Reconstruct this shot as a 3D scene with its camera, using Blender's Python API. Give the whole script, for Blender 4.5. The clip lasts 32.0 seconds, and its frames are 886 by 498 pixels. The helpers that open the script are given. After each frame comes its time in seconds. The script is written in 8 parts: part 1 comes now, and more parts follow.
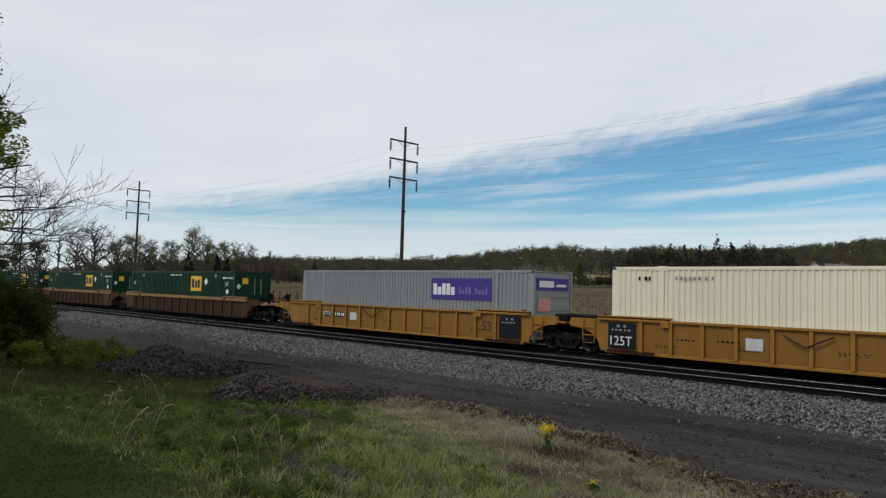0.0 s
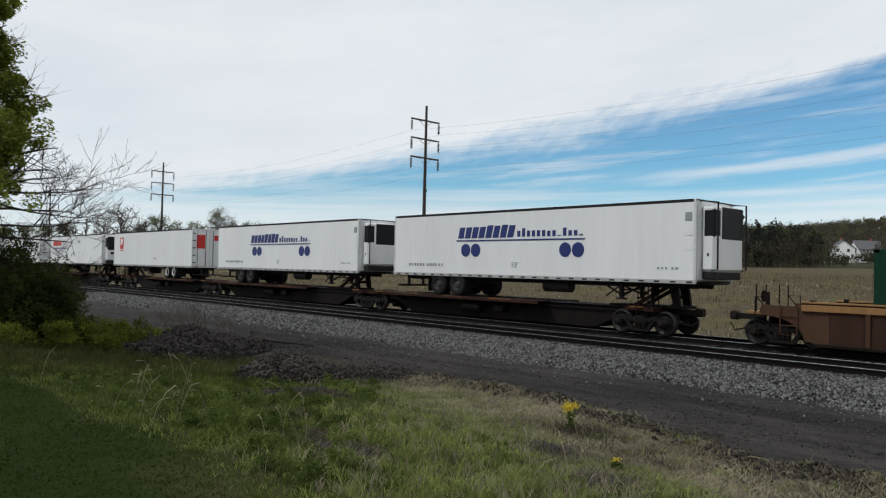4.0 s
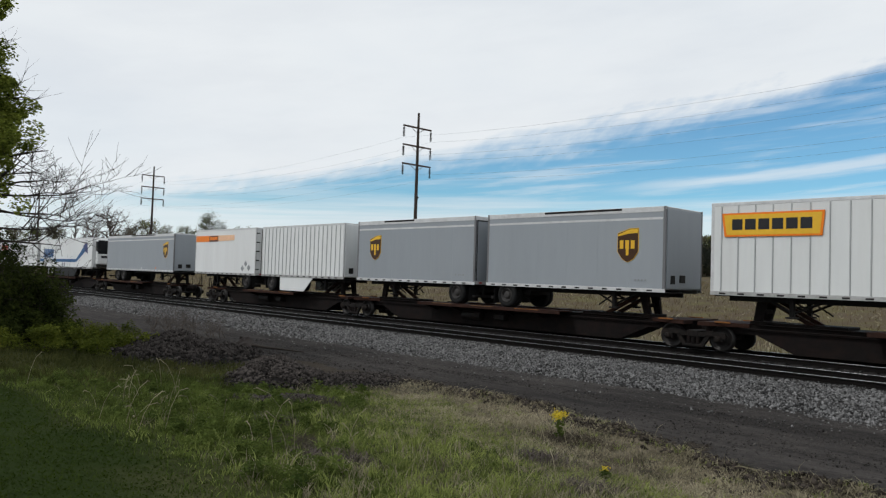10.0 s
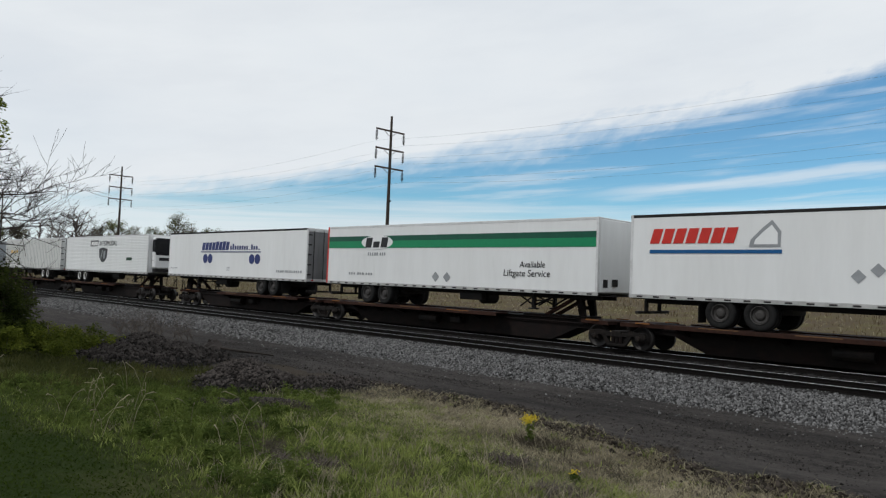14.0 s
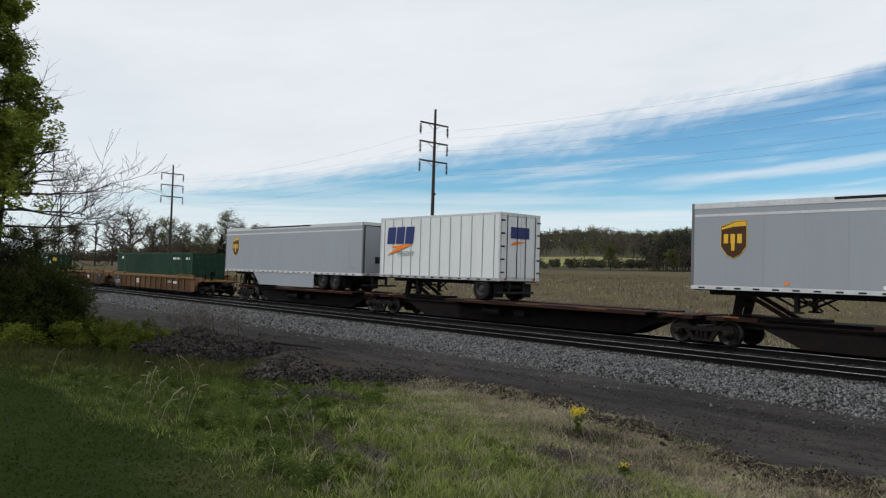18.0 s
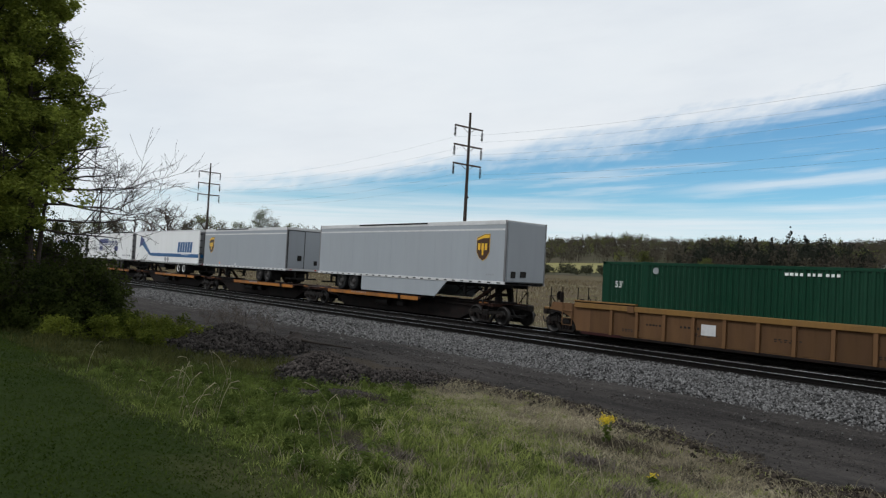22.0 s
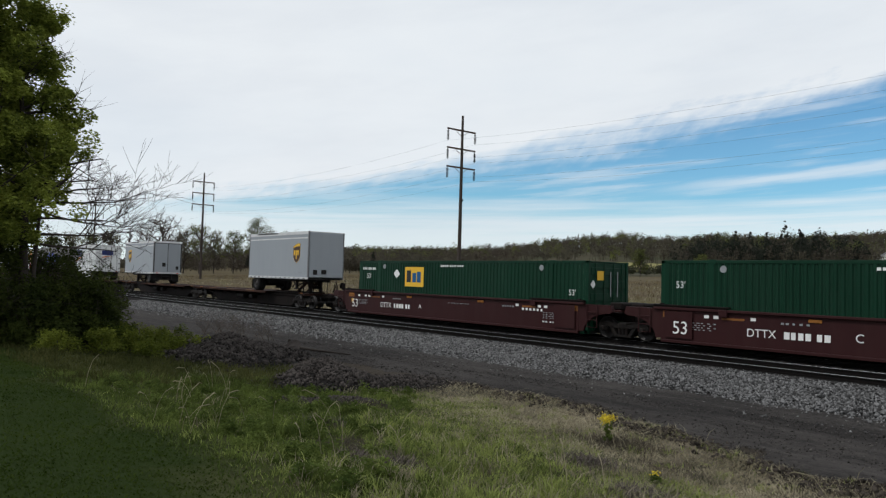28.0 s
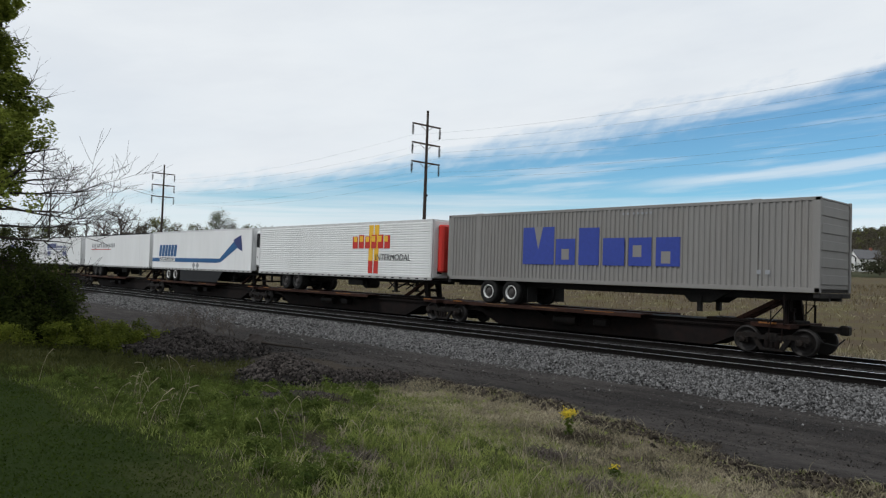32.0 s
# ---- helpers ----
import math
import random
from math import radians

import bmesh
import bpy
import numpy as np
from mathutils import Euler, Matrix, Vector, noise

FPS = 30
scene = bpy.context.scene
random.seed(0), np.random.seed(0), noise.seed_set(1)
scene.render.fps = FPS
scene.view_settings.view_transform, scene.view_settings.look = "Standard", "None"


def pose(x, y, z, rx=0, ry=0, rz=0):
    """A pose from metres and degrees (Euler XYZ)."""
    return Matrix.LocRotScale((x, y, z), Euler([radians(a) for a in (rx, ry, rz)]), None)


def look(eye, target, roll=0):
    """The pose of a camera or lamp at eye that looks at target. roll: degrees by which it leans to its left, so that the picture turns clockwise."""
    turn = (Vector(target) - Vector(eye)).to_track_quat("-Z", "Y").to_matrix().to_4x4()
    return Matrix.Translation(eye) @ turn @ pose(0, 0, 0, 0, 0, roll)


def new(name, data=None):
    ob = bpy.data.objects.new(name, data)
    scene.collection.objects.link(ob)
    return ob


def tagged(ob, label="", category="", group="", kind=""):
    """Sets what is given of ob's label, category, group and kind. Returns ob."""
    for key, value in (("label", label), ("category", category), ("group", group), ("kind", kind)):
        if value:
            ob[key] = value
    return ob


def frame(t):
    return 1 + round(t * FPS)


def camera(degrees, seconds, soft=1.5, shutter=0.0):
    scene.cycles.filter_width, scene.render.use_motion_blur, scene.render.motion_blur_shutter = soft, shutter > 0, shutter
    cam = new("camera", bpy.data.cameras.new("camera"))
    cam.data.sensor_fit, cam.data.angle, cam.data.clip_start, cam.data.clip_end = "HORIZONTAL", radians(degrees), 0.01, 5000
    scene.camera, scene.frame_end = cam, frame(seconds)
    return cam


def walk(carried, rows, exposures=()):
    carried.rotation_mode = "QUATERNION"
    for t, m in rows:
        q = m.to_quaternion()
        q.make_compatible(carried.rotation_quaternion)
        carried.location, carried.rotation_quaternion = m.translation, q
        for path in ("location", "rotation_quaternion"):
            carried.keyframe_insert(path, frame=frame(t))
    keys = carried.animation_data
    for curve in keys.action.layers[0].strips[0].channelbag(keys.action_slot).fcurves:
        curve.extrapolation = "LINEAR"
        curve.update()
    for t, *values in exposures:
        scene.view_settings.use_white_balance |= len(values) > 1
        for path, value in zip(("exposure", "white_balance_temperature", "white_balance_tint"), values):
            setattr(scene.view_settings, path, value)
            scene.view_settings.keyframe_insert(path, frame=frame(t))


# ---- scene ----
EYE = 2.18          # the eye above the rail heads
SPEED = 22.763      # the train's speed, metres a second, towards +x
TRACK_NEAR, TRACK_FAR = 20.54, 24.45   # centre lines of the two tracks (y)

cam = camera(61.76, 32.0, soft=1.25)
# seconds, yaw, pitch, roll of the hand-held camera
TURNS = [
    (0.0, 45.60, 3.21, -1.57),
    (0.5, 45.93, 3.45, -1.95),
    (1.0, 45.56, 3.08, -2.04),
    (1.5, 44.84, 2.81, -2.36),
    (2.0, 45.81, 1.98, -2.33),
    (2.5, 46.54, 1.94, -2.41),
    (4.5, 47.28, 1.51, -1.03),
    (5.0, 46.60, 1.60, -1.01),
    (5.5, 46.64, -0.10, -0.98),
    (6.0, 47.44, -1.23, -1.53),
    (6.5, 47.57, -0.33, -1.52),
    (7.0, 47.65, 0.81, -1.56),
    (7.5, 46.90, 2.13, -2.09),
    (8.0, 46.98, 2.29, -1.92),
    (8.5, 46.66, 0.65, -1.67),
    (9.0, 46.72, 0.39, -2.04),
    (9.5, 46.72, 1.46, -1.81),
    (10.0, 46.58, 2.14, -1.83),
    (10.5, 47.04, 2.25, -2.18),
    (11.0, 46.72, 2.19, -2.22),
    (11.5, 45.07, 2.26, -2.10),
    (12.0, 44.90, 2.45, -2.16),
    (12.5, 46.15, 2.29, -2.33),
    (13.0, 46.69, 2.22, -2.30),
    (13.5, 45.90, 2.38, -2.43),
    (14.0, 44.39, 2.50, -2.22),
    (14.5, 45.17, 2.21, -2.18),
    (15.0, 46.18, 2.12, -2.48),
    (15.5, 46.88, 2.23, -2.51),
    (17.5, 48.08, 2.02, -2.25),
    (18.0, 47.92, 1.81, -1.65),
    (18.5, 47.60, 2.05, -1.99),
    (19.0, 48.09, 2.33, -2.39),
    (19.5, 47.86, 2.79, -2.66),
    (20.0, 47.94, 2.33, -2.91),
    (20.5, 48.13, 2.24, -2.92),
    (21.0, 49.16, 2.40, -2.79),
    (21.5, 49.56, 2.57, -2.86),
    (22.0, 50.33, 1.96, -3.07),
    (22.5, 49.55, 1.57, -2.90),
    (23.0, 49.62, 1.95, -2.57),
    (23.5, 49.36, 2.20, -2.51),
    (24.0, 49.40, 1.70, -2.54),
    (24.5, 49.55, 1.75, -2.71),
    (25.0, 49.89, 1.96, -3.08),
    (25.5, 50.87, 2.33, -2.22),
    (27.5, 49.84, 2.12, -1.54),
    (28.0, 50.08, 2.24, -1.51),
    (28.5, 49.98, 2.32, -1.58),
    (29.0, 49.85, 2.44, -1.52),
    (29.5, 50.10, 2.43, -1.57),
    (30.0, 50.44, 2.35, -1.71),
    (30.5, 50.60, 2.22, -1.75),
    (31.0, 49.21, 2.15, -1.95),
    (31.5, 46.96, 2.03, -1.79),
    (32.0, 47.28, 1.94, -1.87),
]
walk(cam, [(t, pose(0, 0, EYE, 90 + pitch, roll, yaw)) for t, yaw, pitch, roll in TURNS],
     exposures=((0.0, -0.26, 6300, 9), (2.0, -0.20, 6300, 9), (5.0, -0.10, 6330, 9), (7.0, 0.02, 6440, 10), (9.0, -0.08, 6400, 9), (11.0, -0.11, 6350, 9), (15.0, -0.15, 6330, 9), (18.0, -0.10, 6300, 9), (32.0, -0.10, 6300, 9)))

# ---------------------------------------------------------------- light
world = bpy.data.worlds.new("sky")
scene.world = world
world.use_nodes = True


def make_sky():
    nt = world.node_tree
    nt.nodes.clear()
    N, L = nt.nodes.new, nt.links.new
    out, bg = N("ShaderNodeOutputWorld"), N("ShaderNodeBackground")
    L(bg.outputs[0], out.inputs[0])

    def m(op, a, b=None, c=None):
        n = N("ShaderNodeMath")
        n.operation = op
        for i, s in enumerate((a, b, c)):
            if s is None:
                continue
            if isinstance(s, (int, float)):
                n.inputs[i].default_value = s
            else:
                L(s, n.inputs[i])
        return n.outputs[0]

    def ramp(value, a, b, lo=0.0, hi=1.0):
        n = N("ShaderNodeMapRange")
        n.interpolation_type = "SMOOTHSTEP"
        L(value, n.inputs[0])
        n.inputs[1].default_value, n.inputs[2].default_value = a, b
        n.inputs[3].default_value, n.inputs[4].default_value = lo, hi
        return n.outputs[0]

    sky = N("ShaderNodeTexSky")
    sky.sky_type, sky.sun_disc = "NISHITA", False
    sky.sun_elevation, sky.sun_rotation = radians(48), radians(SUN_AZ)
    sky.air_density, sky.dust_density, sky.ozone_density = 1.0, 0.1, 3.0
    tex = N("ShaderNodeTexCoord")
    sep = N("ShaderNodeSeparateXYZ")
    L(tex.outputs["Generated"], sep.inputs[0])
    x, y, z = sep.outputs
    az = m("MULTIPLY", m("ARCTAN2", m("MULTIPLY", x, -1), y), 57.2958)
    el = m("MULTIPLY", m("ARCSINE", z), 57.2958)

    def streaks(sa, se, scale, detail, slope, seed):
        comb = N("ShaderNodeCombineXYZ")
        L(m("MULTIPLY", az, sa), comb.inputs[0])
        L(m("MULTIPLY", m("ADD", el, m("MULTIPLY", az, slope)), se), comb.inputs[1])
        comb.inputs[2].default_value = seed
        n = N("ShaderNodeTexNoise")
        n.inputs["Scale"].default_value, n.inputs["Detail"].default_value = scale, detail
        n.inputs["Roughness"].default_value = 0.58
        L(comb.outputs[0], n.inputs[0])
        return n.outputs[0]

    soft = streaks(0.035, 0.22, 1.6, 7, 0.17, 3.1)
    fine = streaks(0.06, 0.75, 1.5, 8, 0.10, 9.4)
    low = streaks(0.04, 0.9, 1.2, 6, 0.03, 17.0)
    # the bank of thin cloud ends along a line that falls away to the west
    edge = m("SUBTRACT", m("ADD", el, m("MULTIPLY", az, 0.185)), 17.6)
    edge = m("ADD", edge, m("MULTIPLY", m("SUBTRACT", soft, 0.5), 5.0))
    edge = m("ADD", edge, m("MULTIPLY", m("SUBTRACT", fine, 0.5), 1.8))
    ripple = streaks(0.5, 0.9, 1.3, 6, 0.45, 41.0)
    edge = m("ADD", edge, m("MULTIPLY", m("SUBTRACT", ripple, 0.5), 1.7))
    bank = ramp(edge, -1.5, 1.5)
    wisps = m("MULTIPLY", ramp(fine, 0.47, 0.74), 0.45)
    haze = ramp(m("ADD", el, m("MULTIPLY", m("SUBTRACT", low, 0.5), 6.0)), 7.4, 3.4, 0.0, 0.80)
    # one long cirrus streak
    off = m("ABSOLUTE", m("ADD", m("ADD", m("SUBTRACT", el, STREAK_EL), m("MULTIPLY", m("SUBTRACT", az, 25.0), STREAK_SLOPE)), m("MULTIPLY", m("SUBTRACT", fine, 0.5), 1.4)))
    cirrus = m("MULTIPLY", m("MULTIPLY", ramp(off, 0.6, 0.05), ramp(az, 37, 26)), 0.6)
    wisps = m("MAXIMUM", wisps, cirrus)
    left = ramp(az, 50, 74, 0.0, 0.35)
    cover = m("MAXIMUM", m("MAXIMUM", bank, wisps), m("MAXIMUM", haze, left))
    broken = ramp(streaks(0.02, 0.05, 1.3, 5, 0.0, 30.0), 0.35, 0.75, 1.0, 0.9)
    # beyond the blue gap the cloud closes again
    closed = m("MAXIMUM", ramp(az, 14, -8), m("MAXIMUM", ramp(az, 95, 120), ramp(el, 24, 34)))
    cover = m("MINIMUM", m("MAXIMUM", cover, closed), broken)
    mass = N("ShaderNodeMixRGB")
    mass.inputs[1].default_value = (0.836, 0.862, 0.89, 1)
    mass.inputs[2].default_value = (0.892, 0.916, 0.934, 1)
    L(ramp(streaks(0.03, 0.12, 1.5, 6, 0.12, 5.0), 0.33, 0.62), mass.inputs[0])
    gain = N("ShaderNodeMixRGB")
    gain.blend_type = "MULTIPLY"
    gain.inputs[0].default_value = 1
    L(sky.outputs[0], gain.inputs[1])
    gain.inputs[2].default_value = (SKY_GAIN * 0.68, SKY_GAIN * 0.985, SKY_GAIN * 1.05, 1)
    mix = N("ShaderNodeMixRGB")
    L(cover, mix.inputs[0])
    L(gain.outputs[0], mix.inputs[1])
    L(mass.outputs[0], mix.inputs[2])
    L(mix.outputs[0], bg.inputs[0])
    bg.inputs[1].default_value = 1.0


SUN_AZ, SKY_GAIN = 203.7, 0.112
STREAK_EL, STREAK_SLOPE = 7.67, 0.087
make_sky()
sun = new("sun", bpy.data.lights.new("sun", "SUN"))
sun.data.energy, sun.data.angle, sun.data.color = 1.7, radians(9), (1.0, 0.98, 0.95)
sun.matrix_world = look((-25, -57, 72), (0, 0, 0))

# ---------------------------------------------------------------- materials
MATS = {}


def mat(name, color, rough=0.6, metal=0.0, vary=0.12, scale=3.0, dirt=0.0, dirt_color=(0.10, 0.085, 0.065),
        bump=0.0, bump_scale=60.0, rand=0.0, island=0.0, streak=False, world_space=False, spec=0.3):
    """A painted or natural surface: base colour, blotches at two scales, optional dirt, bump and variation from piece to piece."""
    if name in MATS:
        return MATS[name]
    ma = bpy.data.materials.new(name)
    MATS[name] = ma
    ma.use_nodes = True
    nt = ma.node_tree
    N, L = nt.nodes.new, nt.links.new
    b = nt.nodes["Principled BSDF"]
    b.inputs["Roughness"].default_value, b.inputs["Metallic"].default_value = rough, metal
    b.inputs["Specular IOR Level"].default_value = 0.08 if world_space else spec
    if world_space:
        src = N("ShaderNodeNewGeometry").outputs["Position"]
    else:
        src = N("ShaderNodeTexCoord").outputs["Object"]
    vec = src
    if streak:
        mp = N("ShaderNodeMapping")
        mp.inputs["Scale"].default_value = (1.0, 1.0, 0.16)
        L(src, mp.inputs[0])
        vec = mp.outputs[0]
    big, small = N("ShaderNodeTexNoise"), N("ShaderNodeTexNoise")
    for n, s, d in ((big, scale * 0.35, 4), (small, scale * 3.7, 6)):
        n.inputs["Scale"].default_value, n.inputs["Detail"].default_value = s, d
        L(vec, n.inputs[0])
    add = N("ShaderNodeMath")
    add.operation = "ADD"
    L(big.outputs[0], add.inputs[0])
    L(small.outputs[0], add.inputs[1])
    mr = N("ShaderNodeMapRange")
    mr.inputs[1].default_value, mr.inputs[2].default_value = 0.7, 1.3
    mr.inputs[3].default_value, mr.inputs[4].default_value = 1 - vary, 1 + vary
    L(add.outputs[0], mr.inputs[0])
    value = mr.outputs[0]
    if rand or island:
        m2 = N("ShaderNodeMapRange")
        k = rand or island
        m2.inputs[3].default_value, m2.inputs[4].default_value = 1 - k, 1 + k
        L(N("ShaderNodeObjectInfo").outputs["Random"] if rand else N("ShaderNodeNewGeometry").outputs["Random Per Island"], m2.inputs[0])
        mu = N("ShaderNodeMath")
        mu.operation = "MULTIPLY"
        L(value, mu.inputs[0])
        L(m2.outputs[0], mu.inputs[1])
        value = mu.outputs[0]
    vm = N("ShaderNodeVectorMath")
    vm.operation = "SCALE"
    vm.inputs[0].default_value = color
    L(value, vm.inputs["Scale"])
    col = vm.outputs[0]
    if dirt:
        dn = N("ShaderNodeTexNoise")
        dn.inputs["Scale"].default_value, dn.inputs["Detail"].default_value, dn.inputs["Roughness"].default_value = scale * 0.9, 8, 0.68
        L(vec, dn.inputs[0])
        dr = N("ShaderNodeMapRange")
        dr.inputs[1].default_value, dr.inputs[2].default_value = 0.46, 0.74
        dr.inputs[3].default_value, dr.inputs[4].default_value = 0, dirt
        L(dn.outputs[0], dr.inputs[0])
        mx = N("ShaderNodeMixRGB")
        L(dr.outputs[0], mx.inputs[0])
        L(col, mx.inputs[1])
        mx.inputs[2].default_value = (*dirt_color, 1)
        col = mx.outputs[0]
    L(col, b.inputs["Base Color"])
    if bump:
        bn, bp = N("ShaderNodeTexNoise"), N("ShaderNodeBump")
        bn.inputs["Scale"].default_value, bn.inputs["Detail"].default_value = bump_scale, 5
        L(src, bn.inputs[0])
        bp.inputs["Strength"].default_value, bp.inputs["Distance"].default_value = bump, 0.02
        L(bn.outputs[0], bp.inputs["Height"])
        L(bp.outputs[0], b.inputs["Normal"])
    return ma


def leaf_mat(name, dark, light, patch=0.15, broad=0.0):
    """Foliage: colour goes from dark to light by leaf, and in larger patches over the crown."""
    ma = bpy.data.materials.new(name)
    ma.use_nodes = True
    nt = ma.node_tree
    N, L = nt.nodes.new, nt.links.new
    b = nt.nodes["Principled BSDF"]
    b.inputs["Roughness"].default_value = 0.7
    b.inputs["Specular IOR Level"].default_value = 0.04
    geo = N("ShaderNodeNewGeometry")
    n = N("ShaderNodeTexNoise")
    n.inputs["Scale"].default_value, n.inputs["Detail"].default_value = patch, 3
    L(geo.outputs["Position"], n.inputs[0])
    mr = N("ShaderNodeMapRange")
    mr.inputs[1].default_value, mr.inputs[2].default_value = 0.36, 0.64
    L(n.outputs[0], mr.inputs[0])
    a = N("ShaderNodeMath")
    a.operation = "MULTIPLY_ADD"
    L(geo.outputs["Random Per Island"], a.inputs[0])
    a.inputs[1].default_value = 0.5
    h = N("ShaderNodeMath")
    h.operation = "MULTIPLY"
    L(mr.outputs[0], h.inputs[0])
    h.inputs[1].default_value = 0.5
    L(h.outputs[0], a.inputs[2])
    mx = N("ShaderNodeMixRGB")
    L(a.outputs[0], mx.inputs[0])
    mx.inputs[1].default_value, mx.inputs[2].default_value = (*dark, 1), (*light, 1)
    if broad:
        bn, br, sc = N("ShaderNodeTexNoise"), N("ShaderNodeMapRange"), N("ShaderNodeMixRGB")
        bn.inputs["Scale"].default_value, bn.inputs["Detail"].default_value = broad, 4
        L(geo.outputs["Position"], bn.inputs[0])
        br.inputs[1].default_value, br.inputs[2].default_value, br.inputs[3].default_value, br.inputs[4].default_value = 0.38, 0.62, 0.55, 0.0
        L(bn.outputs[0], br.inputs[0])
        L(br.outputs[0], sc.inputs[0])
        L(mx.outputs[0], sc.inputs[1])
        sc.inputs[2].default_value = (dark[0] * 1.8, dark[1] * 1.6, dark[2] * 1.5, 1)
        mx = sc
    L(mx.outputs[0], b.inputs["Base Color"])
    tr, mix = N("ShaderNodeBsdfTranslucent"), N("ShaderNodeMixShader")
    L(mx.outputs[0], tr.inputs[0])
    mix.inputs[0].default_value = 0.4
    L(b.outputs[0], mix.inputs[1])
    L(tr.outputs[0], mix.inputs[2])
    L(mix.outputs[0], nt.nodes["Material Output"].inputs[0])
    return ma


GRIME = (0.16, 0.13, 0.10)
WHITE = mat("white_paint", (0.70, 0.705, 0.70), 0.42, vary=0.035, scale=0.9, dirt=0.16, dirt_color=(0.36, 0.34, 0.31), streak=True, rand=0.03)
# ribs darker than the sheet: grime, plus their shadow lines painted in
RIB = mat("grime_and_shade_rib", (0.40, 0.41, 0.41), 0.5, vary=0.08, scale=1.5, dirt=0.3, dirt_color=(0.2, 0.19, 0.17), streak=True)
SHEET = mat("ribbed_white_sheet", (0.68, 0.69, 0.68), 0.4, vary=0.04, scale=1.2, dirt=0.18, dirt_color=(0.34, 0.32, 0.29), streak=True, rand=0.03)
GREY = mat("grey_fibreglass", (0.285, 0.308, 0.330), 0.5, vary=0.04, scale=0.8, dirt=0.10, dirt_color=(0.26, 0.25, 0.24), streak=True, rand=0.05)
TAUPE = mat("taupe_container_paint", (0.205, 0.198, 0.188), 0.55, vary=0.06, scale=1.0, dirt=0.2, dirt_color=GRIME, streak=True)
SILVER = mat("silver_container_paint", (0.235, 0.243, 0.25), 0.5, vary=0.05, scale=1.0, dirt=0.15, dirt_color=GRIME, streak=True)
CREAM = mat("cream_container_paint", (0.74, 0.70, 0.52), 0.45, vary=0.05, scale=1.0, dirt=0.12, dirt_color=(0.35, 0.28, 0.18), streak=True)
GREEN = mat("green_container_paint", (0.0035, 0.030, 0.015), 0.42, vary=0.10, scale=1.0, dirt=0.12, dirt_color=(0.05, 0.08, 0.06), streak=True, rand=0.1, spec=0.15)
OLIVE = mat("faded_green_container_paint", (0.014, 0.044, 0.025), 0.55, vary=0.12, scale=1.0, dirt=0.25, dirt_color=(0.09, 0.10, 0.08), streak=True, spec=0.15)
YELLOW = mat("yellow_railcar_paint", (0.27, 0.128, 0.016), 0.5, vary=0.08, scale=1.2, dirt=0.28, dirt_color=(0.17, 0.09, 0.035), streak=True)
FADED_TAN = mat("faded_tan_chord_paint", (0.24, 0.125, 0.042), 0.6, vary=0.15, scale=1.5, dirt=0.5, dirt_color=(0.08, 0.045, 0.025), streak=True)
DULL_YELLOW = mat("dull_yellow_chord_paint", (0.17, 0.090, 0.022), 0.6, vary=0.15, scale=1.5, dirt=0.5, dirt_color=(0.10, 0.055, 0.025), streak=True)
TAN = mat("faded_orange_railcar_paint", (0.125, 0.066, 0.030), 0.6, vary=0.12, scale=1.2, dirt=0.5, dirt_color=(0.085, 0.045, 0.026), streak=True, spec=0.15)
BROWN = mat("rusty_railcar_side", (0.060, 0.031, 0.018), 0.65, vary=0.15, scale=1.2, dirt=0.4, dirt_color=(0.08, 0.045, 0.03), streak=True, spec=0.12)
MAROON = mat("maroon_railcar_paint", (0.030, 0.0095, 0.0100), 0.5, vary=0.1, scale=1.2, dirt=0.2, dirt_color=(0.06, 0.035, 0.03), streak=True, spec=0.12)
PANEL_YELLOW = mat("yellow_side_panel", (0.21, 0.098, 0.014), 0.5, vary=0.12, scale=1.6, dirt=0.35, dirt_color=(0.13, 0.07, 0.03), streak=True, rand=0.10)
PANEL_TAN = mat("weathered_tan_side_panel", (0.088, 0.048, 0.023), 0.7, vary=0.18, scale=1.6, dirt=0.6, dirt_color=(0.060, 0.033, 0.021), streak=True, rand=0.22, spec=0.1)
PANEL_BROWN = mat("rusty_side_panel", (0.036, 0.018, 0.012), 0.7, vary=0.18, scale=1.6, dirt=0.5, dirt_color=(0.06, 0.032, 0.022), streak=True, rand=0.18, spec=0.1)
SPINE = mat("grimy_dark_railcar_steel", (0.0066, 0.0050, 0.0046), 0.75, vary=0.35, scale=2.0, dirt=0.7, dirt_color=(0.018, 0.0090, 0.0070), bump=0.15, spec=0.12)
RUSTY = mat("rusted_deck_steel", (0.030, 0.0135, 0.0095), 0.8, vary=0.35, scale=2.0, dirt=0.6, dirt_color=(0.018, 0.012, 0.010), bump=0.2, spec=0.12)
ORANGE_DECK = mat("worn_orange_deck_paint", (0.29, 0.108, 0.014), 0.6, vary=0.25, scale=1.6, dirt=0.85, dirt_color=(0.055, 0.032, 0.02))
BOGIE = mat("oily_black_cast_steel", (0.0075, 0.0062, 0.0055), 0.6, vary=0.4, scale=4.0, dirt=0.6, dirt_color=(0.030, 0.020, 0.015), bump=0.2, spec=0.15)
WHEEL_STEEL = mat("dull_wheel_steel", (0.018, 0.016, 0.015), 0.5, metal=0.3, vary=0.25, scale=5.0)
BLACK = mat("black_paint", (0.010, 0.0105, 0.012), 0.5, vary=0.25, scale=2.0, dirt=0.15, dirt_color=(0.04, 0.035, 0.03), spec=0.15)
RUBBER = mat("tyre_rubber", (0.011, 0.011, 0.011), 0.85, vary=0.3, scale=5.0, dirt=0.4, dirt_color=(0.03, 0.028, 0.026), spec=0.15)
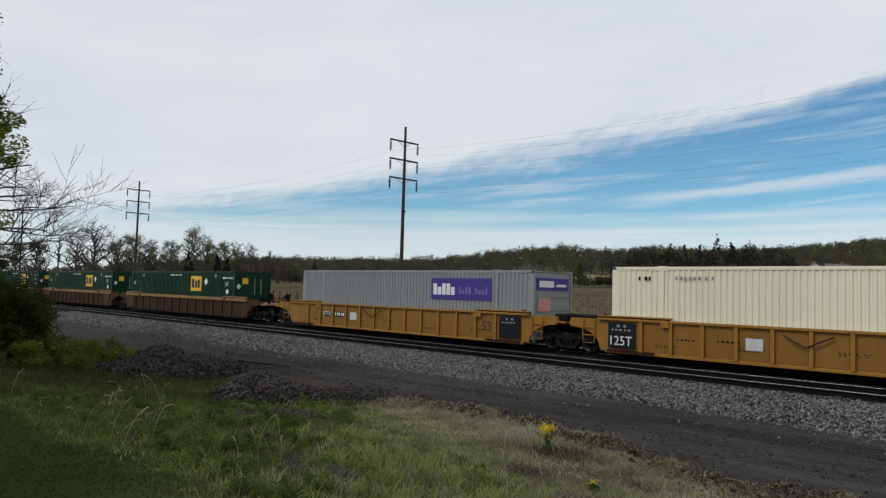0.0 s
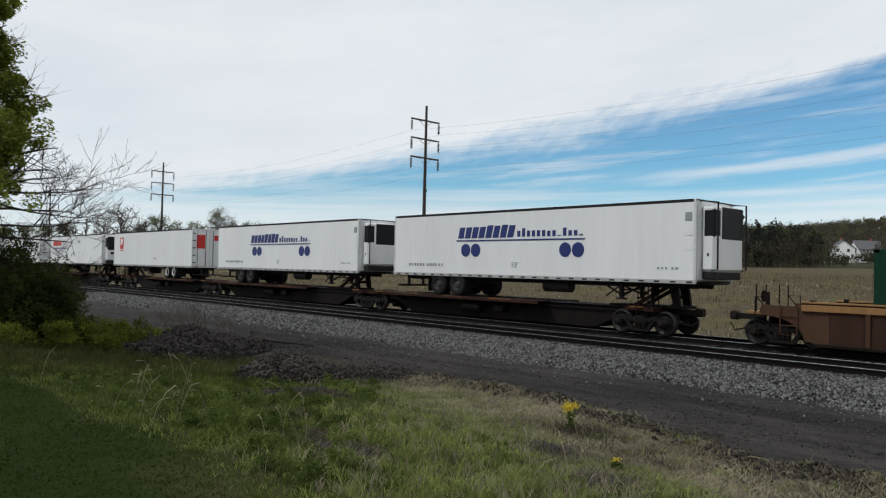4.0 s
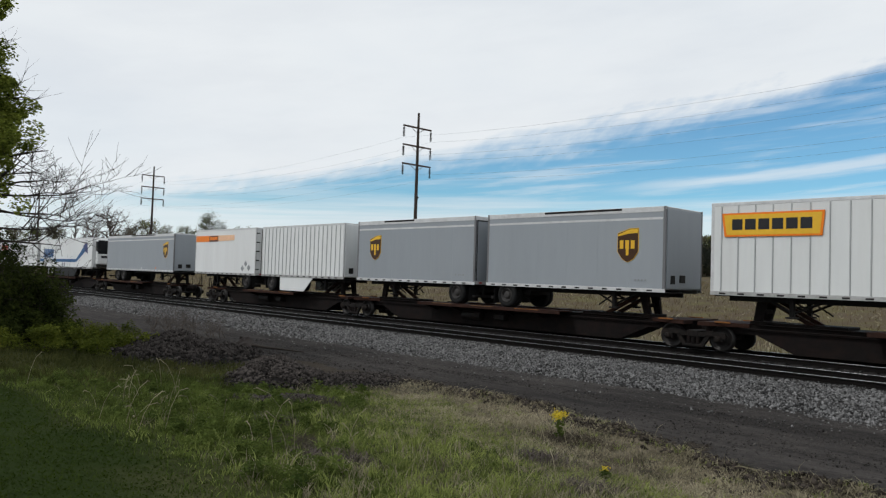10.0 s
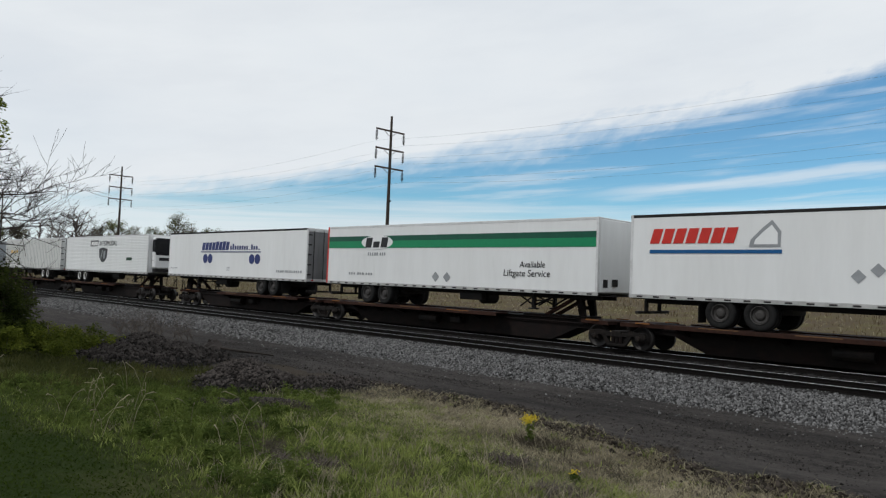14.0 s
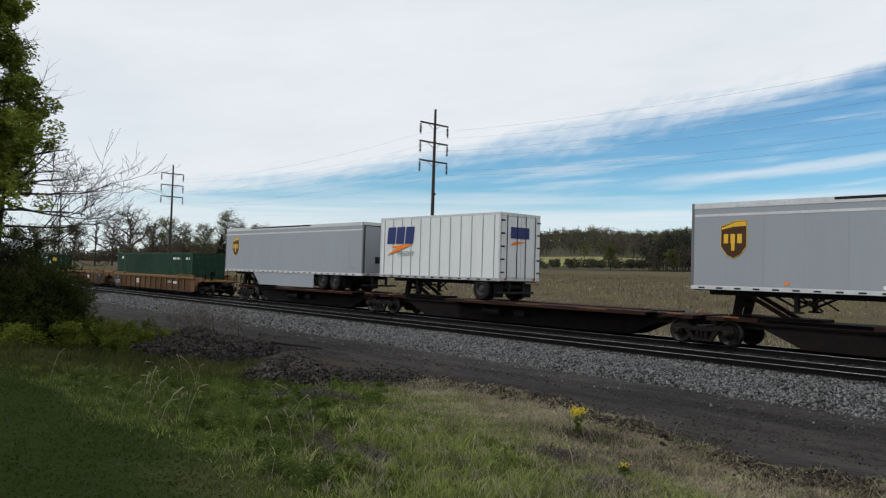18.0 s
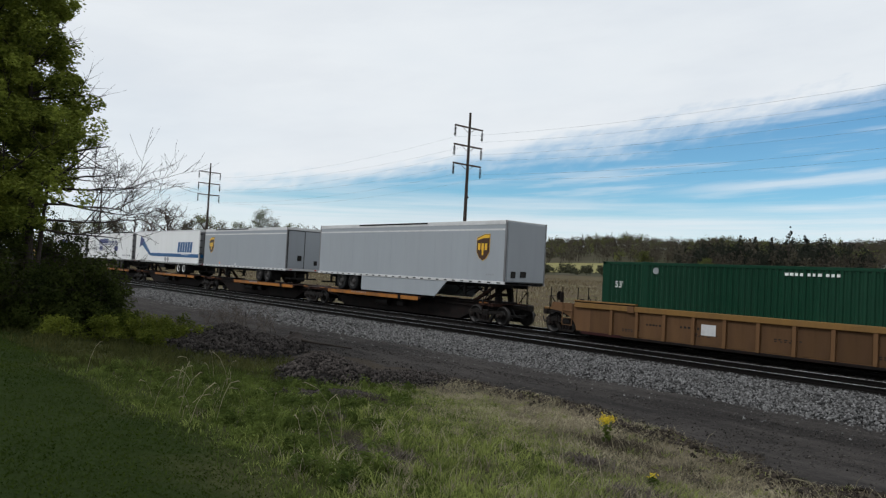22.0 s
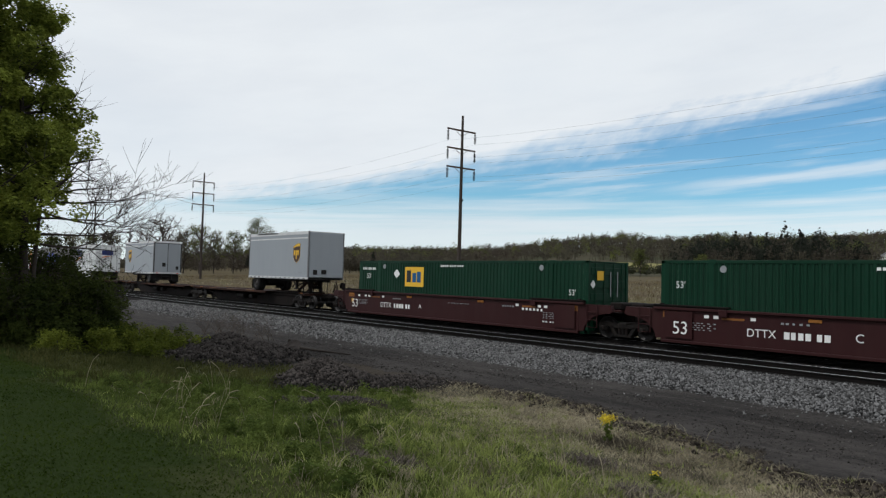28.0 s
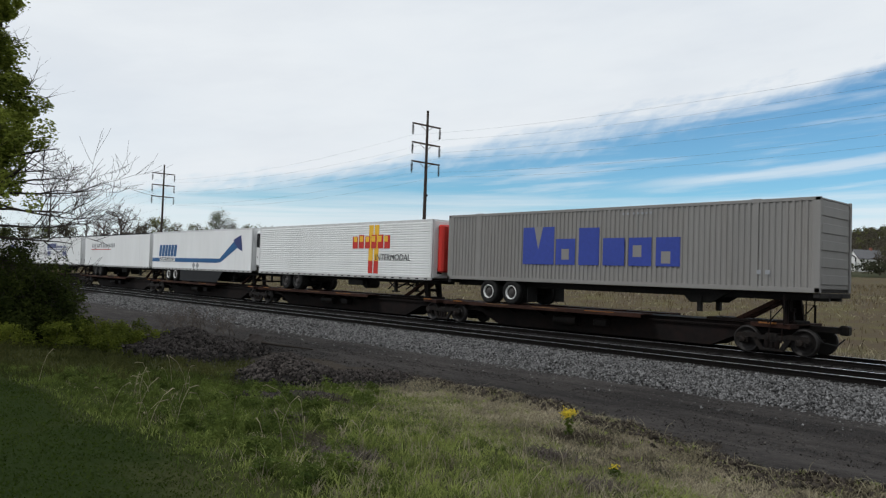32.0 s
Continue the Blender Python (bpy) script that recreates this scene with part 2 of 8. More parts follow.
RIM = mat("white_steel_rim", (0.66, 0.66, 0.64), 0.5, vary=0.2, scale=6.0, dirt=0.4, dirt_color=(0.12, 0.10, 0.08))
DARKRIM = mat("dirty_steel_rim", (0.034, 0.031, 0.029), 0.6, vary=0.25, scale=6.0, dirt=0.5, dirt_color=(0.022, 0.019, 0.016))
FADED_RED = mat("faded_red_paint", (0.13, 0.028, 0.018), 0.65, vary=0.2, scale=2.5, dirt=0.5, dirt_color=(0.070, 0.036, 0.022), streak=True)
WORN_ORANGE = mat("last_orange_paint", (0.20, 0.075, 0.014), 0.65, vary=0.25, scale=2.5, dirt=0.7, dirt_color=(0.035, 0.020, 0.014))
ALU = mat("dull_aluminium", (0.58, 0.58, 0.58), 0.45, metal=0.15, vary=0.1, scale=2.5, dirt=0.3, dirt_color=(0.2, 0.19, 0.17))
GRIMY_ALU = mat("grimy_aluminium_rail", (0.40, 0.40, 0.39), 0.5, metal=0.1, vary=0.15, scale=2.5, dirt=0.55, dirt_color=(0.15, 0.14, 0.12))
FRAME = mat("dark_trailer_frame_steel", (0.018, 0.017, 0.0165), 0.7, vary=0.25, scale=3.0, dirt=0.3, dirt_color=(0.04, 0.032, 0.026), spec=0.15)
DOOR_GREY = mat("grimy_grey_trailer_doors", (0.15, 0.15, 0.155), 0.5, vary=0.15, scale=1.5, dirt=0.5, dirt_color=(0.05, 0.045, 0.04), streak=True)
NAVY = mat("navy_blue_vinyl", (0.018, 0.030, 0.13), 0.45, vary=0.06, scale=2.0)
BLUE = mat("blue_vinyl", (0.006, 0.078, 0.215), 0.45, vary=0.06, scale=2.0)
ROYAL = mat("royal_blue_paint", (0.032, 0.055, 0.27), 0.5, vary=0.1, scale=2.0)
PURPLE = mat("purple_vinyl", (0.055, 0.035, 0.22), 0.45, vary=0.05, scale=2.0)
GOLD = mat("gold_vinyl", (0.72, 0.42, 0.03), 0.45, vary=0.06, scale=2.0)
SHIELD = mat("brown_vinyl", (0.055, 0.024, 0.010), 0.45, vary=0.08, scale=2.0)
RED = mat("red_vinyl", (0.48, 0.028, 0.020), 0.45, vary=0.08, scale=2.0)
ORANGE = mat("orange_vinyl", (0.80, 0.20, 0.012), 0.45, vary=0.06, scale=2.0)
STRIPE_GREEN = mat("green_vinyl", (0.010, 0.20, 0.085), 0.45, vary=0.06, scale=2.0)
INK = mat("black_vinyl", (0.018, 0.018, 0.02), 0.45, vary=0.1, scale=2.0)
LETTER_GREY = mat("grey_lettering", (0.25, 0.26, 0.27), 0.5, vary=0.1, scale=2.0)
LETTER_WHITE = mat("white_lettering", (0.72, 0.72, 0.70), 0.5, vary=0.08, scale=2.0)
BALLAST = mat("ballast_stone", (0.111, 0.109, 0.108), 0.9, vary=0.25, scale=8.0, island=0.78, world_space=True)
# darker than the ballast on the shoulder
DARK_BALLAST = mat("dark_bed_ballast", (0.066, 0.063, 0.061), 0.9, vary=0.25, scale=8.0, island=0.5, world_space=True)
BALLAST_BED = mat("ballast_bed", (0.034, 0.032, 0.031), 0.95, vary=0.45, scale=9.0, bump=1.0, bump_scale=22.0, world_space=True)
COAL = mat("dark_slag_stone", (0.040, 0.0345, 0.0315), 0.85, vary=0.3, scale=6.0, island=0.85, world_space=True)
COAL_BED = mat("dark_slag_bed", (0.011, 0.010, 0.0095), 0.95, vary=0.35, scale=5.0, bump=0.8, bump_scale=14.0, world_space=True)
ROAD_STONE = mat("mixed_cinder_stone", (0.046, 0.042, 0.039), 0.9, vary=0.3, scale=6.0, island=0.8, world_space=True)
CLOD = mat("dark_earth_clod", (0.040, 0.033, 0.027), 0.95, vary=0.3, scale=6.0, island=0.7, world_space=True)
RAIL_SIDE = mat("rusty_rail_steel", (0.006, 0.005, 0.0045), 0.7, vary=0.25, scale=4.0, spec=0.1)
RAIL_HEAD = mat("polished_rail_head", (0.36, 0.36, 0.37), 0.30, metal=1.0, vary=0.08, scale=3.0)
TIE = mat("weathered_tie_wood", (0.014, 0.012, 0.011), 0.9, vary=0.3, scale=5.0, rand=0.3, bump=0.5)
POLE_WOOD = mat("dark_weathered_pole_wood", (0.045, 0.034, 0.028), 0.85, vary=0.25, scale=2.0, streak=True)
ARM_STEEL = mat("rusty_crossarm", (0.07, 0.045, 0.036), 0.75, vary=0.2, scale=2.0)
INSULATOR = mat("dark_glazed_insulator", (0.022, 0.020, 0.022), 0.25, vary=0.1, scale=4.0)
WIRE = mat("weathered_aluminium_wire", (0.10, 0.115, 0.13), 0.6, metal=0.0, vary=0.05)
BARK = mat("dark_bark", (0.040, 0.032, 0.026), 0.9, vary=0.3, scale=4.0, bump=0.6, bump_scale=25.0)
TWIG = mat("grey_brown_twigs", (0.085, 0.070, 0.060), 0.9, vary=0.25, scale=4.0)
LEAF_NEAR = leaf_mat("spring_leaves", (0.042, 0.060, 0.012), (0.33, 0.375, 0.066), 0.9)
LEAF_BUSH = leaf_mat("shrub_leaves", (0.012, 0.021, 0.006), (0.078, 0.096, 0.022), 0.7)
LEAF_MID = leaf_mat("budding_leaves", (0.048, 0.056, 0.022), (0.15, 0.165, 0.050), 0.12)
LEAF_BUD = leaf_mat("half_budded_leaves", (0.060, 0.056, 0.036), (0.165, 0.155, 0.085), 0.12)
LEAF_WOOD = leaf_mat("far_wood_foliage", (0.038, 0.033, 0.028), (0.118, 0.108, 0.074), 0.10, 0.02)
LEAF_HEDGE = leaf_mat("hedge_foliage", (0.028, 0.030, 0.022), (0.085, 0.088, 0.052), 0.22)
LEAF_PINE = leaf_mat("dark_conifer_needles", (0.013, 0.016, 0.013), (0.042, 0.046, 0.034), 0.12)
GRASS = leaf_mat("green_grass_blades", (0.024, 0.042, 0.010), (0.190, 0.235, 0.058), 1.6, 0.5)
OLIVE_GRASS = leaf_mat("olive_grass_blades", (0.050, 0.066, 0.017), (0.365, 0.415, 0.125), 1.9)
# lawn green is darkened: the shade of the trees is in its colour
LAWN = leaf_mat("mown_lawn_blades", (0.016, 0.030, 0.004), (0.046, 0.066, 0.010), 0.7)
# darker, browner copy of the green grass, with shade put into the colour
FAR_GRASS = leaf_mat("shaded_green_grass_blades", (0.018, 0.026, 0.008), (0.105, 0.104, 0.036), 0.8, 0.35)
LEAF_WEED = leaf_mat("weed_leaves", (0.028, 0.044, 0.008), (0.18, 0.205, 0.032), 0.9)
STRAW = leaf_mat("dry_grass_blades", (0.092, 0.080, 0.052), (0.46, 0.41, 0.28), 0.9)
STUBBLE = leaf_mat("corn_stubble", (0.040, 0.029, 0.020), (0.23, 0.18, 0.10), 0.14)
BLOSSOM = mat("yellow_blossom", (0.55, 0.42, 0.015), 0.6, vary=0.15, scale=30.0)


def ground_mat():
    """One sheet: lawn, rough grass, straw, bare soil by the road, and the tan field beyond the tracks."""
    ma = bpy.data.materials.new("ground_cover")
    ma.use_nodes = True
    nt = ma.node_tree
    N, L = nt.nodes.new, nt.links.new
    b = nt.nodes["Principled BSDF"]
    b.inputs["Roughness"].default_value = 0.95
    b.inputs["Specular IOR Level"].default_value = 0.05
    pos = N("ShaderNodeNewGeometry").outputs["Position"]
    sep = N("ShaderNodeSeparateXYZ")
    L(pos, sep.inputs[0])

    def noise_at(scale, detail, rough=0.6):
        n = N("ShaderNodeTexNoise")
        n.inputs["Scale"].default_value, n.inputs["Detail"].default_value, n.inputs["Roughness"].default_value = scale, detail, rough
        L(pos, n.inputs[0])
        return n.outputs[0]

    def math2(op, a, k):
        n = N("ShaderNodeMath")
        n.operation = op
        L(a, n.inputs[0])
        if isinstance(k, (int, float)):
            n.inputs[1].default_value = k
        else:
            L(k, n.inputs[1])
        return n.outputs[0]

    def step(v, a, c):
        n = N("ShaderNodeMapRange")
        n.interpolation_type = "SMOOTHSTEP"
        n.inputs[1].default_value, n.inputs[2].default_value = a, c
        L(v, n.inputs[0])
        return n.outputs[0]

    def mixc(f, a, c):
        n = N("ShaderNodeMixRGB")
        L(f, n.inputs[0])
        for i, s in ((1, a), (2, c)):
            if isinstance(s, tuple):
                n.inputs[i].default_value = (*s, 1)
            else:
                L(s, n.inputs[i])
        return n.outputs[0]

    mid, tiny, wide, patch_n = noise_at(0.45, 6), noise_at(7.0, 8, 0.7), noise_at(0.02, 5), noise_at(1.1, 6, 0.65)
    ya = math2("ADD", sep.outputs[1], math2("MULTIPLY", math2("SUBTRACT", mid, 0.5), 5.0))
    green = mixc(tiny, (0.016, 0.020, 0.008), (0.075, 0.078, 0.030))
    # the soil under the lawn carries the same painted tree shade
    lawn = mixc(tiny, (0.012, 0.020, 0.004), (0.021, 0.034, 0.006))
    straw = mixc(tiny, (0.045, 0.038, 0.028), (0.225, 0.19, 0.135))
    straw = mixc(step(patch_n, 0.41, 0.56), straw, mixc(tiny, (0.022, 0.018, 0.014), (0.085, 0.070, 0.050)))
    soil = mixc(tiny, (0.018, 0.015, 0.013), (0.062, 0.052, 0.040))
    field = mixc(tiny, (0.036, 0.027, 0.020), (0.125, 0.096, 0.062))
    field = mixc(step(mid, 0.40, 0.70), field, mixc(tiny, (0.045, 0.045, 0.022), (0.15, 0.13, 0.055)))
    far = mixc(step(wide, 0.40, 0.62), (0.045, 0.048, 0.026), (0.070, 0.062, 0.042))
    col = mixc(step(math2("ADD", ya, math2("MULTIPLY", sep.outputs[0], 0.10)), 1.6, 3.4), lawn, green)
    yb = math2("ADD", math2("ADD", sep.outputs[1], math2("MULTIPLY", math2("SUBTRACT", mid, 0.5), 3.0)), math2("MULTIPLY", step(sep.outputs[0], -10.8, -5.0), 1.7))
    straw = mixc(step(math2("ADD", sep.outputs[0], math2("MULTIPLY", mid, 3.0)), -12.0, -9.0), soil, straw)
    col = mixc(step(yb, 9.8, 10.7), col, straw)
    col = mixc(step(yb, 12.3, 12.9), col, soil)
    col = mixc(step(sep.outputs[1], 26.0, 29.0), col, field)
    col = mixc(step(sep.outputs[1], 225.0, 235.0), col, far)
    L(col, b.inputs["Base Color"])
    bp = N("ShaderNodeBump")
    bp.inputs["Strength"].default_value, bp.inputs["Distance"].default_value = 0.9, 0.05
    L(tiny, bp.inputs["Height"])
    L(bp.outputs[0], b.inputs["Normal"])
    return ma


GROUND = ground_mat()


def road_mat():
    """Black cinders with paler, drier streaks drawn out along the wheel tracks."""
    ma = bpy.data.materials.new("black_cinder_road")
    ma.use_nodes = True
    nt = ma.node_tree
    N, L = nt.nodes.new, nt.links.new
    b = nt.nodes["Principled BSDF"]
    b.inputs["Roughness"].default_value, b.inputs["Specular IOR Level"].default_value = 0.95, 0.06
    pos = N("ShaderNodeNewGeometry").outputs["Position"]
    mp = N("ShaderNodeMapping")
    mp.inputs["Scale"].default_value = (0.16, 1.0, 1.0)
    L(pos, mp.inputs[0])
    col = None
    for vec, scale, detail, a, c, ca in ((mp.outputs[0], 2.6, 7, 0.42, 0.66, (0.066, 0.060, 0.056)), (pos, 9.0, 8, 0.42, 0.62, (0.055, 0.049, 0.045)), (mp.outputs[0], 0.9, 6, 0.47, 0.66, (0.017, 0.0155, 0.015))):
        n, r, m = N("ShaderNodeTexNoise"), N("ShaderNodeMapRange"), N("ShaderNodeMixRGB")
        n.inputs["Scale"].default_value, n.inputs["Detail"].default_value, n.inputs["Roughness"].default_value = scale, detail, 0.65
        r.inputs[1].default_value, r.inputs[2].default_value, r.inputs[4].default_value = a, c, 0.75
        L(vec, n.inputs[0])
        L(n.outputs[0], r.inputs[0])
        L(r.outputs[0], m.inputs[0])
        if col is None:
            m.inputs[1].default_value = (0.021, 0.0195, 0.0188, 1)
        else:
            L(col, m.inputs[1])
        m.inputs[2].default_value = (*ca, 1)
        col = m.outputs[0]
    L(col, b.inputs["Base Color"])
    n, bp = N("ShaderNodeTexNoise"), N("ShaderNodeBump")
    n.inputs["Scale"].default_value, n.inputs["Detail"].default_value = 26.0, 6
    L(pos, n.inputs[0])
    bp.inputs["Strength"].default_value, bp.inputs["Distance"].default_value = 1.0, 0.03
    L(n.outputs[0], bp.inputs["Height"])
    L(bp.outputs[0], b.inputs["Normal"])
    return ma


ROAD = road_mat()


# ---------------------------------------------------------------- mesh tools
class Geo:
    """Collects simple solids into one mesh."""

    def __init__(self):
        self.v, self.f = [], []

    def add(self, verts, faces):
        k = len(self.v)
        self.v += [tuple(p) for p in verts]
        self.f += [tuple(i + k for i in q) for q in faces]
        return self

    def box(self, x0, x1, y0, y1, z0, z1, c=0.0):
        x0, x1 = min(x0, x1), max(x0, x1)
        y0, y1 = min(y0, y1), max(y0, y1)
        z0, z1 = min(z0, z1), max(z0, z1)
        if not c:
            v = [(x, y, z) for x in (x0, x1) for y in (y0, y1) for z in (z0, z1)]
            return self.add(v, [(0, 1, 3, 2), (4, 6, 7, 5), (0, 4, 5, 1), (2, 3, 7, 6), (0, 2, 6, 4), (1, 5, 7, 3)])
        c = min(c, (x1 - x0) / 2.1, (y1 - y0) / 2.1, (z1 - z0) / 2.1)
        v, idx = [], {}
        for sx in (0, 1):
            for sy in (0, 1):
                for sz in (0, 1):
                    p = (x1 if sx else x0, y1 if sy else y0, z1 if sz else z0)
                    d = (-c if sx else c, -c if sy else c, -c if sz else c)
                    for a in range(3):
                        idx[sx, sy, sz, a] = len(v)
                        v.append(tuple(p[i] + (0 if i == a else d[i]) for i in range(3)))
        f = []
        for a in range(3):
            b, e = (a + 1) % 3, (a + 2) % 3
            for s in (0, 1):
                q = []
                for sb, se in ((0, 0), (1, 0), (1, 1), (0, 1)):
                    k = [0, 0, 0]
                    k[a], k[b], k[e] = s, sb, se
                    q.append(idx[(*k, a)])
                f.append(q if s else q[::-1])
            for sb in (0, 1):
                for se in (0, 1):
                    k0, k1 = [0, 0, 0], [0, 0, 0]
                    k0[a], k0[b], k0[e] = 0, sb, se
                    k1[a], k1[b], k1[e] = 1, sb, se
                    q = [idx[(*k0, b)], idx[(*k1, b)], idx[(*k1, e)], idx[(*k0, e)]]
                    f.append(q if sb != se else q[::-1])
        for sx in (0, 1):
            for sy in (0, 1):
                for sz in (0, 1):
                    q = [idx[sx, sy, sz, a] for a in range(3)]
                    f.append(q if (sx + sy + sz) % 2 else q[::-1])
        return self.add(v, f)

    def rod(self, p, q, r0, r1=None, n=8, caps=True):
        r1 = r0 if r1 is None else r1
        p, q = Vector(p), Vector(q)
        d = (q - p)
        if d.length < 1e-6:
            return self
        d.normalize()
        a = d.orthogonal().normalized()
        b = d.cross(a)
        v = []
        for c, r in ((p, r0), (q, r1)):
            for i in range(n):
                t = 2 * math.pi * i / n
                v.append(c + (a * math.cos(t) + b * math.sin(t)) * r)
        f = [(i, (i + 1) % n, n + (i + 1) % n, n + i) for i in range(n)]
        if caps:
            f += [tuple(range(n))[::-1], tuple(range(n, 2 * n))]
        return self.add(v, f)

    def tube(self, pts, radii, n=5):
        """A bent, tapering branch through the points."""
        pts = [Vector(p) for p in pts]
        v, k = [], len(pts)
        d = (pts[-1] - pts[0]).normalized()
        a = d.orthogonal().normalized()
        for i, p in enumerate(pts):
            d = (pts[min(i + 1, k - 1)] - pts[max(i - 1, 0)]).normalized()
            a = (a - d * a.dot(d)).normalized()
            b = d.cross(a)
            for j in range(n):
                t = 2 * math.pi * j / n
                v.append(p + (a * math.cos(t) + b * math.sin(t)) * radii[i])
        f = [(i * n + j, i * n + (j + 1) % n, (i + 1) * n + (j + 1) % n, (i + 1) * n + j) for i in range(k - 1) for j in range(n)]
        return self.add(v, f)

    def prism(self, outline, axis, a, b):
        """A polygon, in the two other axes, drawn out along an axis from a to b."""
        n = len(outline)
        v = []
        for s in (a, b):
            for p in outline:
                q = list(p)
                q.insert("xyz".index(axis), s)
                v.append(tuple(q))
        f = [tuple(range(n))[::-1], tuple(range(n, 2 * n))]
        f += [(i, (i + 1) % n, n + (i + 1) % n, n + i) for i in range(n)]
        return self.add(v, f)

    def lathe(self, profile, axis="y", n=20, at=(0, 0, 0)):
        """Turns (radius, offset) pairs about an axis."""
        v = []
        for r, o in profile:
            for i in range(n):
                t = 2 * math.pi * i / n
                c, s = r * math.cos(t), r * math.sin(t)
                q = {"x": (o, c, s), "y": (c, o, s), "z": (c, s, o)}[axis]
                v.append((q[0] + at[0], q[1] + at[1], q[2] + at[2]))
        k = len(profile)
        f = [(i * n + j, i * n + (j + 1) % n, (i + 1) * n + (j + 1) % n, (i + 1) * n + j) for i in range(k - 1) for j in range(n)]
        f += [tuple(range(n)), tuple(range((k - 1) * n, k * n))[::-1]]
        return self.add(v, f)

    def mesh(self, name, smooth=False):
        me = bpy.data.meshes.new(name)
        me.from_pydata(self.v, [], self.f)
        bm = bmesh.new()
        bm.from_mesh(me)
        bmesh.ops.recalc_face_normals(bm, faces=bm.faces)
        bm.to_mesh(me)
        bm.free()
        if smooth:
            me.polygons.foreach_set("use_smooth", [True] * len(me.polygons))
        return me


SHARED = {}


def part(name, geo, material, parent, label="", at=None, smooth=False, key=None):
    """One mesh object under a thing or a part. With a key, alike pieces share one mesh."""
    me = SHARED.get(key) if key else None
    if me is None:
        me = geo().mesh(name, smooth) if callable(geo) else geo.mesh(name, smooth)
        me.materials.append(material)
        if key:
            SHARED[key] = me
    ob = new(name, me)
    ob.parent = parent
    if at is not None:
        ob.matrix_basis = at if isinstance(at, Matrix) else Matrix.Translation(at)
    if label:
        tagged(ob, label)
    return ob


def thing(name, label, category, group="", at=(0, 0, 0), kind=""):
    ob = new(name)
    ob.empty_display_size = 0.2
    ob.location = at
    return tagged(ob, label, category, group, kind)


def solid(name, geo, material, label, category, kind="", smooth=False):
    me = geo.mesh(name, smooth)
    me.materials.append(material)
    return tagged(new(name, me), label, category, "", kind)


def soup(name, verts, size, material, label, category, parent=None, kind="stuff"):
    """Many loose faces of the same number of corners, from an array of corners."""
    me = bpy.data.meshes.new(name)
    n = len(verts)
    me.vertices.add(n)
    me.vertices.foreach_set("co", np.asarray(verts, np.float32).ravel())
    me.loops.add(n)
    me.loops.foreach_set("vertex_index", np.arange(n, dtype=np.int32))
    me.polygons.add(n // size)
    me.polygons.foreach_set("loop_start", np.arange(0, n, size, dtype=np.int32))
    me.polygons.foreach_set("loop_total", np.full(n // size, size, dtype=np.int32))
    me.update(calc_edges=True)
    me.materials.append(material)
    ob = new(name, me)
    if parent is not None:
        ob.parent = parent
        return ob
    return tagged(ob, label, category, "", kind)


def stones(name, centres, radii, material, label, category, parent=None):
    """Angular eight-faced stones, each with its own lopsided corners."""
    rng = np.random.default_rng(len(centres))
    n = len(centres)
    base = np.array([(1, 0, 0), (-1, 0, 0), (0, 1, 0), (0, -1, 0), (0, 0, 1), (0, 0, -1)], float)
    v = base[None] * rng.uniform(0.6, 1.25, (n, 6, 1)) + rng.normal(0, 0.22, (n, 6, 3))
    ang = rng.uniform(0, 6.28, n)
    tilt = rng.uniform(-0.9, 0.9, n)
    ca, sa, ct, st = np.cos(ang), np.sin(ang), np.cos(tilt), np.sin(tilt)
    rot = np.zeros((n, 3, 3))
    rot[:, 0, 0], rot[:, 0, 1] = ca, -sa
    rot[:, 1, 0], rot[:, 1, 1], rot[:, 1, 2] = sa * ct, ca * ct, -st
    rot[:, 2, 0], rot[:, 2, 1], rot[:, 2, 2] = sa * st, ca * st, ct
    v = np.einsum("nij,nkj->nki", rot, v) * np.asarray(radii)[:, None, None] + np.asarray(centres)[:, None, :]
    tri = np.array([(0, 2, 4), (2, 1, 4), (1, 3, 4), (3, 0, 4), (2, 0, 5), (1, 2, 5), (3, 1, 5), (0, 3, 5)])
    idx = (tri[None] + 6 * np.arange(n)[:, None, None]).reshape(-1)
    me = bpy.data.meshes.new(name)
    me.vertices.add(n * 6)
    me.vertices.foreach_set("co", v.astype(np.float32).ravel())
    me.loops.add(len(idx))
    me.loops.foreach_set("vertex_index", idx.astype(np.int32))
    me.polygons.add(n * 8)
    me.polygons.foreach_set("loop_start", np.arange(0, n * 24, 3, dtype=np.int32))
    me.polygons.foreach_set("loop_total", np.full(n * 8, 3, dtype=np.int32))
    me.update(calc_edges=True)
    me.materials.append(material)
    ob = new(name, me)
    if parent is not None:
        ob.parent = parent
        return tagged(ob, label, kind="stuff")
    return tagged(ob, label, category, "", "stuff")


# ---------------------------------------------------------------- the lie of the land
def interp(v, pts):
    return np.interp(v, [p[0] for p in pts], [p[1] for p in pts])


PROFILE = ((-400, 0.9), (-40, 0.7), (0, 0.42), (3, 0.10), (6, -0.27), (9, -0.50), (11.5, -0.56), (16, -0.52), (19, -0.50), (27, -0.75), (33, -0.6), (55, 0.85), (120, 2.6), (232, 4.7), (300, 8.0))


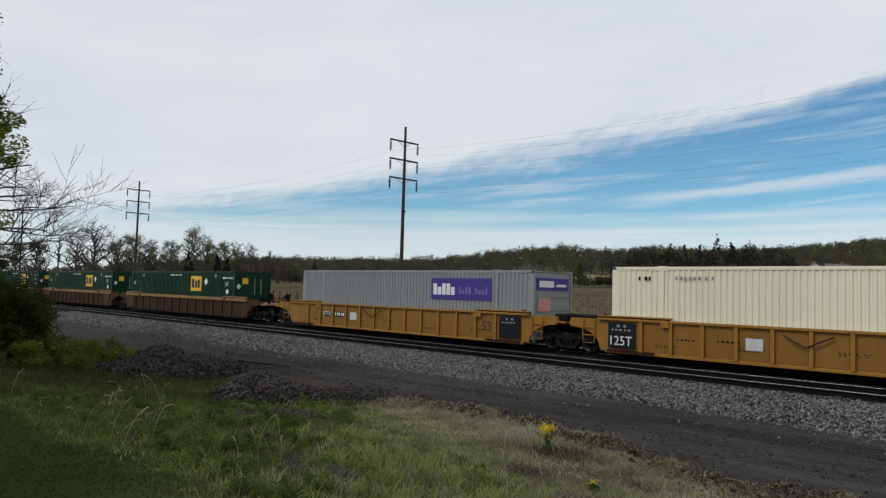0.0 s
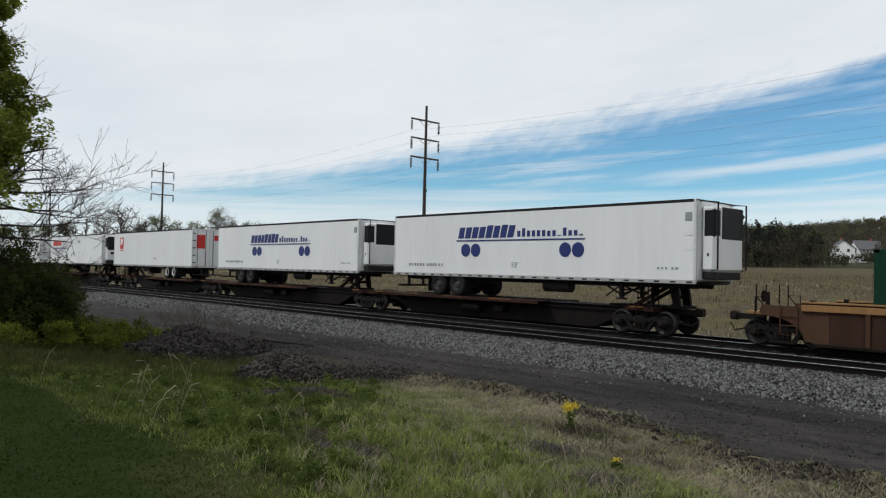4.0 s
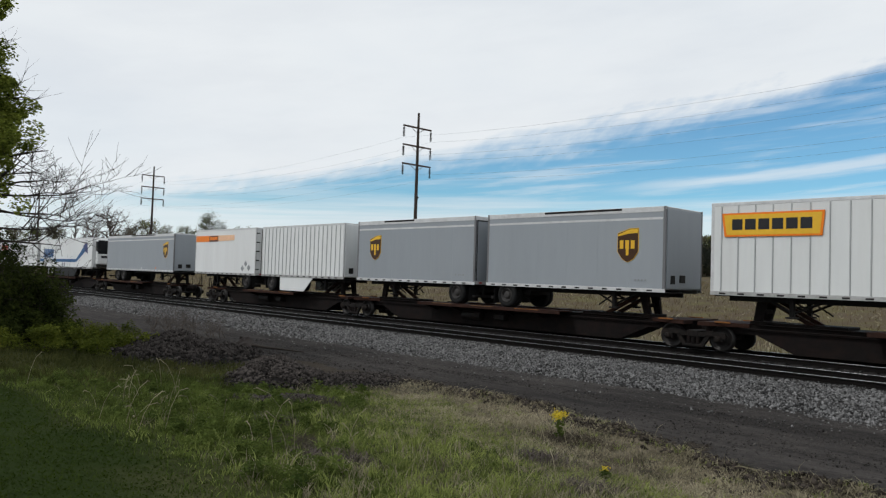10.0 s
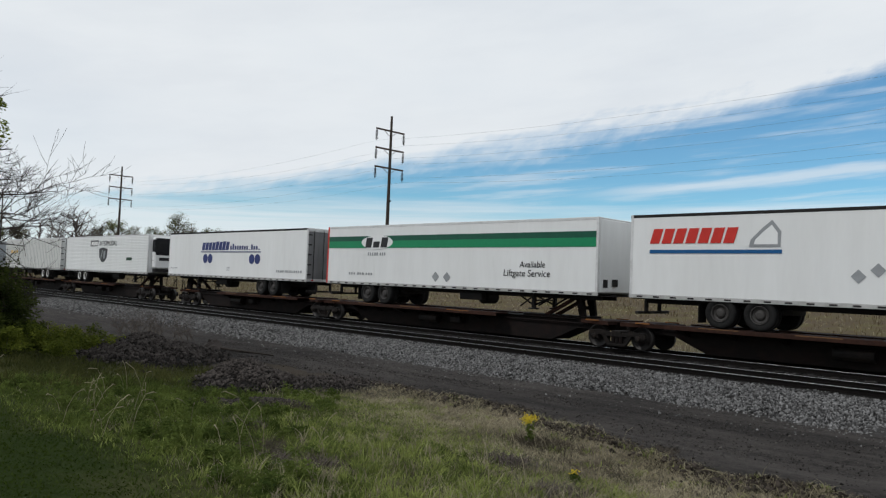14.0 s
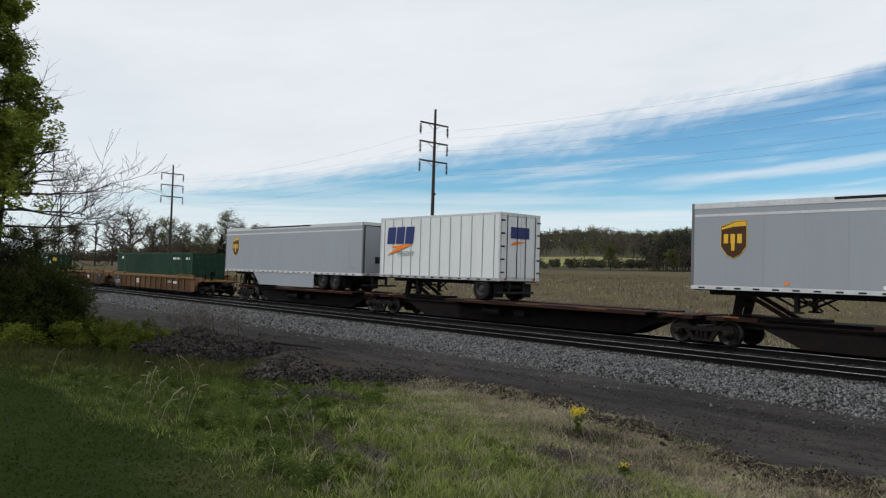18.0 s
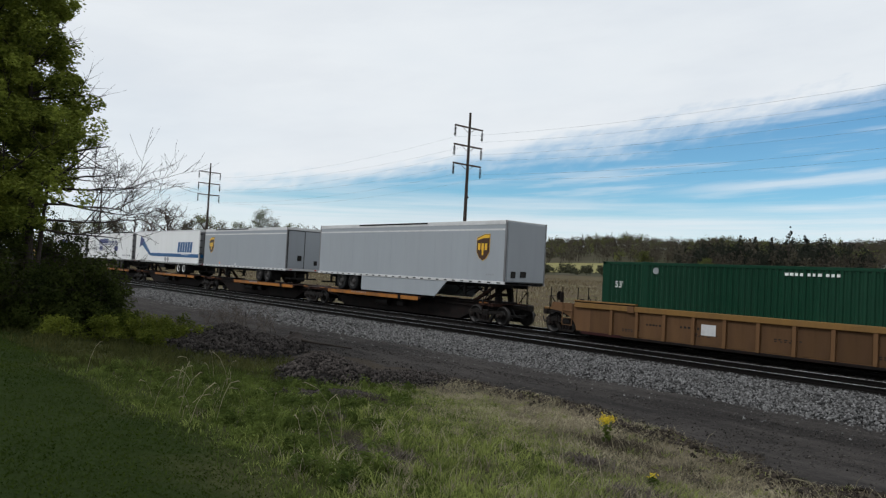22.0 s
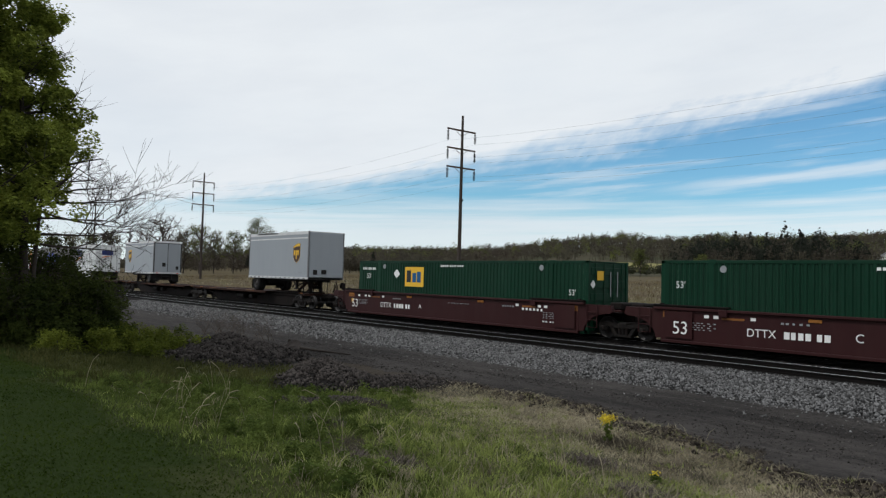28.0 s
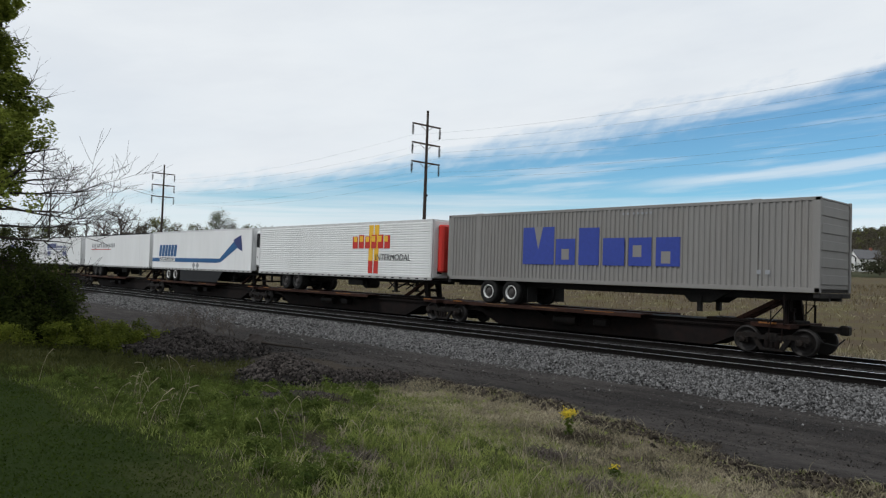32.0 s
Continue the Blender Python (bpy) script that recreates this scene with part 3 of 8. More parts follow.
def land(x, y):
    """Height of the ground, for arrays."""
    x, y = np.asarray(x, float), np.asarray(y, float)
    z = interp(y, PROFILE)
    z = z + np.where(y > 30, 0.0042 * np.clip(y - 30, 0, 200) * np.clip((x + 150) / 150, -0.9, 0.9), 0)
    az = np.degrees(np.arctan2(-x, np.maximum(y, 1)))
    crest = interp(az, ((-60, 12), (0, 36), (15, 36.5), (20, 30.5), (25, 28), (30, 30), (33, 26), (36.5, 29.5), (40, 25.5), (43, 20.5), (46, 15.5), (49, 13), (54, 11), (59, 10.5), (66, 4), (80, 2)))
    r = np.hypot(x, y)
    rise = np.clip((r - 330) / 370, 0, 1)
    rise = rise * rise * (3 - 2 * rise)
    hill = np.where(y > 60, rise * crest, 0)
    ridge = np.exp(-((y - road_edge(x) + 0.18 + 0.12 * np.sin(x * 1.9)) / 0.24) ** 2) * np.clip((x + 16) / 4, 0, 1) * (0.09 + 0.03 * np.sin(x * 3.1) + 0.025 * np.sin(x * 7.3))
    bumps = 0.05 * np.sin(x * 0.9 + 1.3 * np.sin(y * 0.7)) * np.sin(y * 1.1 + np.sin(x * 0.6)) * (y < 12)
    return z + hill + bumps + np.where(y < 14, ridge, 0)


def road_edge(x):
    """Where the cinders of the service road begin."""
    return interp(x, ((-60, 12.2), (-24, 12.3), (-12, 12.7), (-9.8, 12.6), (-7, 11.5), (-4.7, 10.8), (0, 10.9), (40, 11.5)))


def grass_edge(x):
    """Where the rough grass thins out towards the road."""
    return interp(x, ((-40, 10.5), (-24, 9.6), (-17, 11.2), (-12, 11.1), (-8.6, 9.9), (-6, 9.0), (-4.3, 8.7), (0, 8.6)))


def make_ground():
    def lines(*spans):
        out = []
        for a, b, n in spans:
            out += list(np.linspace(a, b, n, endpoint=False))
        return np.array(out + [spans[-1][1]])

    xs = lines((-4800, -1200, 8), (-1200, -300, 40), (-300, -45, 60), (-45, 5, 150), (5, 60, 20), (60, 900, 24), (900, 4800, 8))
    ys = lines((-4800, -100, 8), (-100, -4, 20), (-4, 7, 34), (7, 13.4, 54), (13.4, 18, 15), (18, 30, 14), (30, 240, 50), (240, 900, 50), (900, 4800, 10))
    X, Y = np.meshgrid(xs, ys, indexing="ij")
    Z = land(X, Y)
    v = np.stack([X, Y, Z], -1).reshape(-1, 3)
    ny = len(ys)
    f = [(i * ny + j, (i + 1) * ny + j, (i + 1) * ny + j + 1, i * ny + j + 1) for i in range(len(xs) - 1) for j in range(ny - 1)]
    me = bpy.data.meshes.new("ground")
    me.from_pydata(v.tolist(), [], f)
    me.materials.append(GROUND)
    me.polygons.foreach_set("use_smooth", [True] * len(me.polygons))
    tagged(new("ground", me), "rolling ground of grass, straw and tan field", "ground", kind="structure")


def make_road():
    """The cinder service road beside the ballast, a thin layer with ragged edges."""
    g, xs = Geo(), np.concatenate([np.linspace(-420, -60, 90), np.linspace(-59.6, 6, 220), np.linspace(8, 300, 40)])
    rng = random.Random(4)
    v, n = [], 8
    for x in xs:
        lo = float(road_edge(x)) + 0.14 * math.sin(x * 0.9) + 0.10 * math.sin(x * 2.9) + rng.uniform(-0.12, 0.12)
        hi = 17.1
        for k in range(n):
            y = lo + (hi - lo) * k / (n - 1)
            rut = -0.035 * (math.exp(-((y - 12.9) / 0.3) ** 2) + math.exp(-((y - 14.6) / 0.3) ** 2))
            v.append((x, y, float(land(x, y)) + (0.0 if k == 0 else 0.05) + rut + rng.uniform(-0.008, 0.008)))
    f = [(i * n + k, (i + 1) * n + k, (i + 1) * n + k + 1, i * n + k + 1) for i in range(len(xs) - 1) for k in range(n - 1)]
    g.add(v, f)
    solid("road", g, ROAD, "black cinder service road beside the tracks", "dirt road", "structure", True)


BED = ((16.1, -0.52), (17.0, -0.40), (18.6, -0.245), (19.2, -0.215), (25.9, -0.215), (26.8, -0.28), (28.6, -0.72))


def make_ballast():
    g, xs = Geo(), np.concatenate([np.linspace(-900, -70, 80), np.linspace(-69.5, 8, 260), np.linspace(12, 900, 60)])
    rng = random.Random(8)
    v, n = [], 40
    ys = np.linspace(15.9, 28.8, n)
    for x in xs:
        for k, y in enumerate(ys):
            yy = y + (0.22 * math.sin(x * 0.5) + 0.14 * math.sin(x * 1.7) + 0.15 if k < 4 else 0)
            v.append((x, yy, float(interp(y, BED)) + (rng.uniform(-0.03, 0.03) if k else -0.1)))
    f = [(i * n + k, (i + 1) * n + k, (i + 1) * n + k + 1, i * n + k + 1) for i in range(len(xs) - 1) for k in range(n - 1)]
    g.add(v, f)
    bed = solid("ballast_bed", g, BALLAST_BED, "grey crushed-stone ballast bed under two tracks", "ballast", "structure")
    rg = np.random.default_rng(5)
    c, r = [], []
    for x0, x1, y0, y1, num, a, b in ((-26, -1, 14.9, 19.8, 46000, 0.022, 0.050), (-60, -26, 15.2, 19.8, 17000, 0.033, 0.065),
                                      (-1, 8, 15.6, 19.8, 9000, 0.03, 0.055), (-45, -1, 26.2, 28.6, 5000, 0.03, 0.06)):
        x, y = rg.uniform(x0, x1, num), rg.uniform(y0, y1, num)
        keep = (y > 16.25 + 0.22 * np.sin(x * 0.5) + 0.14 * np.sin(x * 1.7) + rg.normal(0, 0.28, num)) | (rg.uniform(0, 1, num) < 0.06)
        x, y = x[keep], y[keep]
        z = interp(y, BED) + rg.uniform(-0.005, 0.03, len(x))
        c.append(np.stack([x, y, z], -1))
        r.append(rg.uniform(a, b, len(x)))
    stones("loose_stones", np.concatenate(c), np.concatenate(r), BALLAST, "loose grey ballast stones", "stones", bed)
    x, y = rg.uniform(-50, -1, 17000), rg.uniform(19.4, 26.2, 17000)
    stones("oily_stones", np.stack([x, y, interp(y, BED) + rg.uniform(-0.01, 0.025, len(x))], -1), rg.uniform(0.03, 0.06, len(x)), DARK_BALLAST, "dark ballast stones between the rails", "stones", bed)
    x, y = rg.uniform(-26, -1, 17000), 10.6 + 5.6 * rg.uniform(0, 1, 17000)
    x, y = x[y > road_edge(x) + 0.05], y[y > road_edge(x) + 0.05]
    stones("road_gravel", np.stack([x, y, land(x, y) + 0.045], -1), rg.uniform(0.006, 0.02, len(x)) * (1 + 0.9 * (rg.uniform(0, 1, len(x)) > 0.93)), ROAD_STONE, "dark gravel strewn over the road", "gravel")
    x = rg.uniform(-15, -1, 3600)
    y = road_edge(x) - 0.12 + rg.normal(0, 0.20, len(x)) + 0.15 * np.sin(x * 1.7)
    stones("clods", np.stack([x, y, land(x, y) + 0.01], -1), rg.uniform(0.015, 0.075, len(x)) * rg.uniform(0.4, 1, len(x)), CLOD, "earth clods along the edge of the road", "clods")


def rail_outline():
    h = ((-0.030, -0.004), (-0.036, -0.018), (-0.036, -0.038), (-0.009, -0.05), (-0.009, -0.145), (-0.07, -0.16), (-0.07, -0.172))
    return [(y, z) for y, z in h] + [(-y, z) for y, z in h[::-1]]


CROWN = ((-0.029, -0.006), (-0.027, -0.001), (-0.018, 0.0015), (0.0, 0.002), (0.018, 0.0015), (0.027, -0.001), (0.029, -0.006))


def make_track(y, label):
    """Two rails on timber ties; ties near the eye are pieces of their own."""
    tr = thing("railway_track", label, "railway track", "tracks", (0, y, 0), "structure")
    for s in (-1, 1):
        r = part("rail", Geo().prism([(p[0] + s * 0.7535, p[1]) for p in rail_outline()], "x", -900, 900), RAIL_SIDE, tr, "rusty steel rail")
        part("running_surface", Geo().prism([(p[0] + s * 0.7535, p[1]) for p in CROWN], "x", -900, 900), RAIL_HEAD, r, "polished rail head")
    rng = random.Random(int(y))
    k = 0
    for i in range(150):
        x = -71 + i * 0.5 + rng.uniform(-0.03, 0.03)
        part("tie", lambda: Geo().box(-0.115, 0.115, -1.3, 1.3, -0.30, -0.165, 0.012), TIE, tr, key="tie",
             at=pose(x, rng.uniform(-0.04, 0.04), rng.uniform(-0.012, 0.004), 0, 0, rng.uniform(-1, 1)))
        k += 1
    g = Geo()
    for i in range(560):
        g.box(-72 - i * 0.5 - 0.115, -72 - i * 0.5 + 0.115, -1.3, 1.3, -0.30, -0.165)
    part("far_ties", g, TIE, tr, "weathered timber ties farther on")


# ---------------------------------------------------------------- poles and wires
POLES = ((-63.7, 55.6), (-136.5, 54.6), (-211.5, 55.2), (-287, 55.4), (9.0, 56.0), (82.0, 56.2))


def make_pole(x, y, lean):
    base = float(land(x, y))
    top = 20.85
    p = thing("utility_pole", "tall dark wooden transmission pole with three crossarms", "utility pole", "pole line", (x, y, base))
    p.rotation_euler = (radians(lean[1]), radians(lean[0]), 0)
    h = top - base
    part("pole", Geo().tube([(0, 0, -0.6), (0, 0, h * 0.5), (0, 0, h)], [0.24, 0.19, 0.13], 12), POLE_WOOD, p, smooth=True)
    for z in (19.15 - base, 17.0 - base, 14.85 - base):
        arm = part("crossarm", lambda: Geo().box(-0.17, -0.05, -2.15, 2.15, -0.09, 0.09, 0.01), ARM_STEEL, p, "rusty crossarm", at=(0, 0, z), key="crossarm")
        for s in (-1, 1):
            part("brace", Geo().rod((-0.1, s * 0.95, -0.08), (-0.1, s * 0.1, -0.62), 0.028, n=6), ARM_STEEL, arm)

            def string():
                prof = [(0.02, 0.0)]
                for i in range(7):
                    o = -0.22 - i * 0.15
                    prof += [(0.04, o + 0.07), (0.155, o + 0.02), (0.155, o - 0.01), (0.04, o - 0.05)]
                prof += [(0.02, -1.3)]
                return Geo().lathe(prof, "z", 10)
            part("insulator", string, INSULATOR, arm, "dark disc insulator string", at=(-0.1, s * 2.05, -0.06), key="insulator")
    lamp = part("bracket", Geo().rod((0.1, 0, 11.0 - base), (0.55, -0.25, 11.05 - base), 0.025, n=6), ARM_STEEL, p)
    part("round_knob", Geo().lathe([(0.03, -0.13), (0.11, -0.08), (0.14, 0), (0.11, 0.08), (0.03, 0.13)], "z", 12, (0.58, -0.27, 11.05 - base)), INSULATOR, lamp, smooth=True)


def make_wires():
    for z in (17.78, 15.63, 13.48):
        for s in (-1, 1):
            pts = []
            order = sorted(POLES)
            order = [(-362, 55.4), *order, (155, 56.2)]
            for (xa, ya), (xb, yb) in zip(order, order[1:]):
                for i in range(14):
                    t = i / 14
                    pts.append((xa + (xb - xa) * t - 0.1, ya + (yb - ya) * t + s * 2.05, z - 1.35 * 4 * t * (1 - t)))
            pts.append((order[-1][0] - 0.1, order[-1][1] + s * 2.05, z))
            solid("power_line", Geo().tube(pts, [0.0065] * len(pts), 5), WIRE, "thin sagging power line wire between tall poles", "power line")


make_ground()
make_road()
make_ballast()
make_track(TRACK_NEAR, "empty near railway track on grey ballast")
make_track(TRACK_FAR, "railway track under the freight train")
for k, (px, py) in enumerate(POLES):
    make_pole(px, py, ((0.15, 0.0), (0.0, 0.0), (0.1, 0.1), (0, 0), (0, 0), (0.2, 0))[k])
make_wires()


# ---------------------------------------------------------------- the train: running gear
HALF = 1.295        # half the width of trailers and containers
MOVERS = []         # (thing, its x at the start)
R_WHEEL = 0.42


def rolling(ob, x):
    ob.location = (x, TRACK_FAR, 0)
    MOVERS.append((ob, x))
    return ob


def wheel_geo(s):
    """A railway wheel, its flange towards the middle of the track."""
    o = lambda d: s * d
    return Geo().lathe([(0.05, o(0.08)), (0.12, o(0.07)), (0.14, o(0.02)), (0.34, o(0.0)), (0.36, o(0.06)), (R_WHEEL, o(0.06)),
                        (R_WHEEL, o(-0.05)), (R_WHEEL + 0.028, o(-0.07)), (R_WHEEL + 0.02, o(-0.09)), (0.36, o(-0.08)), (0.10, o(-0.05))], "y", 28)


def side_frame():
    """A cast side frame: an arched beam with two windows and pedestals over the axle boxes."""
    g = Geo()
    top = [(-1.16, 0.50), (-1.10, 0.62), (-0.55, 0.66), (-0.3, 0.60), (0.3, 0.60), (0.55, 0.66), (1.10, 0.62), (1.16, 0.50)]
    low = [(1.12, 0.42), (0.66, 0.50), (0.48, 0.46), (-0.48, 0.46), (-0.66, 0.50), (-1.12, 0.42)]
    g.prism(top + low, "y", -0.06, 0.06)
    g.prism([(-0.62, 0.50), (-0.46, 0.50), (-0.22, 0.16), (-0.36, 0.12)], "y", -0.06, 0.06)
    g.prism([(0.62, 0.50), (0.46, 0.50), (0.22, 0.16), (0.36, 0.12)], "y", -0.06, 0.06)
    g.box(-0.38, 0.38, -0.07, 0.07, 0.10, 0.20, 0.02)
    for s in (-1, 1):
        g.box(s * 0.89 - 0.15, s * 0.89 + 0.15, -0.08, 0.08, 0.30, 0.52, 0.03)
    return g


def bogie(parent, x, label=""):
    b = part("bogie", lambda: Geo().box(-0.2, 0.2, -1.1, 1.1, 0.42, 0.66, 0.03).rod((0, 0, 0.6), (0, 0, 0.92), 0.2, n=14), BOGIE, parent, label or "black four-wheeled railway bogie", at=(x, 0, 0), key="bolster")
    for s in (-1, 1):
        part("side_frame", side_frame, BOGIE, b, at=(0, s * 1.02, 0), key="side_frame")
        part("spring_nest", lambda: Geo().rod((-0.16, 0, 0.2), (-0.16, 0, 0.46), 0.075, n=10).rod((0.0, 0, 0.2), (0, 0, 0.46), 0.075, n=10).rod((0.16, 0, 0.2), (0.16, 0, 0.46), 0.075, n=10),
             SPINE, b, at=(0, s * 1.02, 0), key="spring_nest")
        for e in (-1, 1):
            part("wheel", lambda: wheel_geo(-1), WHEEL_STEEL, b, "worn steel railway wheel", smooth=True, key="rail_wheel_%d" % s,
                 at=pose(e * 0.89, s * 0.80, R_WHEEL, 0, 0, 0 if s < 0 else 180))
            part("bearing_cap", lambda: Geo().lathe([(0.02, -0.16), (0.08, -0.15), (0.10, -0.10), (0.10, 0.05)], "y", 14), BOGIE, b,
                 at=pose(e * 0.89, s * 1.02, R_WHEEL, 0, 0, 0 if s < 0 else 180), key="bearing_cap")
    for e in (-1, 1):
        part("axle", lambda: Geo().rod((0, -1.0, R_WHEEL), (0, 1.0, R_WHEEL), 0.075, n=10), BOGIE, b, at=(e * 0.89, 0, 0), key="axle")
    return b


def coupler(parent, x, s, material):
    """A knuckle coupler at the end of a car, with its air hose."""
    part("coupler", lambda: Geo().box(-0.1, 0.85, -0.09, 0.09, 0.74, 0.94, 0.02).box(0.8, 1.08, -0.16, 0.16, 0.70, 1.0, 0.05), BOGIE, parent, "black knuckle coupler",
         at=pose(x, 0, 0, 0, 0, 0 if s > 0 else 180), key="coupler")
    part("air_hose", Geo().tube([(x + s * 0.2, -0.35, 0.75), (x + s * 0.45, -0.4, 0.45), (x + s * 0.8, -0.3, 0.38), (x + s * 1.0, -0.2, 0.6)], [0.025] * 4, 6), RUBBER, parent)


# ---------------------------------------------------------------- the train: spine cars and well cars
def spine_unit(a, b, first, last, orange, hitches, decks):
    """One platform between two bogie centres: a deep centre sill, tread decks for the tyres, and folding hitches."""
    mid = (a + b) / 2
    u = thing("spine_railcar", "low dark spine railcar platform with %s deck edges" % ("worn orange" if orange else "rusty"), "railcar", "freight train")
    A, B = a - mid + 0.25, b - mid - 0.25
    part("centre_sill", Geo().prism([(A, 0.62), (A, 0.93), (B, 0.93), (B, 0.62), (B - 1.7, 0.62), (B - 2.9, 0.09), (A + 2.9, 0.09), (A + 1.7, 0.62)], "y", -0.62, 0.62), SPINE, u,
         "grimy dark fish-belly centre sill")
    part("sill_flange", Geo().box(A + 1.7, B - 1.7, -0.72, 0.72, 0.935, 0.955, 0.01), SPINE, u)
    for s in (-1, 1):
        part("end_sill", Geo().prism([(A if s < 0 else B, -1.25), (A if s < 0 else B, 1.25), ((A + 1.5) if s < 0 else (B - 1.5), 0.7), ((A + 1.5) if s < 0 else (B - 1.5), -0.7)], "z", 0.84, 0.97), RUSTY, u)
        for y in (-1, 1):
            xe = A if s < 0 else B
            part("end_stripe", Geo().box(xe - s * 0.5, xe - s * 1.05, y * 1.05, y * 1.10, 0.955, 1.005, 0.006), WORN_ORANGE, u, "worn orange handhold strip")
    part("brake_pipe", Geo().rod((A + 1.2, -0.70, 0.80), (B - 1.2, -0.70, 0.80), 0.03, n=6), SPINE, u)
    part("air_reservoir", Geo().rod((-1.6, -0.82, 0.52), (-0.5, -0.82, 0.52), 0.19, n=14), BOGIE, u, "black round air reservoir")
    part("brake_cylinder", Geo().box(0.3, 0.9, -0.95, -0.63, 0.40, 0.68, 0.04), BOGIE, u)
    for x0, x1 in decks:
        for s in (-1, 1):
            x0m, x1m = x0 - mid, x1 - mid
            d = part("tread_deck", Geo().box(x0m, x1m, s * 0.55, s * 1.33, 0.955, 0.995, 0.008), RUSTY, u, "rusted tread deck for trailer tyres")
            part("deck_edge", Geo().box(x0m, x1m, s * 1.335, s * 1.375, 0.86, 1.0, 0.008), RUSTY, d, "rusty edge channel")
            if orange:
                part("edge_stripe", Geo().box(x0m + 0.2, x1m - 0.2, s * 1.376, s * 1.379, 0.80, 0.985), ORANGE_DECK, d, "worn orange edge stripe")
                part("stake_pocket", Geo().box(x1m - 1.9, x1m - 1.7, s * 1.37, s * 1.42, 0.78, 1.03, 0.01), SPINE, d)
            else:
                for k in range(3):
                    xa = x0m + (x1m - x0m) * (0.12 + 0.3 * k)
                    part("worn_streak", Geo().box(xa, xa + 1.3, s * 1.376, s * 1.378, 0.965, 0.995), WORN_ORANGE if k == 2 else TAN, d, "last trace of orange paint")
            for i in range(int((x1 - x0) / 1.6)):
                x = x0m + 0.5 + i * 1.6
                part("outrigger", lambda: Geo().prism([(0.42, 0.55), (0.42, 0.88), (1.33, 0.95), (1.33, 0.86)], "x", -0.05, 0.05), SPINE, d, at=pose(x, 0, 0, 0, 0, 0 if s > 0 else 180), key="outrigger")
            if s < 0:
                if orange:
                    marks(d, bars(x0m + 2.8, -1.376, 0.92, 0.06, 9, 0.11), LETTER_GREY)
    for x, s in hitches:
        xm = x - mid
        h = part("hitch", Geo().box(xm - 0.45, xm + 0.40, -0.45, 0.45, 1.74, 1.84, 0.02), BLACK, u, "black folding trailer hitch")
        for e in (-1, 1):
            y0, y1 = e * 0.30, e * 0.44
            part("strut", Geo().prism([(xm - 0.17, 1.76), (xm + 0.17, 1.76), (xm + s * 0.18 + 0.12, 0.95), (xm + s * 0.18 - 0.12, 0.95)], "y", y0, y1), SPINE, h)
            part("diagonal", Geo().prism([(xm - s * 0.05, 1.76), (xm - s * 0.28, 1.76), (xm - s * 1.72, 1.0), (xm - s * 1.45, 1.0)], "y", y0, y1), RUSTY, h, "rust-red diagonal brace")
        part("foot", Geo().box(xm - 0.35, xm + 0.4, -0.55, 0.55, 0.95, 1.06, 0.02), SPINE, h)
        part("slide_rail", Geo().box(xm - s * 0.2, xm - s * 2.6, -0.55, 0.55, 0.95, 1.04, 0.02), SPINE, h)
        part("cross_brace", Geo().box(xm - 0.06, xm + 0.06, -0.3, 0.3, 1.30, 1.44, 0.01), SPINE, h)
    bogie(u, A - 0.25 + (0.9 if first else 0))
    if last:
        bogie(u, B + 0.25 - 0.9)
        coupler(u, B + 0.2, 1, SPINE)
        rail_and_steps(u, B - 0.1, 1)
    if first:
        coupler(u, A - 0.2, -1, SPINE)
        rail_and_steps(u, A + 0.1, -1)
    return rolling(u, mid)


def rail_and_steps(u, x, s):
    """Grab irons, a brake-wheel stand and a sill step at a car's end."""
    for y in (-1.25, 1.25):
        part("grab_iron", Geo().tube([(x - s * 0.5, y, 0.95), (x - s * 0.5, y, 1.55), (x - s * 0.1, y, 1.55), (x - s * 0.1, y, 0.95)], [0.018] * 4, 6), SPINE, u)
        part("sill_step", Geo().tube([(x - s * 0.55, y, 0.85), (x - s * 0.55, y, 0.42), (x - s * 0.15, y, 0.42), (x - s * 0.15, y, 0.85)], [0.02] * 4, 6), SPINE, u)
    for y in (-1.2, -0.5, 0.5, 1.2):
        part("handrail_post", lambda: Geo().rod((0, 0, 0.95), (0, 0, 1.92), 0.022, n=6), SPINE, u, at=(x - s * 0.12, y, 0), key="handrail_post")
    for y in (-1.2, 1.2):
        part("handrail_brace", Geo().rod((x - s * 0.12, y, 1.55), (x - s * 0.62, y, 0.98), 0.02, n=6), SPINE, u)
    part("brake_stand", Geo().box(x - s * 0.3, x - s * 0.2, -0.75, -0.6, 0.95, 1.7, 0.02), SPINE, u)
    part("brake_wheel", Geo().lathe([(0.17, -0.02), (0.20, 0), (0.17, 0.02), (0.155, 0)], "x", 18, (x - s * 0.12, -0.68, 1.55)), SPINE, u)


def bars(x, y, z, h, n, w, gap=0.35, skew=0.0):
    """A line of unreadable marks: short plain bars."""
    g, rng = Geo(), random.Random(int(abs(x) * 100) + n)
    for i in range(n):
        k = w * rng.uniform(0.55, 0.9)
        g.prism([(x, z), (x + k, z), (x + k + skew * h, z + h), (x + skew * h, z + h)], "y", y - 0.004, y + 0.003)
        x += w * (1 + gap) if rng.random() > 0.2 else w * (1.6 + gap)
    return g


def marks(parent, geo, material):
    """Small print that cannot be read, in one piece."""
    return tagged(part("small_print", geo, material, parent), kind="stuff")


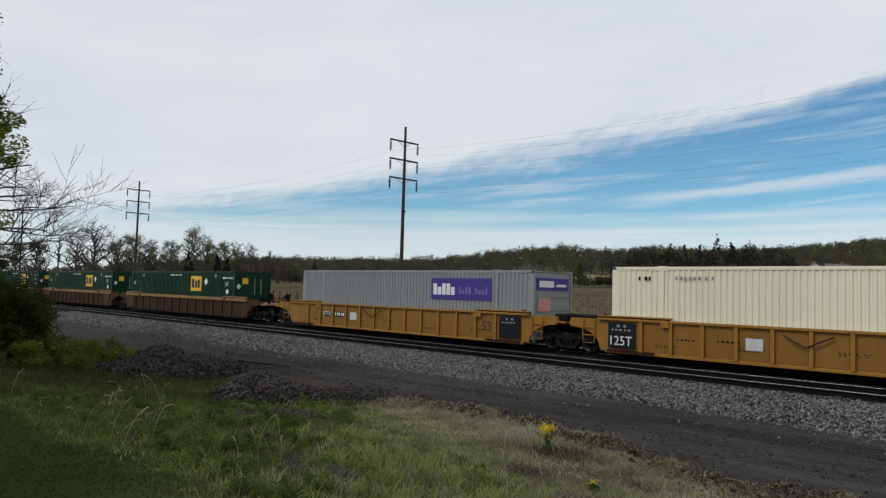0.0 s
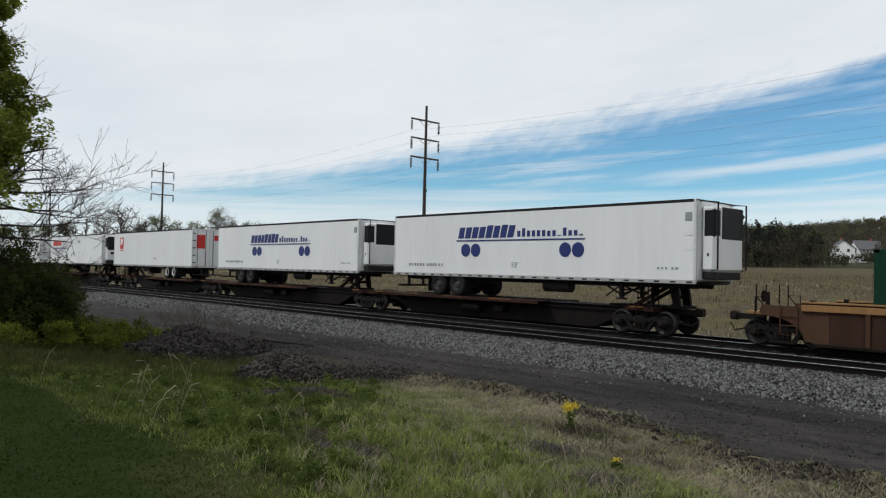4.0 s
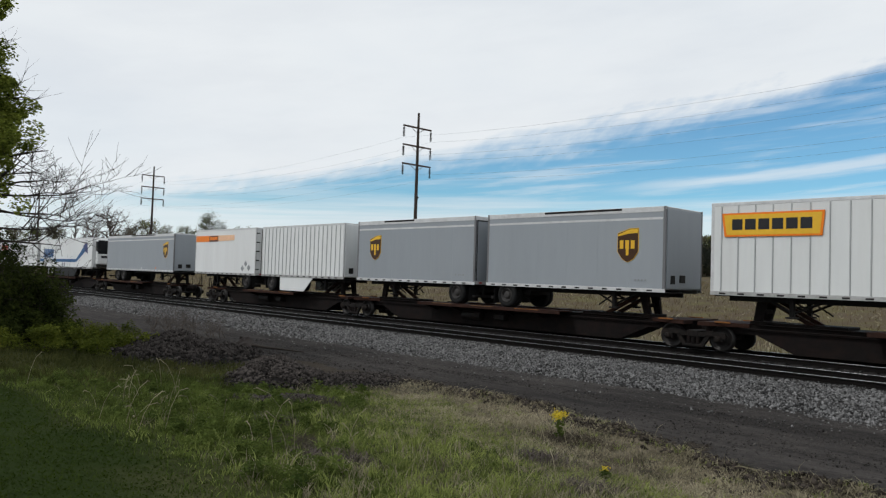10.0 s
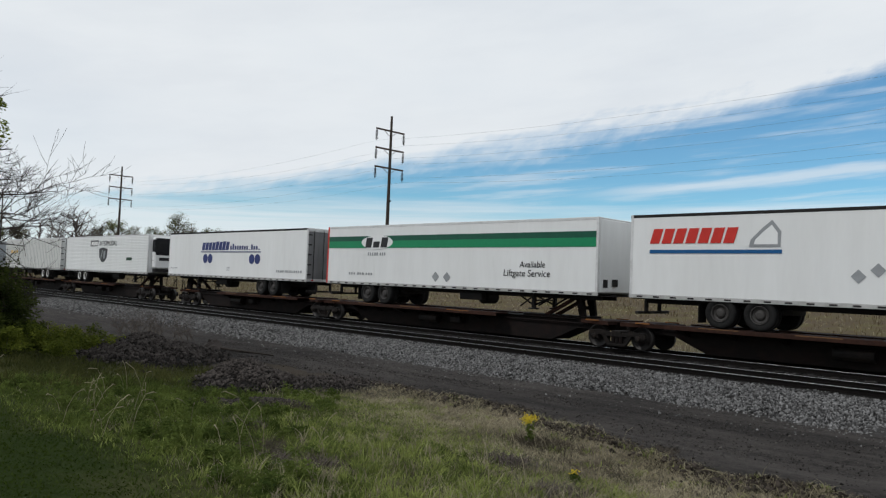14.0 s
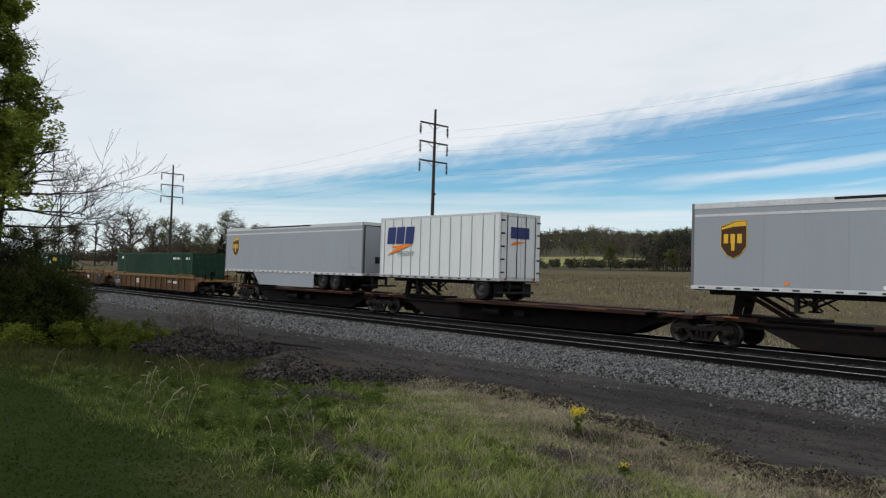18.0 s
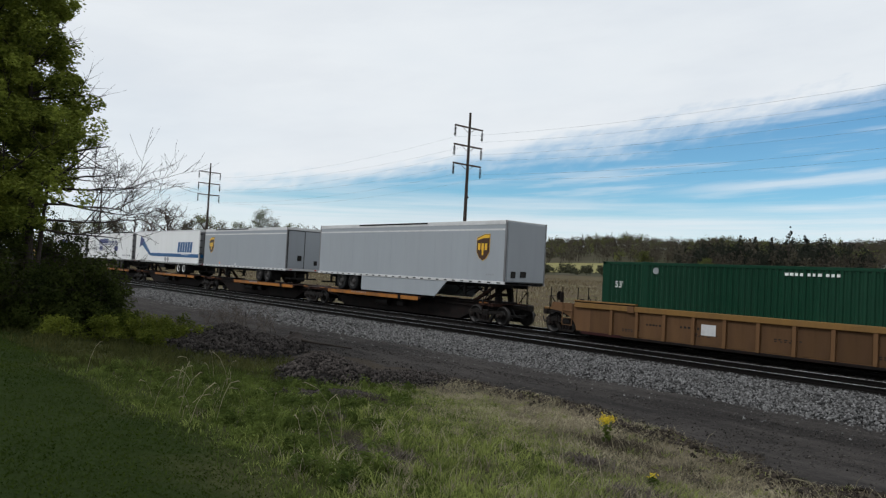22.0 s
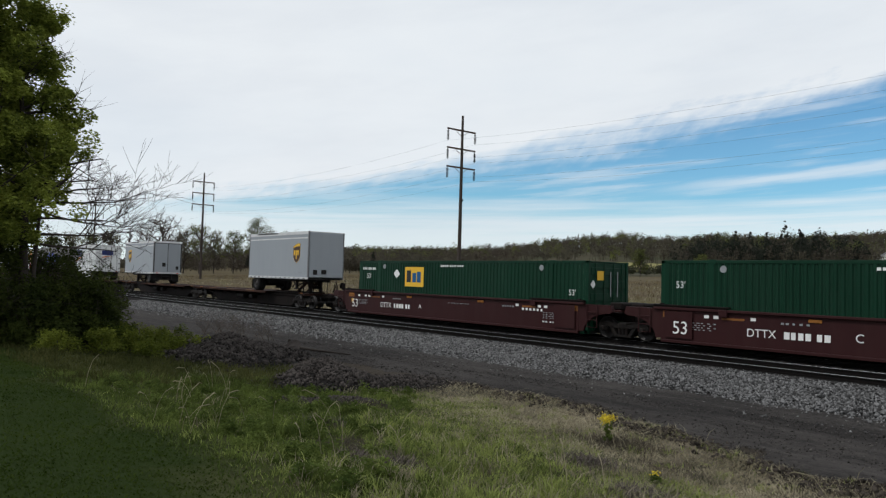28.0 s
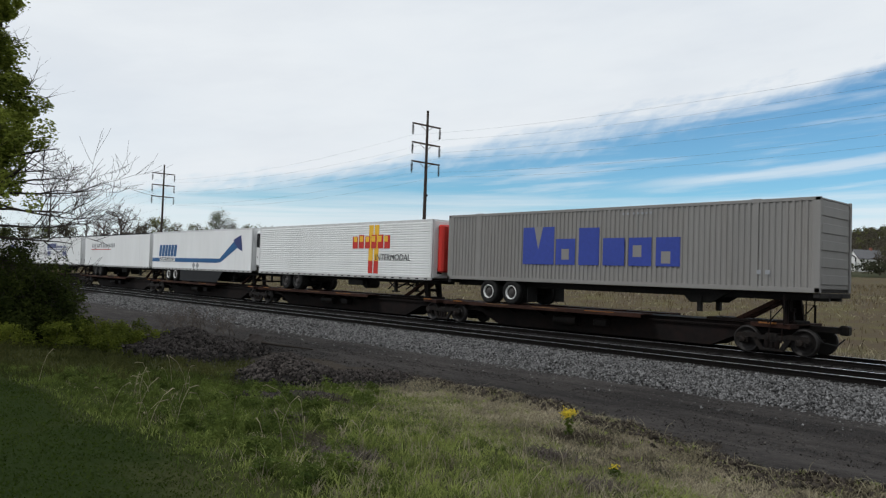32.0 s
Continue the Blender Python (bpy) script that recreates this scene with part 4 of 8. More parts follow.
def well_unit(a, b, first, last, side, top, panel, style):
    """One well between two bogie centres: deep ribbed sides, a top chord, and end platforms over the bogies."""
    mid = (a + b) / 2
    words = {"y": "yellow", "t": "faded orange", "g": "rusty brown", "m": "maroon"}[style]
    u = thing("well_railcar", "%s intermodal well railcar with ribbed sides" % words, "railcar", "freight train")
    panels = {"y": PANEL_YELLOW, "t": PANEL_TAN}.get(style, PANEL_BROWN)
    A, B = a - mid, b - mid
    w0, w1 = A + 1.9, B - 1.9
    for s in (-1, 1):
        wall = part("side_wall", Geo().box(w0, w1, s * 1.33, s * 1.37, 0.20, 1.27), side, u, "ribbed %s well side" % words)
        part("top_chord", Geo().box(w0 - 0.3, w1 + 0.3, s * 1.315, s * 1.47, 1.27 if style in "ym" else 1.16, 1.36, 0.015), top, wall)
        part("bottom_chord", Geo().box(w0, w1, s * 1.30, s * 1.43, 0.12, 0.22, 0.015), SPINE if style in "tg" else side, wall)
        n = 15 if style != "m" else 4
        for i in range(n):
            x = w0 + 0.35 + (w1 - w0 - 0.7) * i / (n - 1)
            if style != "m" and i in (0, n - 1):
                continue
            if style == "m":
                part("lift_bracket", lambda: Geo().box(-0.2, 0.2, -0.02, 0.02, -0.05, 0.05, 0.01), ORANGE_DECK, wall, at=(x, s * 1.385, 1.16), key="lift_bracket")
            else:
                part("rib", lambda: Geo().prism([(-0.06, 0), (0.06, 0), (0.06, 0.09), (-0.06, 0.09)], "z", 0.22, 1.27), side, wall, key="rib" + style,
                     at=pose(x, s * 1.37, 0, 0, 0, 0 if s > 0 else 180))
        if style != "m" and s < 0:
            step = (w1 - w0 - 0.7) / (n - 1)
            for i in range(n - 1):
                part("side_panel", lambda: Geo().box(0.10, step - 0.10, -1.384, -1.371, 0.25, 1.25, 0.004), panels, wall, at=(w0 + 0.35 + step * i, 0, 0), key="panel%s%.3f" % (style, step))
        for e, x in ((-1, w0), (1, w1)):
            # the end platform, arched over the bogie
            arch = [(x + e * (1.50 - 1.25 * math.sin(k * 0.2244)), 0.25 + 0.73 * math.cos(k * 0.2244)) for k in range(8)]
            part("end_beam", Geo().prism([(x, 0.25), (x, 1.30), (x + e * 1.55, 1.30), (x + e * 1.62, 1.06)] + arch, "y", s * 1.20, s * 1.36), side, u)
            ladder = part("corner_ladder", Geo().tube([(x + e * 0.445, s * 1.42, 1.30), (x + e * 0.445, s * 1.42, 0.42), (x + e * 0.945, s * 1.42, 0.42), (x + e * 0.945, s * 1.42, 1.30)], [0.022] * 4, 6), side, u)
            for z in (0.70, 1.0):
                part("rung", lambda: Geo().rod((-0.25, 0, 0), (0.25, 0, 0), 0.018, n=6), side, ladder, at=(x + e * 0.695, s * 1.42, z), key="rung" + style)
            part("chord_gap", Geo().box(x + e * 0.3, x - e * 2.5, s * 1.33, s * 1.45, 1.36, 1.40), SPINE, wall)
            part("guide_cap", Geo().box(x + e * 0.3, x - e * 2.6, s * 1.315, s * 1.48, 1.40, 1.455, 0.01), SPINE if style == "m" else top, wall, "raised guide plate over the chord end")
            part("lashing_lug", Geo().box(x - e * 2.55, x - e * 2.25, s * 1.44, s * 1.50, 1.12, 1.36, 0.012), side, wall)
            part("guide_post", Geo().box(x - 0.08, x + 0.08, s * 1.30, s * 1.42, 1.36, 1.50, 0.02), SPINE, wall)
            if s < 0 and style in "yt":
                part("red_sill_plate", Geo().box(x - e * 0.1, x - e * 2.0, -1.44, -1.445, 0.15, 0.25), MAROON, wall, "dull red sill plate")
            if (e < 0 and first) or (e > 0 and last):
                continue
            pl = part("stencil_panel", Geo().box(x - e * 0.15, x - e * 1.25, s * 1.432, s * 1.436, 0.30, 1.22), panel, wall, "dark stencil panel on the side")
            if s < 0 and style in "yt":
                marks(pl, bars(min(x - e * 0.15, x - e * 1.25) + 0.15, -1.438, 0.92, 0.07, 5, 0.11), LETTER_GREY)
                marks(pl, bars(min(x - e * 0.15, x - e * 1.25) + 0.35, -1.438, 1.05, 0.09, 2, 0.14), LETTER_GREY)
                if e < 0:
                    lettering(pl, "125T", x + 0.25, x + 1.12, -1.437, 0.42, LETTER_WHITE)
    part("floor", Geo().box(w0, w1, -1.3, 1.3, 0.12, 0.17), SPINE, u)
    for i in range(5):
        x = w0 + 1.2 + (w1 - w0 - 2.4) * i / 4
        part("cross_member", lambda: Geo().box(-0.09, 0.09, -1.3, 1.3, 0.10, 0.23, 0.01), SPINE, u, at=(x, 0, 0), key="cross_member")
    for e, x in ((-1, w0), (1, w1)):
        part("end_bulkhead", Geo().box(x - 0.06, x + 0.06, -1.31, 1.31, 0.2, 1.18, 0.01), side, u)
        part("end_platform", Geo().box(x, x + e * 1.66, -0.9, 0.9, 1.02, 1.12, 0.02), top, u)
        if not ((e < 0 and first) or (e > 0 and last)):
            part("bogie_shroud", Geo().box(x + e * 1.05, x + e * 1.72, -1.15, 1.15, 1.0, 1.04).box(x + e * 1.1, x + e * 1.7, -0.85, 0.85, 1.12, 1.40, 0.05), SPINE, u, "dark grimy plate over the bogie")
        part("draft_sill", Geo().box(x, x + e * 1.8, -0.25, 0.25, 0.66, 1.0, 0.02), SPINE, u)
    if style in "yt":
        lettering(u, "53", w1 - 2.25, w1 - 1.75, -1.388, 0.55, INK)
        middle = style == "t" and not first and not last
        step, edge = (w1 - w0 - 0.7) / 14, w0 + 0.35
        xn = edge + step * (10 if middle else 4)
        part("notice_plate", Geo().box(xn + 0.28, xn + 0.82, -1.385, -1.391, 0.58, 0.95), ALU, u, "pale notice plate")
        marks(u, bars(-4.0, -1.386, 0.75, 0.07, 5, 0.11), BLACK)
        marks(u, bars(-5.4, -1.386, 0.72, 0.06, 5, 0.10), BLACK)
        xp = edge + step * (2 if first and style == "y" else 10)
        if not middle:
            plate = part("reporting_plate", Geo().box(xp + 0.16, xp + step - 0.10, -1.385, -1.389, 0.68, 0.94).box(xp + step + 0.10, xp + 2 * step - 0.2, -1.385, -1.389, 0.68, 0.94), BLACK, u, "black plate with white reporting marks")
            lettering(plate, "DTTX", xp + 0.22, xp + step - 0.2, -1.391, 0.73, LETTER_WHITE)
            marks(plate, bars(xp + step + 0.16, -1.391, 0.73, 0.16, 5, 0.12, 0.05), LETTER_WHITE)
        for k in range(5):
            marks(u, bars(w0 + 2.0 + k * 2.9, -1.386, 0.48 + 0.1 * (k % 3), 0.035, 6, 0.10), BLACK)
            marks(u, bars(w0 + 2.0 + k * 2.9, -1.386, 0.42 + 0.1 * (k % 3), 0.03, 5, 0.10), BLACK)
        if middle:
            for k, (xa, xb) in enumerate(((edge + step * 8 + 0.15, edge + step * 8 + 0.5), (edge + step * 8 + 0.6, edge + step * 8 + 0.98), (edge + step * 9 + 0.2, edge + step * 9 + 0.85))):
                part("faded_mark", Geo().box(xa, xb, -1.385, -1.388, 0.55, 1.0), FADED_RED if k < 2 else BROWN, u, "faded block of an old mark")
        if style == "y":
            part("slack_cable", Geo().tube([(-1.9, -1.47, 1.12), (-1.6, -1.49, 0.95), (-1.25, -1.50, 0.78), (-0.85, -1.49, 0.98), (-0.5, -1.47, 1.14)], [0.022] * 5, 6), FRAME, u, "slack black cable")
    elif style == "m":
        lettering(u, "53", w0 + 0.5, w0 + 1.05, -1.440, 0.45, LETTER_WHITE)
        lettering(u, "DTTX", w0 + 3.2, w0 + 4.15, -1.374, 0.55, LETTER_WHITE)
        marks(u, bars(w0 + 4.4, -1.374, 0.55, 0.22, 6, 0.2, 0.1), LETTER_WHITE)
        marks(u, bars(w1 - 3.1, -1.386, 0.9, 0.10, 6, 0.16), LETTER_WHITE)
        marks(u, bars(w1 - 1.9, -1.386, 0.45, 0.06, 6, 0.12), LETTER_WHITE)
        lettering(u, "A" if first else "B" if last else "C", w0 + 6.5, w0 + 6.72, -1.374, 0.62, LETTER_WHITE)
        for e, x in ((1, w0), (-1, w1)):
            part("orange_panel", Geo().box(x + e * 0.05, x + e * 0.62, -1.372, -1.377, 1.0, 1.22), WORN_ORANGE, u, "worn orange end panel")
            part("orange_strip", Geo().box(x + e * 2.3, x + e * 3.1, -1.372, -1.377, 1.03, 1.10), WORN_ORANGE, u)
            part("yellow_tag", Geo().box(x + e * 0.35, x + e * 0.55, -1.372, -1.377, 0.72, 0.90), GOLD, u, "small yellow tag")
            for k in (1.1, 1.75, 2.1, 3.4):
                part("white_reflector", lambda: Geo().box(-0.09, 0.09, -0.003, 0.003, -0.05, 0.05), LETTER_WHITE, u, at=(x + e * k, -1.375, 1.10), key="white_reflector")
            for k in range(4):
                marks(u, bars(x + e * 1.4 - 0.5, -1.375, 0.62 + 0.075 * k, 0.03, 6 + k % 2, 0.12), LETTER_GREY)
            marks(u, bars(x + e * 4.3, -1.375, 1.0, 0.06, 5, 0.11), LETTER_GREY)
        marks(u, bars(0.4, -1.375, 0.98, 0.035, 8, 0.12), LETTER_GREY)
    bogie(u, A + (0.9 if first else 0.0))
    if last:
        bogie(u, B - 0.9)
    for e, x, go in ((1, B, last), (-1, A, first)):
        if go:
            part("end_deck", Geo().box(x - e * 1.6, x + e * 0.2, -1.25, 1.25, 0.98, 1.08, 0.02), top, u)
            coupler(u, x + e * 0.2, e, SPINE)
            rail_and_steps(u, x, e)
    return rolling(u, mid)


# ---------------------------------------------------------------- markings
TEXTS = {}


def lettering(parent, text, x0, x1, y, z, material, slant=0.0):
    """Readable words, set in the built-in font on the near side, x0 to x1 wide."""
    if text not in TEXTS:
        cu = bpy.data.curves.new("lettering", "FONT")
        cu.body = text
        cu.extrude = 0.002
        ob = bpy.data.objects.new("lettering", cu)
        scene.collection.objects.link(ob)
        bpy.context.view_layer.update()
        me = bpy.data.meshes.new_from_object(ob.evaluated_get(bpy.context.evaluated_depsgraph_get()))
        v = [tuple(p.co) for p in me.vertices]
        f = [tuple(p.vertices) for p in me.polygons]
        bpy.data.objects.remove(ob)
        bpy.data.meshes.remove(me)
        TEXTS[text] = (v, f)
    v, f = TEXTS[text]
    lo, hi = min(p[0] for p in v), max(p[0] for p in v)
    k = (x1 - x0) / (hi - lo)
    g = Geo().add([(x0 + (p[0] - lo + slant * p[1]) * k, y - p[2], z + p[1] * k) for p in v], f)
    return part("lettering", g, material, parent)


Y0 = -HALF - 0.012


def patch(parent, name, pts, material, label="", y=Y0):
    """A flat vinyl shape on the near side, from (x, z) corners."""
    return part(name, Geo().prism(pts, "y", y - 0.005, y + 0.01), material, parent, label)


def disc(parent, x, z, r, material, y=Y0):
    return patch(parent, "round_mark", [(x + r * math.cos(i * 0.2618), z + r * math.sin(i * 0.2618)) for i in range(24)], material, y=y)


def word(parent, x0, x1, z0, z1, heights, material, skew=0.0, name="logo", y=Y0, gap=0.2):
    """A brand name as a row of plain upright blocks, one for each letter, some taller than others."""
    n = len(heights)
    w = (x1 - x0) / n
    g = Geo()
    for i, h in enumerate(heights):
        a, t = x0 + i * w, z0 + (z1 - z0) * h
        s = skew * (t - z0)
        g.prism([(a, z0), (a + w * (1 - gap), z0), (a + w * (1 - gap) + s, t), (a + s, t)], "y", y - 0.006, y + 0.01)
    return part(name, g, material, parent)


def shield(parent, x, z):
    """A brown shield with a gold rim and plain gold blocks."""
    def pts(w, h, d=0.0):
        return [(x - w, z + h * 0.36 + d), (x + w * 0.2, z + h * 0.5 + d), (x + w, z + h * 0.5 + d), (x + w, z - h * 0.18), (x + w * 0.55, z - h * 0.40), (x, z - h * 0.5), (x - w * 0.55, z - h * 0.40), (x - w, z - h * 0.18)]
    patch(parent, "shield_rim", pts(0.44, 1.24), GOLD, "gold rim of a shield-shaped mark")
    s = patch(parent, "shield", pts(0.42, 1.2), SHIELD, "brown shield-shaped mark", Y0 - 0.006)
    patch(s, "shield_crest", [(x - 0.40, z + 0.33), (x - 0.40, z + 0.40), (x + 0.1, z + 0.58), (x + 0.41, z + 0.58), (x + 0.41, z + 0.44), (x + 0.0, z + 0.42)], GOLD, y=Y0 - 0.012)
    word(s, x - 0.33, x + 0.36, z - 0.12, z + 0.2, (0.95, 0.95, 0.95), GOLD, y=Y0 - 0.012, gap=0.34)
    patch(s, "shield_tail", [(x - 0.07, z - 0.36), (x + 0.04, z - 0.36), (x + 0.04, z - 0.12), (x - 0.07, z - 0.12)], GOLD, y=Y0 - 0.012)


def road_wheel(parent, x, rim):
    """A pair of dual tyres on one axle end of each side."""
    for s in (-1, 1):
        t = part("tyre", lambda: Geo().lathe([(0.29, -0.06), (0.29, -0.255), (0.45, -0.27), (0.50, -0.23), (0.505, -0.03), (0.46, 0.0), (0.505, 0.03), (0.50, 0.23), (0.45, 0.27), (0.29, 0.255), (0.29, 0.06)], "y", 30), RUBBER, parent,
                 "black dual trailer tyres", at=(x, s * 1.0, 1.505), smooth=True, key="tyre")
        r = part("rim", lambda: Geo().lathe([(0.286, -0.07), (0.296, -0.262), (0.286, -0.280), (0.262, -0.272), (0.252, -0.20), (0.245, -0.18)], "y", 24), rim, t,
                 "steel wheel rim", at=pose(0, 0, 0, 0, 0, 0 if s < 0 else 180), smooth=True, key="rim" + rim.name)
        part("hub", lambda: Geo().lathe([(0.252, -0.183), (0.238, -0.215), (0.17, -0.19), (0.14, -0.24), (0.09, -0.265), (0.02, -0.27)], "y", 16), DARKRIM, r, key="hub")
    part("axle", lambda: Geo().rod((0, -0.9, 1.505), (0, 0.9, 1.505), 0.07, n=8), FRAME, parent, at=(x, 0, 0), key="road_axle")


def trailer(name, label, x0, x1, nose, skin=None, z0=1.87, z1=4.76, sides="smooth", reefer=False, skirt=False, axles=2, rim=None, doors=None, roof_trim=None, rail_dash=True, post=None, tank=True, dx=-1.5, plain_rear=False, corner=None, pitch=0.42):
    """A highway trailer riding on the train. nose: 1 towards +x, -1 towards -x."""
    skin, rim, doors, post = skin or WHITE, rim or DARKRIM, doors or SHEET, post or ALU
    mid, half = (x0 + x1) / 2, (x1 - x0) / 2
    t = thing(name, label, "trailer", "piggyback trailers")
    X = lambda d: nose * (half - d)          # d metres back from the nose
    L = 2 * half
    part("body", Geo().box(-half + 0.02, half - 0.02, -HALF, HALF, z0 + 0.10, z1 - 0.05, 0.03), skin, t)
    part("roof", Geo().box(-half + 0.03, half - 0.03, -HALF + 0.03, HALF - 0.03, z1 - 0.05, z1, 0.025), roof_trim or ALU, t, "dull metal roof sheet")
    for s in (-1, 1):
        part("top_rail", Geo().box(-half, half, s * (HALF - 0.02), s * (HALF + 0.008), z1 - 0.11, z1 - 0.005, 0.006), roof_trim or post, t)
        br = part("bottom_rail", Geo().box(-half, half, s * (HALF - 0.02), s * (HALF + 0.010), z0, z0 + 0.13, 0.006), post if skin is GREY else GRIMY_ALU, t, "aluminium bottom rail")
        if rail_dash:
            g = Geo()
            for i in range(int(L / 0.62)):
                g.box(-half + 0.3 + i * 0.62, -half + 0.52 + i * 0.62, s * (HALF + 0.011), s * (HALF + 0.014), z0 + 0.03, z0 + 0.085)
            tagged(part("reflector_strip", g, FRAME, br), "dark reflector dashes", kind="stuff")
        for e in (-1, 1):
            part("corner_post", Geo().box(e * (half - 0.11), e * half, s * (HALF - 0.06), s * (HALF + 0.009), z0, z1, 0.012), corner or post, t)
        if sides == "ribbed":
            for i in range(int(L / pitch)):
                x = -half + 0.36 + i * (L - 0.72) / (int(L / pitch) - 1)
                part("side_rib", lambda: Geo().prism([(-0.018, 0), (0.018, 0), (0.015, 0.03), (-0.015, 0.03)], "z", z0 + 0.14, z1 - 0.12), RIB, t, key="rib%.2f%.2f%s" % (z0, z1, skin.name),
                     at=pose(x, s * HALF, 0, 0, 0, 0 if s > 0 else 180))
        elif sides == "fluted":
            n = 22
            for i in range(n):
                z = z0 + 0.22 + i * (z1 - z0 - 0.42) / (n - 1)
                part("side_flute", lambda: Geo().prism([(0, -0.045), (0, 0.045), (0.016, 0.03), (0.016, -0.03)], "x", -half + 0.13, half - 0.13), skin, t, key="flute%.2f" % L,
                     at=pose(0, s * HALF, z) @ Matrix.Diagonal((1, s, 1, 1)))
        else:
            n = int(L / 1.22)
            g = Geo()
            for i in range(1, n):
                g.box(-half + i * L / n - 0.012, -half + i * L / n + 0.012, s * (HALF - 0.001), s * (HALF + 0.0035), z0 + 0.13, z1 - 0.11)
            part("panel_joints", g, skin, t)
    # the end of the trailer that is not the nose: swing doors
    xr = -nose * half
    part("door_frame", Geo().box(xr - nose * 0.012, xr + nose * 0.05, -HALF, HALF, z0 + 0.02, z0 + 0.16, 0.01).box(xr - nose * 0.012, xr + nose * 0.05, -HALF, HALF, z1 - 0.18, z1 - 0.01, 0.01), post, t)
    for s in (-1, 1):
        d = part("door", Geo().box(xr - nose * 0.03, xr + nose * 0.02, s * 0.012, s * (HALF - 0.07), z0 + 0.17, z1 - 0.19, 0.008), doors, t, "swing door with lock rods")
        for y in (0.28, 0.92) if nose < 0 and not plain_rear else ():
            part("lock_rod", Geo().rod((xr - nose * 0.055, s * y, z0 + 0.12), (xr - nose * 0.055, s * y, z1 - 0.12), 0.018, n=6), FRAME, d)
        for k in range(5) if nose < 0 and not plain_rear else ():
            z = z0 + 0.35 + k * (z1 - z0 - 0.75) / 4
            part("hinge", Geo().box(xr - nose * 0.045, xr - nose * 0.028, s * (HALF - 0.24), s * (HALF - 0.01), z, z + 0.07), FRAME, d)
        part("tail_light", Geo().box(xr - nose * 0.014, xr - nose * 0.024, s * 0.85, s * 1.0, z0 + 0.05, z0 + 0.12), RED, t, "red tail light")
    # nose
    xn = nose * half
    part("nose_panel", Geo().box(xn - nose * 0.03, xn + nose * 0.012, -HALF + 0.1, HALF - 0.1, z0 + 0.14, z1 - 0.08, 0.01), skin if not reefer else WHITE, t)
    if reefer:
        u = part("cooling_unit", Geo().box(xn + nose * 0.02, xn + nose * 0.52, -1.03, 1.03, z0 + 0.42, z1 - 0.22, 0.09), WHITE, t, "white refrigeration unit on the nose")
        part("grille", Geo().box(xn + nose * 0.10, xn + nose * 0.535, -1.05, -0.62, z1 - (2.3 if reefer == 2 else 1.3), z1 - 0.34, 0.06), BLACK, u, "black air grille")
        if reefer != 3:
            part("front_grille", Geo().box(xn + nose * 0.49, xn + nose * 0.545, -0.98, 0.98, z1 - 1.5, z1 - 0.26, 0.03), BLACK, u, "black front grille")
            part("front_mark", Geo().box(xn + nose * 0.515, xn + nose * 0.53, -0.7, 0.6, z0 + 1.0, z0 + 1.22), INK, u, "dark block on the unit's front")
        if reefer == 3:
            part("front_grille", Geo().box(xn + nose * 0.50, xn + nose * 0.54, -0.55, 0.96, z1 - 1.35, z1 - 0.26, 0.02), BLACK, u, "black front grille")
            part("guard_rail", Geo().tube([(xn, -1.08, z1 - 0.06), (xn + nose * 0.62, -1.02, z1 - 0.12), (xn + nose * 0.62, -1.02, z0 + 0.5), (xn + nose * 0.4, -1.02, z0 + 0.46)], [0.03] * 4, 6)
                 .tube([(xn, 1.08, z1 - 0.06), (xn + nose * 0.62, 1.02, z1 - 0.12), (xn + nose * 0.62, 1.02, z0 + 0.5), (xn + nose * 0.4, 1.02, z0 + 0.46)], [0.03] * 4, 6), BLACK, u, "black tubular guard")
            for k in range(3):
                part("corner_vent", Geo().box(xn - nose * 0.42, xn - nose * 0.16, -HALF - 0.012, -HALF + 0.01, z1 - 0.75 - 0.5 * k, z1 - 0.45 - 0.5 * k, 0.004).box(xn - nose * 0.39, xn - nose * 0.19, -HALF - 0.016, -HALF, z1 - 0.72 - 0.5 * k, z1 - 0.48 - 0.5 * k), WHITE if k else LETTER_GREY, u)
        part("unit_base", Geo().box(xn + nose * 0.03, xn + nose * 0.48, -0.95, 0.95, z0 + 0.16, z0 + 0.42, 0.04), FRAME, u)
        part("unit_latch", Geo().box(xn + nose * 0.25, xn + nose * 0.31, -1.045, -1.03, z0 + 0.95, z0 + 1.05), BLACK, u)
        part("fuel_tank", Geo().rod((X(5.6), -0.75, z0 - 0.26), (X(6.9), -0.75, z0 - 0.26), 0.24, n=16), FRAME, t, "dark round fuel tank")
    else:
        part("gladhand_box", Geo().box(xn + nose * 0.012, xn + nose * 0.06, -0.35, 0.0, z0 + 0.35, z0 + 0.62, 0.01), FRAME, t)
        part("nose_placard", Geo().box(xn + nose * 0.012, xn + nose * 0.02, -0.95, -0.65, z0 + 0.3, z0 + 0.6), FRAME, t)
    # underside
    part("chassis", Geo().box(-half + 0.3, half - 0.3, -0.55, -0.45, z0 - 0.18, z0, 0.01).box(-half + 0.3, half - 0.3, 0.45, 0.55, z0 - 0.18, z0, 0.01).box(-half + 0.1, half - 0.1, -1.2, 1.2, z0 - 0.03, z0 + 0.01), FRAME, t)
    xl = X(3.3 if axles == 2 else 2.4)
